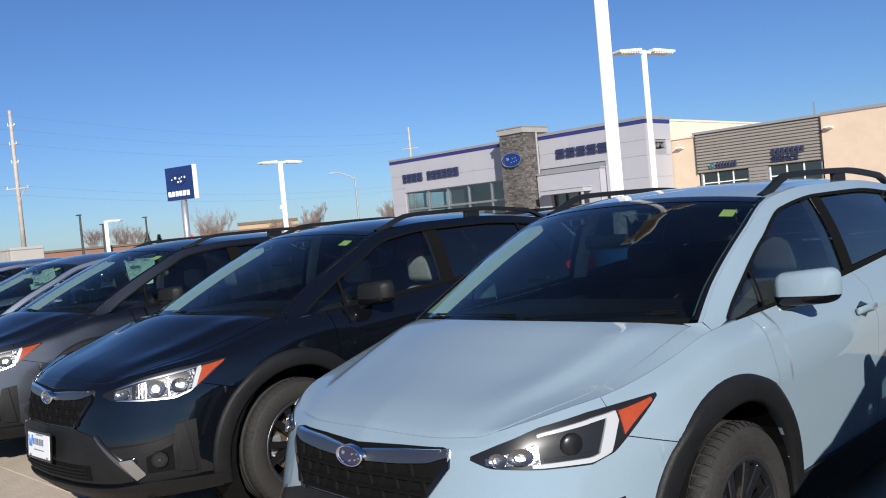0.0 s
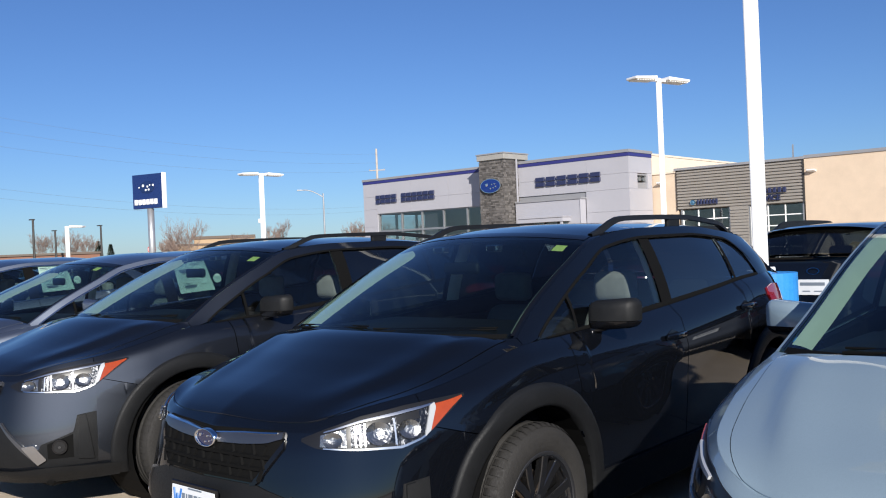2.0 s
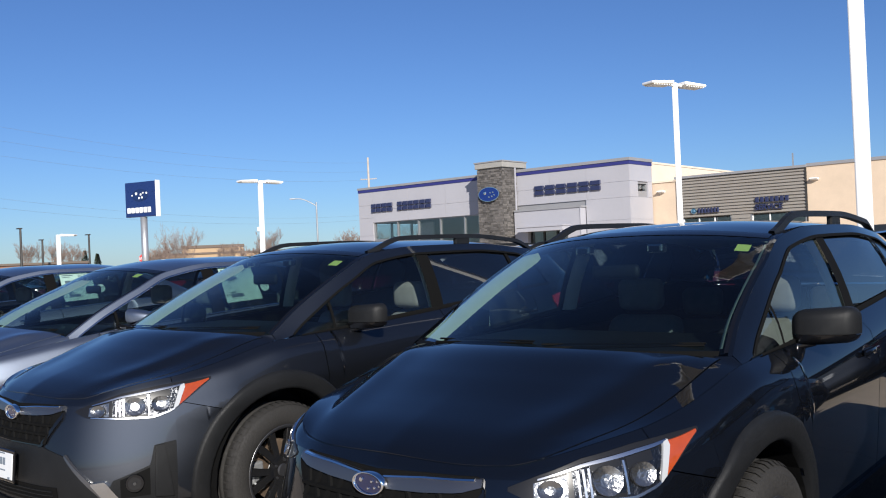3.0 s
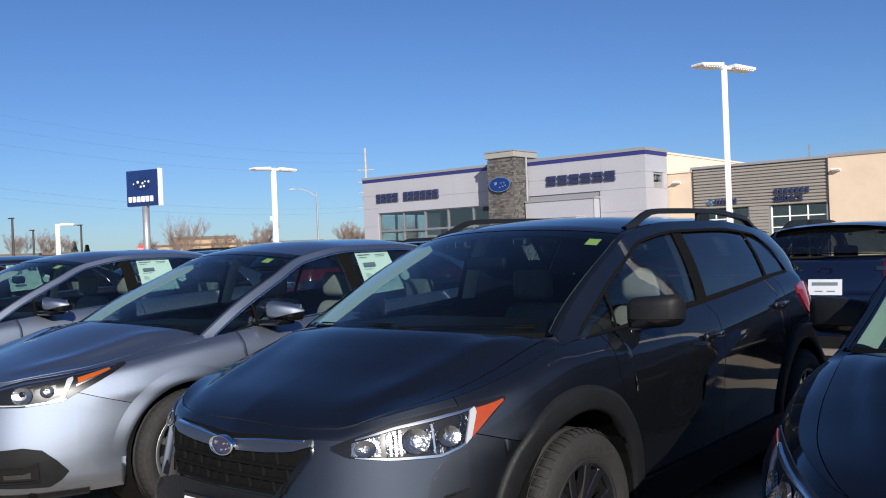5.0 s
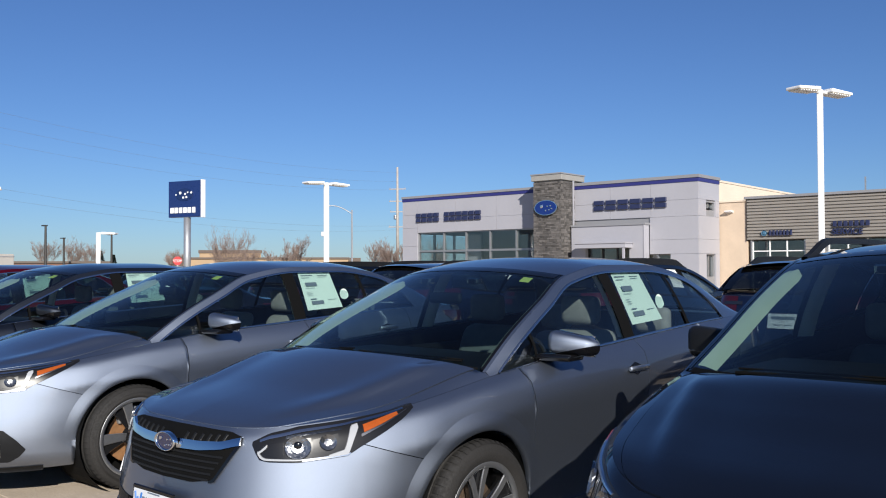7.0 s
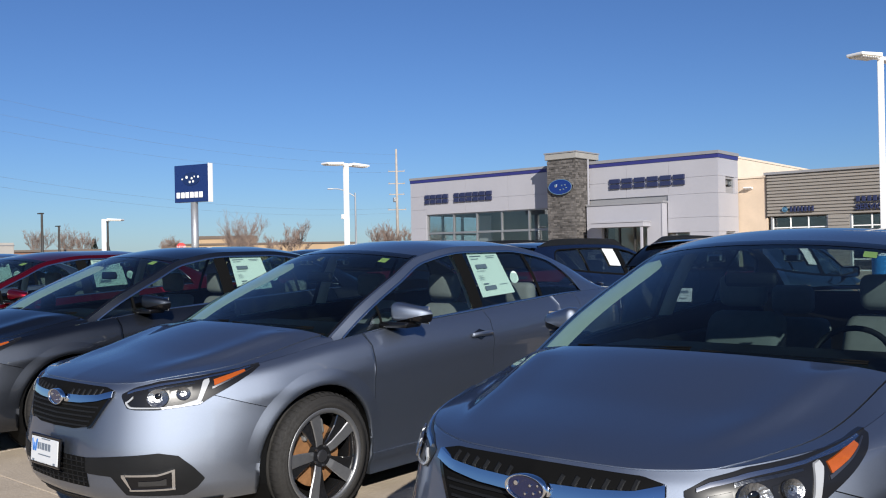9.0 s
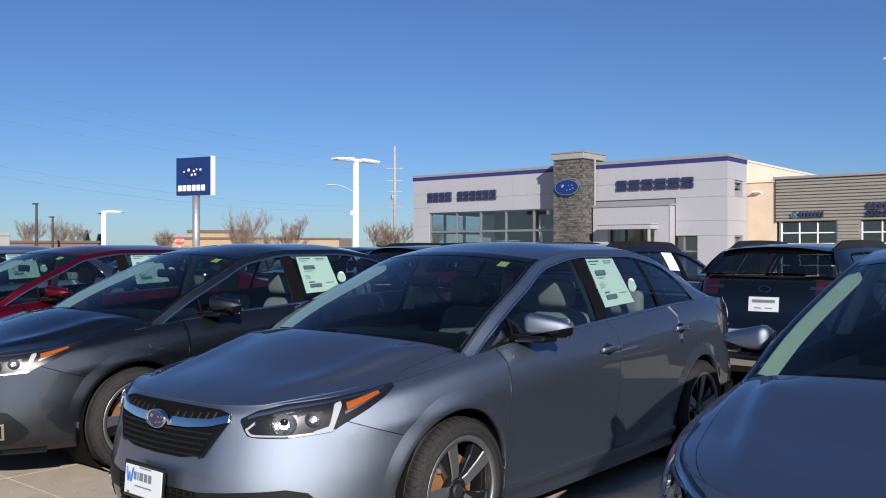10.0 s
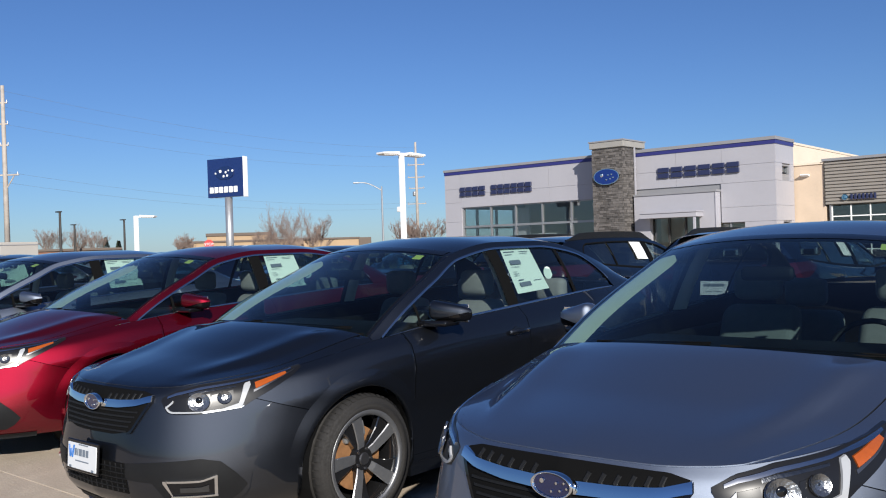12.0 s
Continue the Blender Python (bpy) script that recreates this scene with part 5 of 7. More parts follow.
    # two camera pods behind the top of the glass, and the inner mirror
    for x in (-.17, .17):
        p = Vector(sh.roof(sh.s_top - .16, x / .6, -.03))
        bm = bmesh.new()
        box(bm, p + Vector((-.038, -.012, -.016)), p + Vector((.038, .04, .022)), .008)
        part("camera_pod", bm, M["satin"], car)
        bm = bmesh.new()
        box(bm, p + Vector((-.024, -.018, -.010)), p + Vector((.024, -.010, .014)), .004)
        part("camera_lens", bm, M["gap"], car)
    p = Vector(sh.roof(sh.s_top - .22, 0, -.10))
    bm = new_box(p + Vector((-.12, .02, -.035)), p + Vector((.12, .05, .03)), .02)
    part("inner_mirror", bm, M["trim_dark"], car, smooth=True)
    # lime sticker at the top of the glass
    t0 = .715 if mode == "legacy" else .80
    net = [[sh.roof(sh.s_top - (.10 if mode == "legacy" else .15) - .032 * i, t, -.006) for t in (t0, t0 + .08)] for i in range(3)]
    part_mesh("sticker", mesh_from("sticker", *grid_mesh(net), M["sticker"]), car, "small lime paper sticker inside the glass")
    # cabin
    zf = .36
    bm = bmesh.new()
    vv = box(bm, (-.68, sh.y_cowl + .04, .62), (.68, sh.y_cowl + .74, sh.Z(sh.u_y(sh.y_cowl)) + .02), .07, 3)
    for v in vv:
        if v.co.z > .8:
            v.co.z += .035 * math.cos(v.co.x * 2)
    part("dashboard", bm, M["trim_dark"], car, smooth=True)
    bm = bmesh.new()
    box(bm, (-.72, sh.y_cowl + .2, .30), (.72, s["yr"] + .3, zf))
    for mx in (-1, 1):
        box(bm, (mx * .73 - .02, sh.y_cowl + .30, .4), (mx * .73 + .02, s["yr"] + .3, sh.Z(sh.u_y(sh.y_cowl + .3)) - .04), .02)
    part("cabin_floor", bm, M["trim_dark"], car)
    sm = M[seats]
    ysb = s["yB"]
    for x in (-.37, .37):
        st = new("front_seat")
        st.parent = car
        seat(st, x, ysb - .50, zf - .02, sm)
    st = new("rear_seat")
    st.parent = car
    for x in (-.4, .4):
        seat(st, x, ysb + .40, zf - .02, sm, .52)
    bm = bmesh.new()
    vs, fs = lathe([(.175 + .014 * math.cos(a), .014 * math.sin(a)) for a in [2 * math.pi * i / 8 for i in range(9)]], 32, "Z")
    base = Matrix.Translation((.37, sh.y_cowl + .82, zf + .53)) @ Matrix.Rotation(radians(62), 4, "X")
    bv = [bm.verts.new(base @ Vector(v)) for v in vs]
    for f in fs:
        bm.faces.new([bv[i] for i in f])
    for a in (-.5, math.pi + .5, -math.pi / 2):
        tube(bm, base @ Vector((0, 0, -.02)), base @ Vector((.17 * math.cos(a), .17 * math.sin(a), 0)), .022, .012, 8)
    part("steering_wheel", bm, M["trim_dark"], car, smooth=True)
    for mside in (1, -1):
        net = [[sh.flank(s["yB"] - .035 + .02 * j, f, o, mside) for f in (.02, .3, .6, .95)] for j, o in ((0, -.025), (.4, -.045), (1.2, -.075), (2.6, -.085))]
        part_mesh("pillar_lining", mesh_from("pillar_lining", *grid_mesh(net), M["trim_light"]), car, "pale inner pillar lining")
    if labels:
        for mside in (1,):
            yy = s["yB"] + .13
            lw = .34
            bm = bmesh.new()
            q = [sh.flank(yy + a * lw, f, -.022, mside) for a, f in ((-.06, .16), (1.06, .16), (1.02, .90), (0, .90))]
            vq = [bm.verts.new(v) for v in q]
            bm.faces.new(vq)
            lab = part("price_sheet", bm, M["paper_green"], car, "printed price sheet taped inside the window")
            bm = bmesh.new()
            for a, b, f0, f1 in ((.05, .42, .82, .835), (.05, .30, .78, .788), (.10, .46, .62, .69), (.07, .36, .58, .586), (.12, .50, .26, .33), (.06, .20, .50, .506), (.06, .24, .47, .476), (.06, .22, .44, .446), (.58, .90, .82, .828), (.58, .85, .79, .797), (.12, .30, .36, .375), (.64, .92, .33, .337)):
                bm.faces.new([bm.verts.new(sh.flank(yy + a_ * lw, f_, -.0195, mside)) for a_, f_ in ((a, f0), (b, f0), (b, f1), (a, f1))])
            part("printed_lines", bm, M["ink_soft"], lab)
            bm = bmesh.new()
            c = sh.flank(yy + lw + .08, .42, -.021, mside)
            bm.faces.new([bm.verts.new((c[0] - .02 * mside * math.sin(k / 3.2) * .5, c[1] + .045 * math.cos(k * math.pi / 8), c[2] + .045 * math.sin(k * math.pi / 8))) for k in range(16)])
            part("round_sticker", bm, M["paper_green"], car)
    if paper:
        net = [[sh.flank(s["yB"] + .12 + .30 * a / 3, lerp(.30, .86, f / 3), .006, -1) for a in range(4)] for f in range(4)]
        part_mesh("window_paper", mesh_from("window_paper", *grid_mesh(net), M["paper"]), car, "white paper sheet on the side window")
    return car


def badge(sh, car, z, w, h, off=.012):
    y = sh.at(0, z, off)[1]
    q = new("badge")
    q.parent = car
    bm = bmesh.new()
    for r0, r1, d in ((1.0, .86, 0),):
        ring = [[bm.verts.new((w / 2 * r * math.cos(a), y - dd, z + h / 2 * r * math.sin(a))) for r, dd in ((1.0, -.012), (1.0, .004), (.94, .010), (.86, .006), (.84, -.002))] for a in [2 * math.pi * i / 28 for i in range(28)]]
        for i in range(28):
            a, b = ring[i], ring[(i + 1) % 28]
            for j in range(4):
                bm.faces.new((a[j], b[j], b[j + 1], a[j + 1]))
    part("badge_ring", bm, M["chrome"], q, smooth=True)
    bm = bmesh.new()
    bm.faces.new([bm.verts.new((w / 2 * .86 * math.cos(a), y - .001, z + h / 2 * .86 * math.sin(a))) for a in [2 * math.pi * i / 28 for i in range(28)]])
    part("badge_field", bm, M["badge_blue"], q)
    bm = bmesh.new()
    for x, zz, r in ((-.22, .12, .10), (.12, .10, .055), (.30, .14, .05), (.0, -.22, .05), (.20, -.16, .05), (.36, -.05, .05)):
        tube(bm, (x * w, y - .006, z + zz * h), (x * w, y + .002, z + zz * h), r * w * .5, r * w * .62, 8)
    tagged(part("badge_star_field", bm, M["chrome"], q), kind="stuff")


def front_plate(sh, car, z0, off=.03):
    y = sh.at(0, z0, off)[1]
    q = new("dealer_plate")
    q.parent = car
    tilt = pose(0, y, z0, -4)
    bm = new_box((-.155, -.006, -.0775), (.155, .006, .0775), .004, 1)
    bm.transform(tilt)
    part("plate_frame", bm, M["gloss"], q)
    bm = new_box((-.143, -.0085, -.064), (.143, -.004, .062), .003, 1)
    bm.transform(tilt)
    part("plate_face", bm, M["plate_white"], q)
    for x0, x1, zz0, zz1 in ((-.070, -.050, .002, .036), (-.042, -.034, .002, .036), (-.026, .002, .002, .036), (.010, .034, .002, .036), (.042, .066, .002, .036)):
        bm = new_box((x0, -.0105, zz0), (x1, -.008, zz1))
        bm.transform(tilt)
        part("plate_bar", bm, M["ink_soft"], q)
    bm = bmesh.new()
    for a, b in (((-.125, .05), (-.112, -.01)), ((-.112, -.01), (-.102, .03)), ((-.102, .03), (-.090, -.01)), ((-.090, -.01), (-.075, .05))):
        tube(bm, (a[0], -.009, a[1]), (b[0], -.009, b[1]), .005, .005, 6)
    bm.transform(tilt)
    part("plate_initial", bm, M["ink_blue"], q)
    bm = bmesh.new()
    box(bm, (-.06, -.0105, -.026), (.07, -.008, -.021))
    box(bm, (-.12, -.0105, -.062), (-.10, -.008, -.052))
    box(bm, (.10, -.0105, -.062), (.12, -.008, -.052))
    box(bm, (-.03, -.0105, .055), (.06, -.008, .060))
    bm.transform(tilt)
    part("plate_small_print", bm, M["ink_soft"], q)


def lamp_unit(sh, car, ui, uo, top, bot, style):
    """Both headlamps: dark housing, reflectors, projectors, light guides and an amber outer end."""
    w = uo - ui
    at = lambda k: ui + k * w

    def mid(f):
        if isinstance(f, tuple):
            ks, fs_ = zip(*f)
            return lambda u: lerp(bot(u), top(u), float(np.interp((u - ui) / w, ks, fs_)))
        return lambda u: lerp(bot(u), top(u), f)

    if style == "halogen":
        lays = [("inner_reflector", "lens_bright", .12, .275, .12, .76, .005), ("reflector", "lens_faint", .30, .75, .08, .80, .004), ("lower_lip", "satin", .14, .72, .02, .08, .008), ("upper_trim", "satin", .14, .80, .84, .91, .009),
                ("divider", "lens_dark", .275, .300, .08, .82, .008), ("outer_trim", "drl", .715, .805, ((.715, .04), (.75, .06), (.805, .70)), ((.715, .10), (.775, .86), (.805, .90)), .010),
                ("amber_end", "amber", .755, .98, ((.755, .04), (.82, .08), (.98, .30)), ((.755, .10), (.81, .84), (.98, .72)), .0075)]
        lays += [("reflector_rib", "satin", k, k + .010, .12, .78, .007) for k in (.322, .348, .374, .545)]
        # dark patches laid over the reflector to break up its bright sheen
        lays += [("reflector_step", "lens_dark", .565, .70, .60, .82, .006), ("reflector_step", "lens_dark", .39, .535, .68, .83, .006), ("reflector_step", "lens_dark", .31, .54, .08, .16, .006)]
        bowls = ((.195, .012, "drl"), (.45, .012, "drl"))
        dishes = ((.195, .028, .40, 1.3), (.455, .044, .44, 1.1), (.63, .036, .40, 1.2))
    elif style == "led":
        lays = [("inner_reflector", "lens_bright", .08, .34, .14, ((.08, .50), (.34, .66)), .005), ("upper_light_guide", "drl", .34, .74, .80, .88, .009),
                ("outer_light_guide", "drl", .62, .75, ((.62, .05), (.68, .06), (.75, .62)), ((.62, .14), (.70, .86), (.75, .88)), .010),
                ("lower_light_guide", "drl", .30, .66, .05, .15, .010), ("inner_trim", "lens_dark", .36, .60, .20, .26, .006),
                ("amber_end", "amber", .765, .96, ((.765, .16), (.96, .34)), ((.765, .84), (.96, .76)), .0075)]
        bowls = ((.50, .040, "lens_dark"), (.50, .022, "lens"))
        dishes = ((.14, .022, .34, 1.3), (.25, .026, .38, 1.5))
    else:
        lays = [("reflector", "lens_dark", .36, .50, ((.36, .20), (.50, .24)), ((.36, .60), (.50, .68)), .004), ("upper_light_guide", "satin", .05, .93, ((.05, .80), (.3, .85), (.6, .88), (.93, .76)), ((.05, .92), (.93, .94)), .009),
                ("outer_light_guide", "drl", .44, .615, ((.44, .05), (.55, .06), (.615, .70)), ((.44, .11), (.53, .20), (.575, .82), (.615, .84)), .010), ("inner_trim", "lens_dark", .30, .35, .20, .66, .004),
                ("inner_light_guide", "drl", .045, .095, ((.045, .22), (.095, .50)), ((.045, .34), (.095, .62)), .010), ("lower_light_guide", "drl", .045, .30, ((.045, .22), (.07, .06), (.30, .06)), ((.045, .34), (.08, .13), (.30, .10)), .010), ("lower_trim", "satin", .30, .56, .02, ((.30, .09), (.5, .08), (.56, .06)), .009),
                ("outer_cover", "satin_dark", .63, .95, ((.63, .34), (.95, .50)), ((.63, .44), (.95, .54)), .007),
                ("amber_end", "amber_light", .645, .88, ((.645, .46), (.88, .54)), ((.645, .74), (.88, .80)), .008)]
        bowls = ((.275, .024, "gloss"), (.44, .012, "lens"))
        dishes = ((.275, .046, .42, 1.15), (.44, .032, .46, 1.1))
        lays += [("upper_reflector", "lens", .20, .52, ((.20, .72), (.52, .76)), .81, .005), ("inner_reflector", "lens_dark", .10, .19, ((.10, .22), (.19, .14)), ((.10, .60), (.19, .64)), .005)]
    for mside in (1, -1):
        lamp = new("headlamp")
        lamp.parent = car

        def lay(nm, mat, a, b, zb, zt, off, n=14, rows=3, label="", flange=.02):
            vs, fs = panel(sh, span(a, b, n), zb, zt, rows, flange, off)
            return part_mesh(nm, mesh_from(nm, *mirrored(vs, fs, mside), mat), lamp, label)

        lay("housing", M["lens_dark"], ui, uo, bot, top, .003, 36, 4)
        for nm, mat, k0, k1, f0, f1, off in lays:
            lay(nm, M[mat], at(k0), at(k1), mid(f0), mid(f1), off, 16, label="amber outer lens" if nm == "amber_end" else "")
        for k, r, f, wide in dishes:
            # shallow mirrored dish made of flat facets
            u = at(k)
            z = mid(f)(u)
            c = Vector(sh.at(u, z, .003))
            tu = (Vector(sh.at(u + .02, z)) - Vector(sh.at(u - .02, z))).normalized()
            tz = (Vector(sh.at(u, z + .02)) - Vector(sh.at(u, z - .02))).normalized()
            nrm = tu.cross(tz).normalized()
            bm = bmesh.new()
            rings = [[bm.verts.new((lambda p: Vector((p.x * mside, p.y, p.z)))(c + (tu * math.cos(a) * wide + tz * math.sin(a)) * r * q + nrm * (d if nrm.y < 0 else -d))) for a in [2 * math.pi * (i + .5 * (n_ % 2)) / 16 for i in range(16)]] for n_, (q, d) in enumerate(((1.0, .004), (.97, .013), (.72, .009), (.45, .005), (.2, .004)))]
            for a, b in zip(rings, rings[1:]):
                for i in range(16):
                    bm.faces.new((a[i], a[(i + 1) % 16], b[(i + 1) % 16], b[i]))
            bm.faces.new(rings[-1])
            part("reflector_dish", bm, M["bowl"], lamp)
        for k, r, mat in bowls:
            u = at(k)
            c = Vector(sh.at(u, mid(.44)(u), .004 - r * .45))
            bm = bmesh.new()
            bmesh.ops.create_uvsphere(bm, u_segments=18, v_segments=10, radius=r, matrix=Matrix.Translation(c))
            nrm = Vector((*sh.normal(u), 0))
            for v in bm.verts:
                v.co -= nrm * ((v.co - c).dot(nrm) * .6 - r * .28)
                v.co.x *= mside
            part("projector", bm, M[mat], lamp, smooth=True)


def bar_on(sh, bm, p, q, h, d, off):
    """A short bar lying on the skin between two points (u, z)."""
    a, b = Vector(sh.at(p[0], p[1], off)), Vector(sh.at(q[0], q[1], off))
    t = (b - a).normalized()
    n = Vector((0, -1, 0))
    c = n.cross(t).normalized() * h / 2
    e = n * d
    lo = [bm.verts.new(v) for v in (a - c, a + c, a + c * .6 + e, a - c * .6 + e)]
    hi = [bm.verts.new(v) for v in (b - c, b + c, b + c * .6 + e, b - c * .6 + e)]
    for k in range(4):
        bm.faces.new((lo[k], lo[(k + 1) % 4], hi[(k + 1) % 4], hi[k]))
    bm.faces.new(lo)
    bm.faces.new(hi)


def front_cross(sh, car, pm, plate, style="halogen"):
    ui, uo = .490, 1.195
    lamp_unit(sh, car, ui, uo, line((ui, .778), (.594, .810), (.745, .848), (.93, .872), (uo, .892)), line((ui, .768), (.56, .744), (.74, .730), (.90, .724), (.985, .748), (uo, .884)), style)
    # grille
    a, b, c = .405, .395, .29
    q = patch(sh, "grille", M["gap"], car, -a, a, line((-a, .745), (-c, .618), (c, .618), (a, .745)), line((-a, .795), (-b, .800), (-.2, .797), (0, .790), (.2, .797), (b, .800), (a, .795)), .005, 40, 14, "black honeycomb grille")
    edge = lambda z: lerp(c, a, (z - .618) / .127) - .012
    bm = bmesh.new()
    for r in range(3):
        z0, z1 = .622 + r * .042, .622 + (r + 1) * .042
        e = edge(z0)
        n = 12
        for k in range(n):
            bar_on(sh, bm, (lerp(-e, e, k / n), z0), (lerp(-e, e, (k + 1) / n), z0), .017, .012, .005)
        for k in range(-4, 5):
            u = (k + (.5 if r % 2 else 0)) * .118
            for m_ in (1, -1):
                if abs(u + m_ * .045) < edge(z1) - .01:
                    bar_on(sh, bm, (u + m_ * .040, z0), (u + m_ * .022, z1), .020, .008, .005)
    tagged(part("grille_mesh", bm, M["gap"], q), kind="stuff")
    for m_ in (1, -1):
        vs, fs = panel(sh, span(.04, a + .004, 12), line((0, .738), (.2, .746), (.34, .758), (a, .776)), line((0, .774), (.2, .790), (a, .797)), 3, .02, .016)
        part_mesh("grille_wing", mesh_from("grille_wing", *mirrored(vs, fs, m_), M["satin_dark"]), q, "satin grey wing bar")
        vs, fs = panel(sh, span(.04, a - .02, 12), line((0, .770), (.2, .786), (a, .793)), line((0, .775), (.2, .791), (a, .798)), 1, .01, .021)
        part_mesh("wing_edge", mesh_from("wing_edge", *mirrored(vs, fs, m_), M["chrome"]), q)
        vs, fs = panel(sh, span(c - .02, a + .012, 10), line((c - .02, .602), (c + .01, .606), (a + .012, .742)), line((c - .02, .616), (c + .004, .628), (a + .012, .770)), 2, .02, .010)
        part_mesh("grille_edge", mesh_from("grille_edge", *mirrored(vs, fs, m_), M["gloss"]), q)
    badge(sh, car, .752, .135, .072, .024)
    # bumper: centre panel, intake, lip
    patch(sh, "bumper_centre", M["plastic"], car, -.66, .66, line((-.66, .335), (-.5, .33), (.5, .33), (.66, .335)), line((-.66, .352), (-.463, .566), (-.30, .606), (.30, .606), (.463, .566), (.66, .352)), .006, 60, 5, label="black bumper centre panel")
    patch(sh, "lower_intake", M["gap"], car, -.42, .42, lambda u: .345, lambda u: .425, .009, 24)
    bm = bmesh.new()
    for z in (.365, .385, .405):
        for k in range(-9, 9):
            bar_on(sh, bm, (k * .044, z), (k * .044 + .044, z), .006, .006, .010)
    tagged(part("intake_mesh", bm, M["plastic"], car), kind="stuff")
    ul = 1.12
    patch(sh, "bumper_lip", M["plastic"], car, -ul, ul, lambda u: sh.zl - .005, line((-ul, .30), (-.76, .325), (-.54, .305), (.54, .305), (.76, .325), (ul, .30)), .020, 40, 4, label="black lower bumper lip")
    a0, a1 = .68, .995
    patch(sh, "lamp_surround", M["plastic"], car, a0, a1, lambda u: .322, line((a0, .40), (.70, .452), (.872, .512), (.893, .600), (.94, .606), (a1, .612)), .004, 40, 5, both=True, label="black fog lamp surround")
    patch(sh, "surround_fin", M["plastic"], car, .890, .975, line((.89, .36), (.975, .35)), line((.89, .40), (.897, .598), (.938, .603), (.945, .56), (.975, .36)), .016, 20, 4, both=True)
    patch(sh, "lamp_recess", M["gap"], car, .735, .868, line((.735, .37), (.868, .37)), line((.735, .455), (.868, .500)), .006, 12, 2, both=True)
    # grey strip down the slash paints in the crease's light edge
    patch(sh, "bumper_slash", M["satin_dark"], car, .462, .68, line((.462, .566), (.68, .338)), line((.462, .578), (.60, .452), (.61, .442), (.68, .356)), .014, 24, 2, both=True, label="grey bumper slash with its crease light painted in")
    patch(sh, "slash_end", M["satin"], car, .605, .726, line((.605, .440), (.681, .340), (.726, .366)), line((.605, .448), (.665, .454), (.675, .448), (.726, .376)), .020, 20, 2, both=True, label="silver bumper accent")
    for m_ in (1, -1):
        lamp = new("fog_lamp")
        lamp.parent = car
        p = Vector(sh.at(.798, .436, .004))
        n = Vector((sh.normal(.798)[0], sh.normal(.798)[1], 0))
        for nm, mat, r0, r1, d0, d1 in (("fog_lamp_ring", "gloss", .046, .040, -.01, .014), ("fog_lamp_lens", "lens_dark", .034, .030, 0, .016), ("fog_lamp_bulb", "lens", .012, .008, .01, .020)):
            bm = bmesh.new()
            tube(bm, p + n * d0, p + n * d1, r0, r1, 24)
            for v in bm.verts:
                v.co.x *= m_
            part(nm, bm, M[mat], lamp)
    if plate:
        front_plate(sh, car, .505, .035)


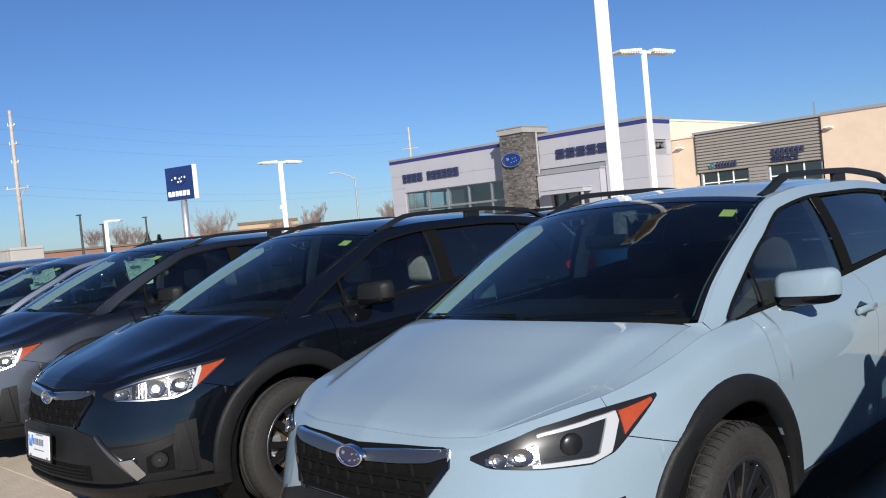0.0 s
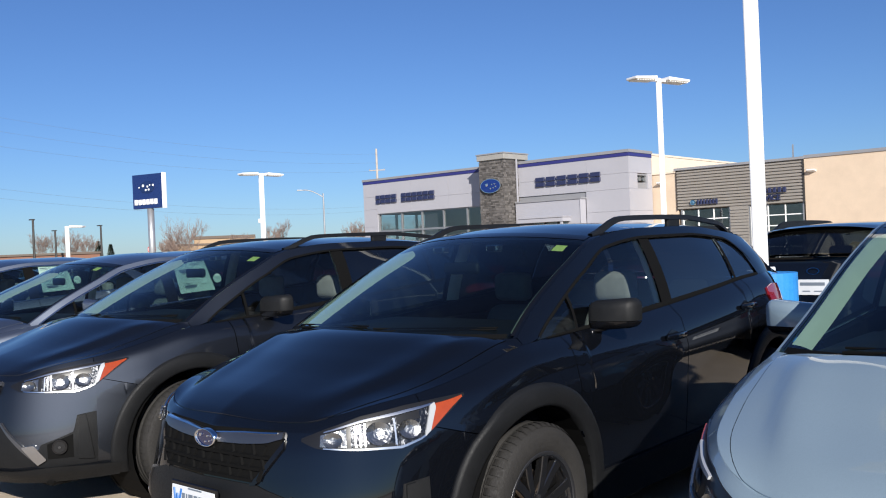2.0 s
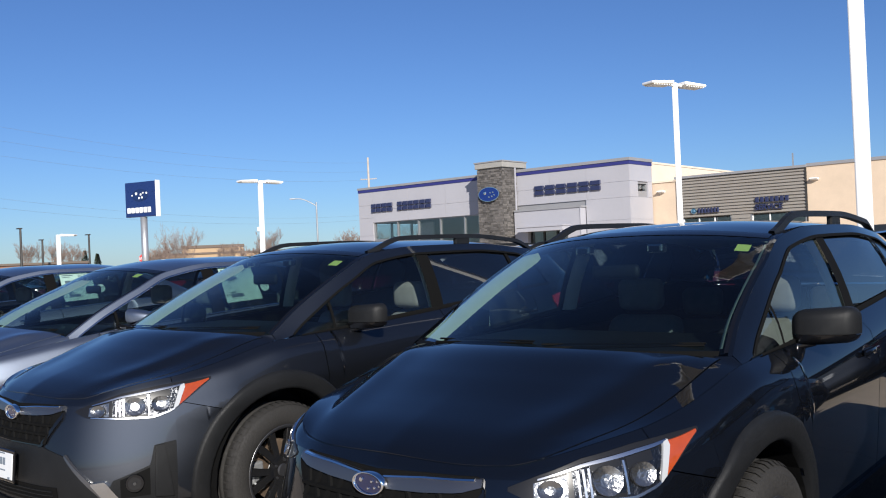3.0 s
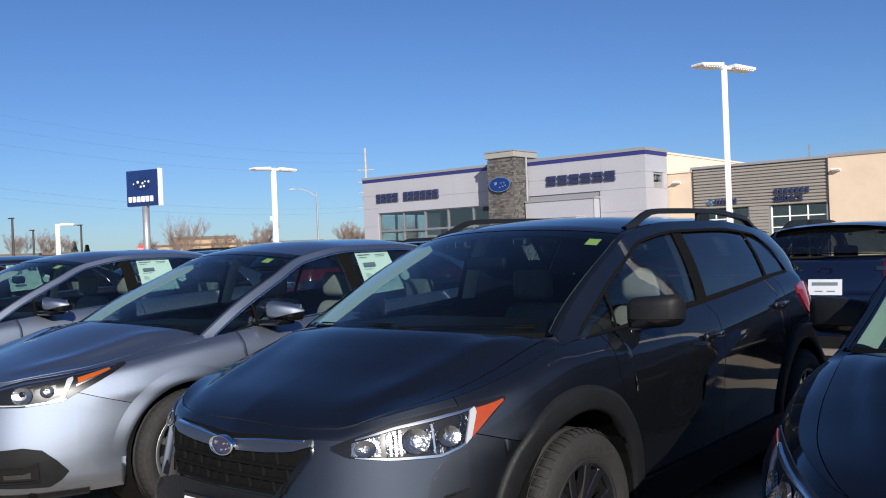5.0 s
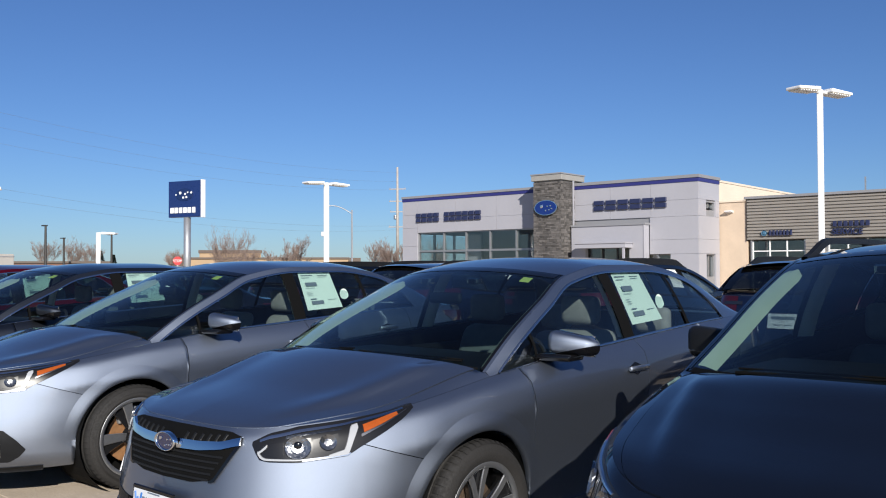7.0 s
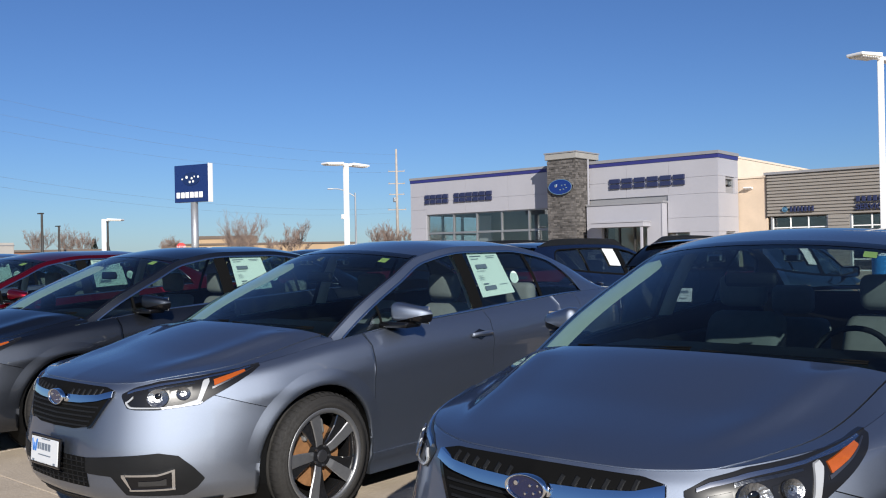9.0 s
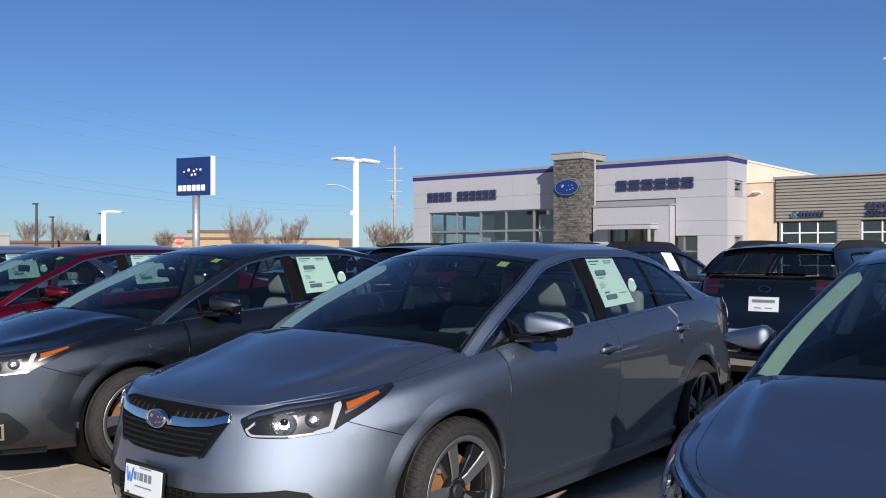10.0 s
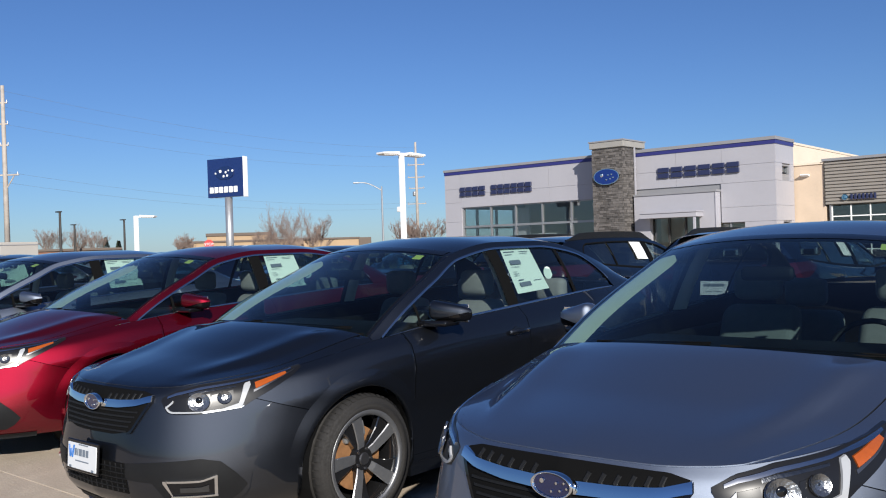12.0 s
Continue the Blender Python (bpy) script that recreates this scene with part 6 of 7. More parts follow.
def front_legacy(sh, car, pm, plate, rim):
    edge = M["chrome"] if rim == "machined" else M["gloss"]
    ui, uo = .484, 1.25
    lamp_unit(sh, car, ui, uo, line((ui, .758), (.56, .790), (.70, .815), (.90, .830), (1.135, .852), (uo, .870)), line((ui, .745), (.523, .692), (.56, .684), (.694, .681), (.90, .697), (.958, .728), (uo, .856)), "sedan")
    a, c = .425, .31
    low = line((-a, .745), (-c, .600), (-.18, .578), (.18, .578), (c, .600), (a, .745))
    q = patch(sh, "grille", M["gap"], car, -a, a, low, line((-a, .772), (-.36, .786), (0, .791), (.36, .786), (a, .772)), .006, 44, 18, "black slatted grille")
    bar_lo = line((-a, .742), (-.34, .722), (-.2, .706), (0, .700), (.2, .706), (.34, .722), (a, .742))
    bar_hi = line((-a, .772), (-.34, .752), (-.2, .742), (0, .738), (.2, .742), (.34, .752), (a, .772))
    for k in range(5):
        z = .592 + k * .023
        w = lerp(c, a, min(1, max(0, z - .600) / .145)) - .022
        vs, fs = panel(sh, span(-w, w, 24), lambda u: z + .004 * (abs(u) / a) ** 2, lambda u: z + .008 + .004 * (abs(u) / a) ** 2, 1, .02, .011)
        part_mesh("grille_slat", mesh_from("grille_slat", vs, fs, M["plastic"]), q)
    for k in range(-7, 8):
        if abs(k) > 1:
            bm = bmesh.new()
            u = k * .048
            bar_on(sh, bm, (u, bar_hi(u)), (u + .012, bar_hi(u) + .026), .016, .004, .0065)
            part("upper_fin", bm, M["plastic"], q)
    vs, fs = panel(sh, span(-a - .006, a + .006, 40), bar_lo, bar_hi, 4, .02, .018)
    part_mesh("grille_bar", mesh_from("grille_bar", vs, fs, M["chrome"]), q, "chrome grille bar")
    for m_ in (1, -1):
        vs, fs = panel(sh, span(c - .02, a + .010, 10), line((c - .02, .586), (c + .01, .592), (a + .01, .742)), line((c - .02, .594), (c + .004, .604), (a + .01, .770)), 2, .02, .008)
        part_mesh("grille_edge", mesh_from("grille_edge", *mirrored(vs, fs, m_), M["gloss"]), q)
    badge(sh, car, .722, .150, .082, .028)
    # lower intake, side recesses and lip
    patch(sh, "lower_intake", M["gap"], car, -.30, .30, lambda u: .300, lambda u: .448, .003, 24, 3)
    bm = bmesh.new()
    for z in (.325, .350, .375, .400, .425):
        for k in range(-7, 7):
            bar_on(sh, bm, (k * .042, z), (k * .042 + .042, z), .007, .006, .004)
    for k in range(-6, 7):
        bar_on(sh, bm, (k * .045, .305), (k * .045, .445), .006, .005, .004)
    tagged(part("intake_mesh", bm, M["plastic"], car), kind="stuff")
    patch(sh, "bumper_lip", M["plastic"], car, -1.02, 1.02, lambda u: sh.zl - .012, lambda u: sh.zl + .022, .008, 36, label="black lower bumper lip")
    a0, a1 = .295, .914
    patch(sh, "side_recess", M["plastic"], car, a0, a1, line((a0, .372), (.455, .365), (.53, .274), (.82, .262), (.88, .295), (a1, .334)), line((a0, .448), (.50, .466), (.70, .479), (.79, .461), (.86, .40), (a1, .340)), .0035, 50, 5, both=True, label="black bumper side recess")
    for m_ in (1, -1):
        lamp = new("fog_lamp")
        lamp.parent = car
        for nm, mat, k0, k1, z0, z1, o in (("fog_lamp_body", "gloss", .545, .765, .302, .376, .008), ("lamp_rail", "chrome", .540, .770, .370, .380, .014), ("lamp_rail", "chrome", .556, .775, .297, .306, .014), ("lamp_end", "chrome", .760, .774, .302, .378, .013), ("fog_lens", "lens", .60, .735, .322, .346, .012)):
            sl = lambda u, z: z + (.02 if u > .7 and z > .33 else 0) * (u - .7) / .07
            vs, fs = panel(sh, span(k0, k1, 12), lambda u: sl(u, z0), lambda u: sl(u, z1), 2, .02, o)
            part_mesh(nm, mesh_from(nm, *mirrored(vs, fs, m_), edge if mat == "chrome" else M[mat]), lamp)
        vs, fs = panel(sh, [.520, .535, .55, .565], line((.52, .367), (.565, .297)), line((.52, .379), (.535, .380), (.565, .306)), 2, .02, .014)
        part_mesh("lamp_corner", mesh_from("lamp_corner", *mirrored(vs, fs, m_), edge), lamp)
    if plate:
        front_plate(sh, car, .455, .035)


def rear_end(sh, car, mode):
    U = sh.U
    L = sh.L
    zt = sh.Z(U)
    if mode == "cross" and not sh.s.get("long"):
        ua, ub = sh.u_y(L - .80), U - .46
        patch(sh, "tail_lamp", M["red"], car, ua, ub, line((ua, zt - .08), (ua + .10, zt - .21), (ua + .34, zt - .26), (ub, zt - .22)), line((ua, zt - .035), (ua + .12, zt - .012), (ub, zt - .05)), .010, 24, 4, both=True, label="red tail lamp")
    else:
        ua, ub = sh.u_y(L - (.72 if mode == "cross" else .58)), U - .50
        # same lens with the shade put into its colour
        patch(sh, "tail_lamp", M["red_shaded"], car, ua, ub, line((ua, zt - .07), (ua + .25, zt - .20), (ub, zt - .20)), line((ua, zt - .03), (ub, zt - .05)), .006, 16, both=True, label="red tail lamp in a shaded tone")
    patch(sh, "reverse_lamp", M["lens"], car, ub - .16, ub + .06, lambda u: zt - .135, lambda u: zt - .10, .010, 10, both=True)
    z0 = zt - .36
    vs, fs = panel(sh, span(U - .150, U, 6), lambda u: z0, lambda u: z0 + .145, 2, .01, .012)
    rp = part_mesh("rear_plate", mesh_from("rear_plate", *both_sides(vs, fs), M["plate_white"]), car, "white dealer plate")
    for a, b, za, zb in ((.0, .115, .088, .118), (.02, .09, .03, .04)):
        vs, fs = panel(sh, span(U - b, U - a, 4), lambda u: z0 + za, lambda u: z0 + zb, 1, .002, .014)
        part_mesh("plate_bar", mesh_from("plate_bar", *both_sides(vs, fs), M["ink_soft"]), rp)
    bm = bmesh.new()
    yb = sh.at(U, zt - .135, .006)[1]
    for i in range(24):
        a, b = 2 * math.pi * i / 24, 2 * math.pi * (i + 1) / 24
        bm.faces.new([bm.verts.new((.062 * k * math.cos(q), yb + .004, zt - .135 + .034 * k * math.sin(q))) for q, k in ((a, 1), (a, .8), (b, .8), (b, 1))])
    part("rear_badge", bm, M["chrome"], car, "small oval chrome badge")
    uu = sh.u_y(L - .55)
    patch(sh, "rear_bumper_lower", M["plastic"], car, uu, U, lambda u: sh.zl - .01, lambda u: sh.zl + .24, .02, 20, both="joined", label="black lower rear bumper")
    if mode == "cross":
        patch(sh, "rear_skid", M["satin"], car, U - .55, U, lambda u: sh.zl + .06, lambda u: sh.zl + .13, .03, 12, both="joined")
        # spoiler over the rear window
        net = [[(lambda p: (p[0], p[1] + i * .05, p[2] + .012 - i * .006))(sh.roof(sh.s_end - .04, lerp(-.96, .96, j / 12))) for j in range(13)] for i in range(4)]
        part_mesh("spoiler", mesh_from("spoiler", *grid_mesh(net), M["gloss"]), car)


WHEELS = {
    ("cross", "black"): wheel_meshes(.355, .225, .238, "black"),
    ("legacy", "machined"): wheel_meshes(.340, .225, .256, "machined"),
    ("legacy", "silver"): wheel_meshes(.340, .225, .245, "silver"),
}
P = {
    "khaki": paint("cool_grey_paint", (0.203, 0.270, 0.322)),
    "black": paint("black_paint", (0.003, 0.0037, 0.0056)),
    "magnetite": paint("dark_grey_paint", (0.038, 0.043, 0.054), 0.89, 0.58),
    "silver": paint("ice_silver_paint", (0.235, 0.268, 0.33), 0.90, 0.61),
    "crimson": paint("crimson_paint", (0.16, 0.004, 0.013), 0.80, 0.52),
    "blue": paint("dark_blue_paint", (0.004, 0.007, 0.022)),
}


def repaint(ob, old, mat):
    """Gives a copied car its own paint."""
    for o in (ob, *ob.children_recursive):
        if o.type == "MESH" and o.data.materials[0] is old:
            o.material_slots[0].link = "OBJECT"
            o.material_slots[0].material = mat
    return ob


def again(base, old, m, label, col, group=""):
    ob = repaint(copy_thing(base, m), old, P[col])
    return tagged(ob, label, "car", group)


col_label = {"magnetite": "dark grey", "silver": "silver", "black": "black", "crimson": "red", "blue": "dark blue"}
G1, G2 = "cars in the front row", "cars in the second row"
make_car(CROSS, "crossover_car", pose(-2.67, 0, 0), "pale blue-grey crossover with black roof rails and cladding", "car", P["khaki"], "cross", "black", "seat_dark", lamps="led", labels=False)
cross_black = make_car(CROSS, "crossover_car", pose(-5.25, 0, 0, 0, 0, .6), "glossy black crossover with roof rails and black wheels", "car", P["black"], "cross", "black", "seat_grey", mirror_mat=M["plastic"], labels=False)
again(cross_black, P["black"], pose(-.09, .02, 0), "dark grey crossover that shades the pale blue-grey one", "magnetite")
again(cross_black, P["black"], pose(-7.81, .02, 0), "dark grey crossover with roof rails and black wheels", "magnetite")
sedan_a = make_car(LEG, "sedan_car", pose(-10.37, 0, 0), "silver sedan with price sheets in its windows", "car", P["silver"], "legacy", "silver", "seat_slate")
sedan_b = make_car(LEG, "sedan_car", pose(-13.30, 0, 0), "silver sedan with two-tone machined alloy wheels", "car", P["silver"], "legacy", "machined", "seat_slate")
again(sedan_b, P["silver"], pose(-16.04, 0, 0), "dark grey metallic sedan with machined alloy wheels", "magnetite")
again(sedan_a, P["silver"], pose(-18.82, .15, 0), "crimson red sedan with a chrome window line", "crimson")
again(sedan_a, P["silver"], pose(-21.38, 0, 0), "silver sedan parked beside the red sedan", "silver")
for k, col in enumerate(("magnetite", "silver", "black", "magnetite", "crimson", "magnetite", "black")):
    again(sedan_a, P["silver"], pose(-24.1 - 2.7 * k, 0, 0), col_label[col] + " sedan further along the front row", col)
wagon = make_car(WAGON, "wagon_car", pose(-5.15, 6.58 + 4.86, 0, 0, 0, 180), "black wagon with roof rails and a white rear plate", "car", P["black"], "cross", "black", "seat_dark", G2, plate=False, labels=False, paper=True)
for x, col in ((-2.5, "magnetite"), (-7.65, "blue"), (-10.15, "blue"), (-12.98, "black"), (-15.62, "blue"), (-18.25, "black")):
    again(wagon, P["black"], pose(x, 6.58 + 4.86, 0, 0, 0, 180), col_label[col] + " wagon with roof rails in the second row", col, G2)
for k, col in enumerate(("black", "magnetite", "blue", "black", "silver", "magnetite", "black", "blue", "black")):
    again(sedan_a, P["silver"], pose(-20.8 - 2.65 * k, 6.7 + 4.84, 0, 0, 0, 180), col_label[col] + " sedan in the second row", col, G2)


# ---- lamp posts ----
def lamp_head(parent, m):
    h = new("lamp_head")
    h.parent = parent
    bm = new_box((0, -.05, -.05), (.20, .05, .02), .012, 1)
    bm.transform(m)
    part("arm", bm, M["pole_white"], h)
    bm = new_box((.16, -.23, -.02), (1.0, .23, .085), .022, 2)
    for v in bm.verts:
        if v.co.z > .03:
            v.co.z -= .03 * smooth01(.5, 1.0, v.co.x)
    bm.transform(m)
    part("housing", bm, M["pole_white"], h)
    bm = new_box((.20, -.20, -.034), (.96, .20, -.018), .004, 1)
    bm.transform(m)
    part("lens", bm, M["led"], h, "ribbed light-emitting panel")
    for k in range(8):
        bm = new_box((.215 + k * .095, -.20, -.056), (.255 + k * .095, .20, -.032))
        bm.transform(m)
        part("lens_rib", bm, M["sign_white"], h)


def lamp_post(x, y, top, heads, label, w=.14):
    p = empty("lamp_post", pose(x, y, 0), label, "lamp post", "lot lamp posts")
    bm = bmesh.new()
    tube(bm, (0, 0, 0), (0, 0, 1.10), .30, .30, 32)
    part("base", bm, M["base_blue"], p, "round base painted bright blue", smooth=False)
    bm = new_box((-w / 2, -w / 2, 1.10), (w / 2, w / 2, top), .012, 2)
    part("pole", bm, M["pole_white"], p)
    bm = new_box((-w * .9, -w * .9, 1.10), (w * .9, w * .9, 1.15), .008, 1)
    part("base_plate", bm, M["pole_white"], p)
    for rz in heads:
        lamp_head(p, pose(0, 0, top - .05, 0, 1.5, rz) @ pose(w / 2, 0, 0))
    return p


lamp_post(-5.29, 5.77, 6.40, (-96, 84), "tall white square lamp post on a bright blue base", .105)
lamp_post(-14.64, 22.22, 6.22, (-110, 70), "white twin-headed lamp post in the car lot", .13)
lb = lamp_post(-35.05, 22.77, 5.14, (-96, 84), "white twin-headed lamp post with a camera box", .17)
part("camera_box", new_box((-.25, -.10, 2.85), (-.08, .10, 3.05), .03), M["pole_white"], lb)
lamp_post(-55.0, 23.0, 3.62, (38,), "white single-headed lamp post near the street", .19)

# ---- dealer sign on a round pole ----
sg = empty("pylon_sign", pose(-52.5, 27.25, -.06, 0, 0, 14), "square blue pylon sign on a round steel pole", "sign")
part("sign_face", new_box((-1.34, -.16, 4.64), (1.19, .16, 6.80), .02), M["sign_blue"], sg)
part("sign_edge", new_box((1.19, -.18, 4.60), (1.25, .18, 6.84), .02), M["sign_white"], sg, "white sign edge")
bm = bmesh.new()
tube(bm, (0, 0, 0), (0, 0, 4.62), .21, .21, 20)
part("pole", bm, M["galv"], sg, smooth=True)
bm = bmesh.new()
tube(bm, (0, -.165, 0), (0, -.20, 0), 1, .97, 32)
for v in bm.verts:
    v.co.x, v.co.z = -.08 + v.co.x * .66, 5.98 + v.co.z * .38
part("emblem", bm, M["emblem_dark"], sg)
for x, zz, r in ((-.62, .0, .05), (.58, .10, .07), (-.28, .1, .09), (.10, .03, .07), (-.05, -.18, .07), (.2, -.16, .07), (.3, .12, .05)):
    bm = bmesh.new()
    tube(bm, (-.08 + x, -.205, 5.98 + zz), (-.08 + x, -.225, 5.98 + zz), r, r, 8)
    part("emblem_dot", bm, M["sign_white"], sg)
word = new("letter_bars")
word.parent = sg
for i in range(6):
    x = -1.18 + i * .34
    part("letter_block", new_box((x, -.20, 4.88), (x + .27, -.163, 5.22), .02, 1), M["sign_white"], word)


# ---- street furniture and distance ----
def utility_pole(x, y, h, arms, label, lean=0.0):
    p = empty("utility_pole", pose(x, y, 0), label, "utility pole", "utility poles")
    bm = bmesh.new()
    tube(bm, (0, 0, 0), (lean, 0, h), .22, .13, 12)
    part("pole", bm, M["wood"], p, smooth=True)
    for z, w in arms:
        bm = new_box((-w, -.05, z - .06), (w, .05, z + .06), .01, 1)
        bm.transform(pose(lean * z / h, 0, 0, 0, 0, 35))
        part("cross_arm", bm, M["wood"], p)
        for s_ in (-1, 1):
            c = pose(lean * z / h, 0, 0, 0, 0, 35) @ Vector((s_ * w * .9, 0, z))
            bm = bmesh.new()
            tube(bm, c, c + Vector((0, 0, .22)), .06, .04, 8)
            part("insulator", bm, M["galv"], p)
    return p


UA = utility_pole(-79.4, 26.6, 14.6, ((7.85, 1.1), (10.1, .35), (11.7, .35), (13.3, .35)), "weathered wooden utility pole with one wide cross arm", -.05)
bm = bmesh.new()
tube(bm, (.0, 0, 6.7), (.60, .38, 7.75), .05, .05, 6)
part("brace", bm, M["wood"], UA)
UB = utility_pole(-86.6, 80.8, 14.9, ((7.0, 1.2), (10.4, 1.1), (12.0, 1.1), (9.0, 1.0)), "tall wooden utility pole with several cross arms", .0)
part("transformer", new_box((-.55, -.25, 8.0), (-.12, .25, 8.6), .12, 3), M["galv"], UB)
# sagging cables between the poles and beyond
wires = empty("power_cables", pose(0, 0, 0), "thin power cables sagging between the utility poles", "cable")
for z0, z1, y0, y1 in ((14.2, 14.2, 26.6, 80.8), (13.0, 13.0, 26.6, 80.8), (11.7, 11.9, 26.6, 80.8), (8.1, 7.2, 26.6, 80.8), (7.3, 6.6, 26.5, 80.5)):
    for a, b in (((-79.4, y0, z0), (-86.6, y1, z1)), ((-76.0, -40, z0 + .6), (-79.4, y0, z0))):
        cu = bpy.data.curves.new("cable", "CURVE")
        cu.dimensions, cu.bevel_depth, cu.bevel_resolution = "3D", .0065, 0
        sp = cu.splines.new("POLY")
        sp.points.add(16)
        for i in range(17):
            q = i / 16
            p = Vector(a).lerp(Vector(b), q)
            sp.points[i].co = (p.x, p.y, p.z - 1.1 * 4 * q * (1 - q), 1)
        cu.materials.append(M["cable"])
        ob = new("cable", cu)
        ob.parent = wires


def slim_pole(x, y, h, arm, label, r=.09, az=0):
    p = empty("street_lamp", pose(x, y, 0, 0, 0, az), label, "street lamp", "street lamps")
    bm = bmesh.new()
    tube(bm, (0, 0, 0), (0, 0, h), r, r * .7, 8)
    part("pole", bm, M["dark_metal"] if arm < 2 else M["galv"], p)
    if arm >= 2:
        bm = bmesh.new()
        pts = [Vector((-arm * q, 0, h - .35 + .75 * math.sin(q * math.pi * .55))) for q in [i / 8 for i in range(9)]]
        for a, b in zip(pts, pts[1:]):
            tube(bm, a, b, .05, .05, 6)
        part("arm", bm, M["galv"], p)
        part("lamp", new_box((-arm - .5, -.1, pts[-1].z - .06), (-arm, .1, pts[-1].z + .06), .03), M["galv"], p)
    else:
        part("lamp", new_box((-arm, -.18, h), (arm * .2, .18, h + .12), .02), M["dark_metal"], p)


slim_pole(-65.7, 53.0, 6.9, 2.0, "thin galvanised street lamp with a curved arm", .10, 40)
slim_pole(-95.6, 38.55, 5.95, .6, "dark bronze lamp post beside the street", .16)
slim_pole(-115.1, 49.8, 5.45, .7, "dark bronze lamp post in a far car park", .17)
slim_pole(-108.9, 52.85, 5.8, .7, "dark bronze lamp post behind the brick building", .16)

# stop sign
st = empty("stop_sign", pose(-64.9, 34.4, -.15, 0, 0, 55), "red octagonal stop sign on a steel post", "sign")
part("post", new_box((-.04, .03, 0), (.04, .09, 2.6)), M["galv"], st)
bm = bmesh.new()
for r, d, in ((.34, 0.0),):
    bm.faces.new([bm.verts.new((r * math.cos(a), 0, 2.28 + r * math.sin(a))) for a in [math.pi / 8 + k * math.pi / 4 for k in range(8)]])
r = bmesh.ops.extrude_face_region(bm, geom=bm.faces[:])
for v in r["geom"]:
    if isinstance(v, bmesh.types.BMVert):
        v.co.y += .02
part("plate", bm, M["stop"], st)
txt = bpy.data.curves.new("word", "FONT")
txt.body, txt.size, txt.align_x, txt.extrude = "STOP", .26, "CENTER", .004
txt.materials.append(M["sign_white"])
ob = new("word", txt)
ob.parent = st
ob.matrix_basis = pose(0, -.012, 2.19, 90)


# far low buildings
def far_building(name, x, y, rz, w, d, h, wall, label, windows=0, roof_h=.35, gable=0.0, wh=1.2):
    b = empty(name, pose(x, y, 0, 0, 0, rz), label, "building", "buildings across the street")
    part("wall", new_box((0, 0, 0), (w, d, h)), wall, b)
    if gable:
        bm = bmesh.new()
        vs = [bm.verts.new(v) for v in ((-.5, -.5, h), (w + .5, -.5, h), (w + .5, d + .5, h), (-.5, d + .5, h), (1.5, d / 2, h + gable), (w - 1.5, d / 2, h + gable))]
        for f in ((0, 1, 5, 4), (1, 2, 5), (2, 3, 4, 5), (3, 0, 4), (3, 2, 1, 0)):
            bm.faces.new([vs[i] for i in f])
        part("roof", bm, M["far_roof"], b)
    else:
        part("roof", new_box((-.2, -.2, h), (w + .2, d + .2, h + roof_h)), M["far_roof"] if wall is not M["far_white"] else M["panel_cap"], b)
    for k in range(windows):
        a = w * (k + .35) / windows
        win = part("window", new_box((a, -.08, h * .30), (a + w / windows * .35, .02, h * .30 + wh)), M["shop_glass"], b)
        part("sill", new_box((a - .1, -.18, h * .30 - .1), (a + w / windows * .35 + .1, 0, h * .30)), M["far_white"], win)
    return b


far_building("brick_building", -129, 27, 66, 32, 16, 2.35, M["far_brick"], "long low red brick building across the street", 9, .28, 0, .8)
far_building("tan_shop", -152, 94, 55, 11.6, 9, 4.7, M["far_tan"], "tan building with a brown flat roof edge", 0, .55)
shop = far_building("tan_shop", -150.5, 89.5, 55, 31, 12, 3.45, M["far_tan"], "long low tan shop building behind bare trees", 6, .35)
part("end_bay", new_box((-2.4, -.3, 0), (0, 9, 3.7), .03), M["far_roof"], shop, "dark brown end bay")
part("end_bay", new_box((31, -.3, 0), (33.4, 9, 3.7), .03), M["far_roof"], shop, "dark brown end bay")

# delivery truck on the street
q = empty("delivery_truck", pose(-70.9, 22.5, 0, 0, 0, 180), "pale delivery truck with a long box trailer", "truck")
trailer = part("trailer_box", new_box((0, -2.5, .75), (11.5, 0, 2.62), .04), M["far_white"], q)
part("roof_rim", new_box((-.03, -2.53, 2.40), (11.53, .03, 2.46), .01, 1), M["panel_cap"], trailer)
for x in [k * .94 + .6 for k in range(12)]:
    part("side_post", new_box((x, -.01, .85), (x + .05, .015, 2.38)), M["far_white"], trailer)
part("emblem", new_box((8.6, .005, 1.3), (9.4, .03, 2.0), .02, 1), M["yellow"], trailer)
part("cab", new_box((11.7, -2.4, .5), (13.6, -.1, 2.35), .3, 3), M["dark_metal"], q)
for x in (1.2, 2.4, 9.6, 12.6):
    for y in (-2.45, -.35):
        bm = bmesh.new()
        tube(bm, (x, y, .48), (x, y + .3, .48), .48, .48, 20)
        part("wheel", bm, M["rubber"], q)


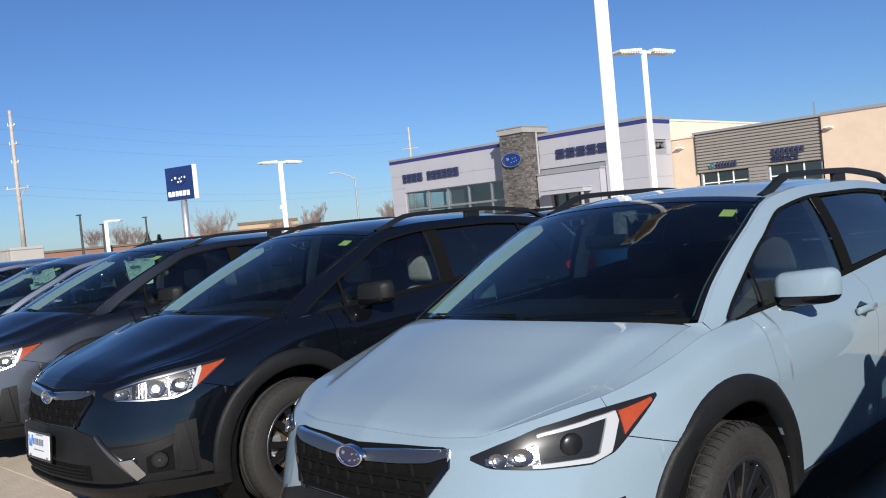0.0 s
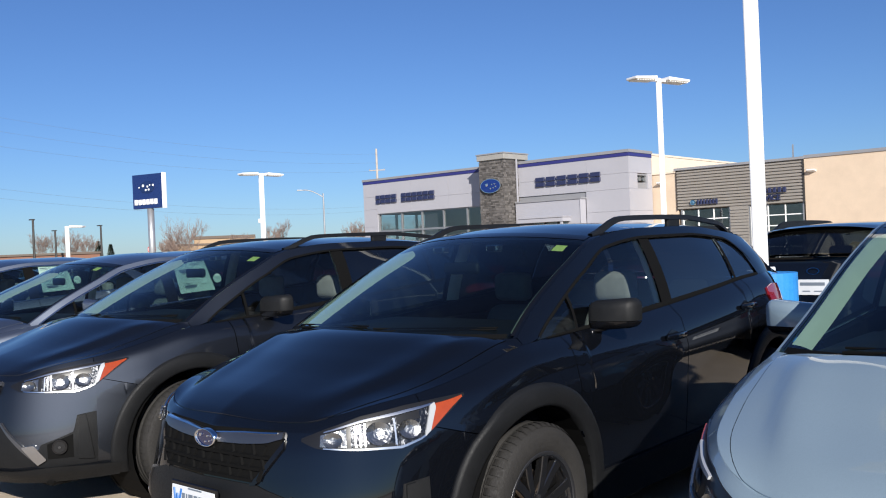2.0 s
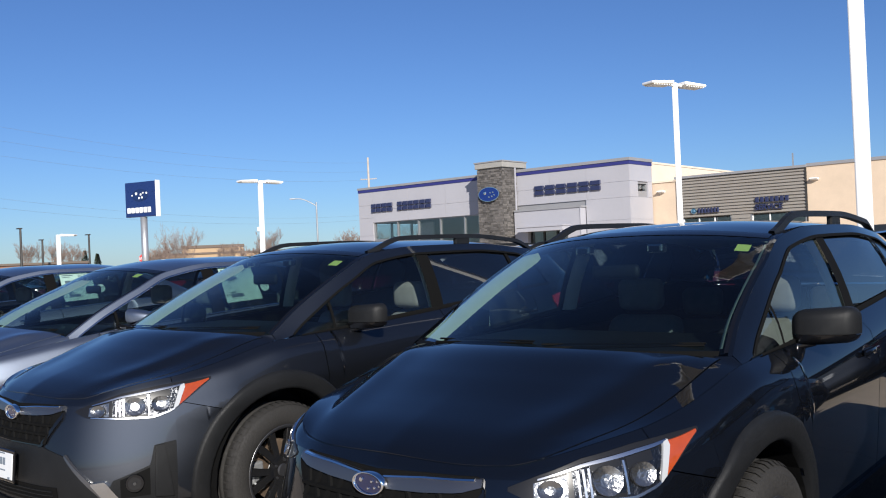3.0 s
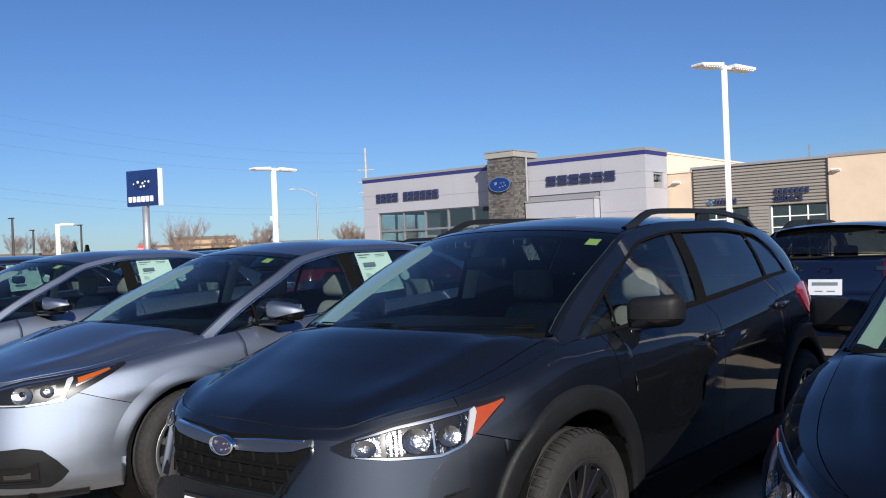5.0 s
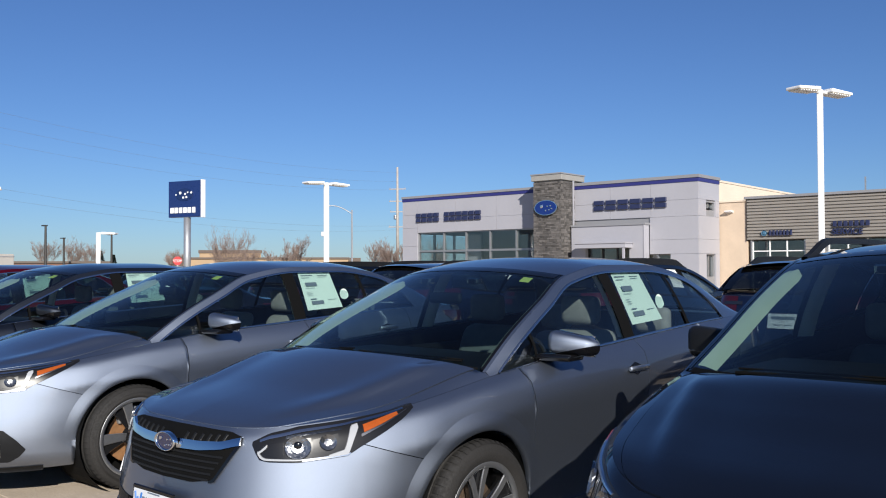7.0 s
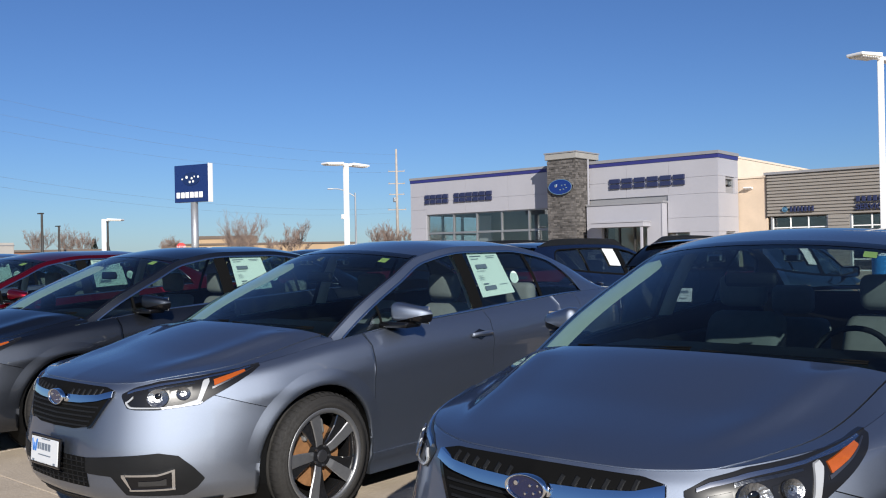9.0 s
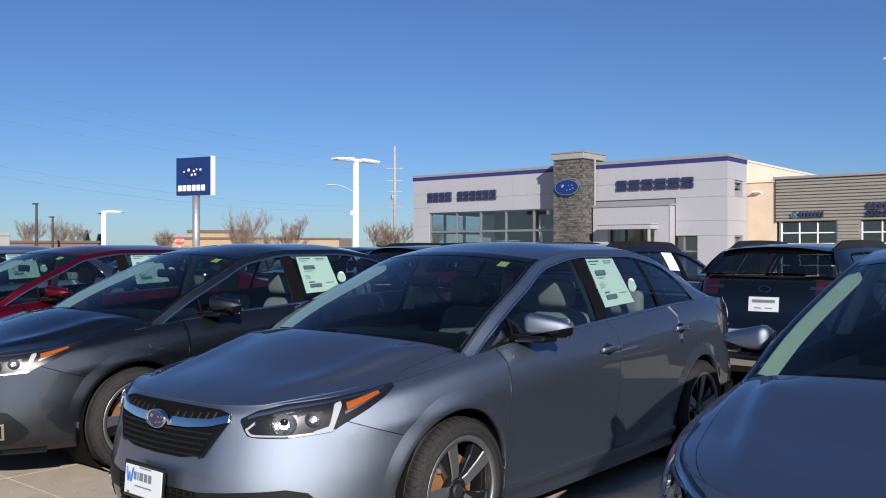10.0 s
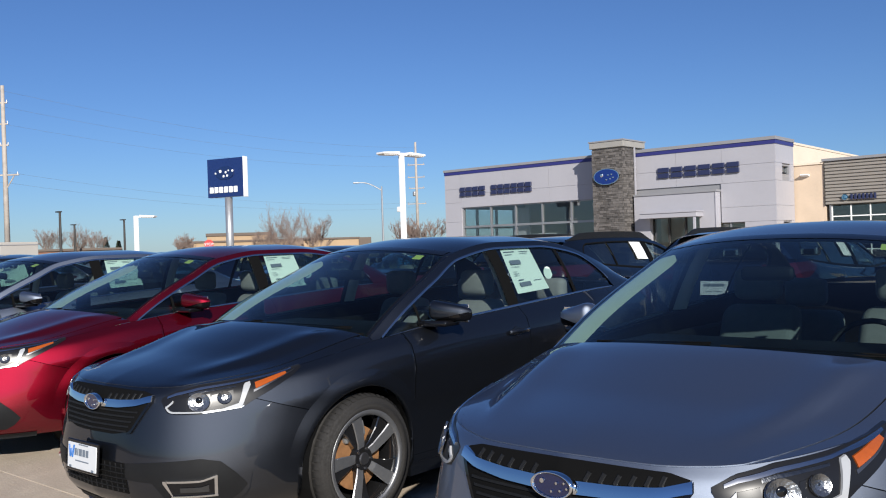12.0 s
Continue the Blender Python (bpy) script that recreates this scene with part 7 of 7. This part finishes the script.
# bare winter trees: a short trunk, a fan of limbs and many fine twigs
def bare_tree(x, y, h, spread, seed, label, fine=.016):
    r = random.Random(seed)
    t = empty("bare_tree", pose(x, y, 0), label, "tree", "bare trees")
    trunk = bmesh.new()
    vs, fs = [], []

    def stick(a, b, r0, r1):
        k = len(vs)
        d = (b - a).normalized()
        side = d.orthogonal().normalized()
        s2 = d.cross(side)
        for c, rr in ((a, r0), (b, r1)):
            for j in range(3):
                an = 2 * math.pi * j / 3
                vs.append(tuple(c + (side * math.cos(an) + s2 * math.sin(an)) * rr))
        fs.extend(((k, k + 1, k + 4, k + 3), (k + 1, k + 2, k + 5, k + 4), (k + 2, k, k + 3, k + 5)))

    def limb(a, d, length, rad, lv):
        pts = [a]
        for _ in range(3 if lv > 1 else 2):
            d = (d + Vector((r.uniform(-.16, .16), r.uniform(-.16, .16), .05 + r.uniform(-.05, .1)))).normalized()
            pts.append(pts[-1] + d * length / (3 if lv > 1 else 2))
        n = len(pts) - 1
        for k in range(n):
            if lv == 4:
                tube(trunk, pts[k], pts[k + 1], rad * (1 - .22 * k), rad * (1 - .22 * (k + 1)), 6, False)
            else:
                stick(pts[k], pts[k + 1], max(rad * (1 - .25 * k), fine), max(rad * (1 - .25 * (k + 1)), fine * .6))
        if lv == 0:
            return
        for _ in range((0, 3, 4, 5, 5)[lv]):
            q = r.uniform(.25, 1.0) * n
            k = min(int(q), n - 1)
            p = pts[k].lerp(pts[k + 1], q - k)
            az = r.uniform(0, 2 * math.pi)
            ax = Vector((math.cos(az), math.sin(az), r.uniform(-.1, .5)))
            limb(p, (d + ax * r.uniform(.35, .75)).normalized(), length * r.uniform(.45, .70), rad * .55, lv - 1)

    base = Vector((0, 0, h * .12))
    tube(trunk, (0, 0, -.05), base, h * .020, h * .016, 8, False)
    for k in range(7):
        az = 2 * math.pi * (k + r.uniform(-.3, .3)) / 7
        tilt = spread * (.25 if k == 0 else r.uniform(.55, 1.0))
        d = Vector((math.cos(az) * math.sin(tilt), math.sin(az) * math.sin(tilt), math.cos(tilt)))
        limb(base, d, h * r.uniform(.40, .50), h * .0065, 4)
    part("trunk", trunk, M["bark"], t)
    tagged(part_mesh("twig_mass", mesh_from("twig_mass", vs, fs, M["bark"]), t), kind="stuff")


for i, (x, y, h, sp_) in enumerate(((-84, 60.5, 5.5, 1.25), (-43.8, 23.9, 3.5, .60), (-69.2, 62.5, 4.7, .85), (-169, 72, 6.9, .5), (-164, 75, 6.7, .55), (-161.5, 77, 6.4, .6), (-136.5, 79, 4.8, .75), (-112, 76, 4.6, .7), (-96, 100, 5.6, .5), (-75, 66, 4.2, .8))):
    bare_tree(x, y, h, sp_, 20 + i, "leafless brown tree with a dense crown of fine twigs" if sp_ > .7 else "leafless tree with thin upright twigs", .004 if h < 4 else .014 if sp_ > .7 else .010)


def conifer(x, y, h, seed):
    r = random.Random(seed)
    t = empty("conifer_tree", pose(x, y, 0), "small dark green conifer across the street", "tree")
    bm = bmesh.new()
    tube(bm, (0, 0, 0), (0, 0, h), .16, .03, 8)
    part("trunk", bm, M["bark"], t)
    vs, fs = [], []
    for _ in range(900):
        z = r.uniform(.1, 1) ** .8 * h
        rad = (h - z) / h * h * .27 * r.uniform(.3, 1)
        a = r.uniform(0, 6.283)
        c = Vector((rad * math.cos(a), rad * math.sin(a), z))
        k = len(vs)
        d = Vector((math.cos(a), math.sin(a), r.uniform(-.5, .1))) * .3
        s_ = Vector((-math.sin(a), math.cos(a), 0)) * .11
        vs += [tuple(c - s_), tuple(c + s_), tuple(c + d + s_ * .3), tuple(c + d * .9 + Vector((0, 0, .1)))]
        fs += [(k, k + 1, k + 2, k + 3)]
    tagged(part_mesh("crown", mesh_from("crown", vs, fs, M["needle"]), t), kind="stuff")


conifer(-169.4, 83.2, 5.2, 1)
conifer(-168.6, 85.4, 4.5, 2)

# ---- pavement slabs: those nearest the camera's way as pieces ----
slab_m = {}
for i in range(-14, 3):
    for j in range(-3, 8):
        w, d = 3.6, 3.6
        key = "slab"
        if key not in slab_m:
            bm = new_box((.004, .004, -.05), (w - .004, d - .004, 0), .002, 1)
            me = bpy.data.meshes.new("slab")
            bm.to_mesh(me)
            bm.free()
            me.materials.append(M["concrete"])
            slab_m[key] = me
        ob = new("slab", slab_m[key])
        ob.parent = lot
        ob.location = (i * w - 1.2, j * d - 3.2, 0)
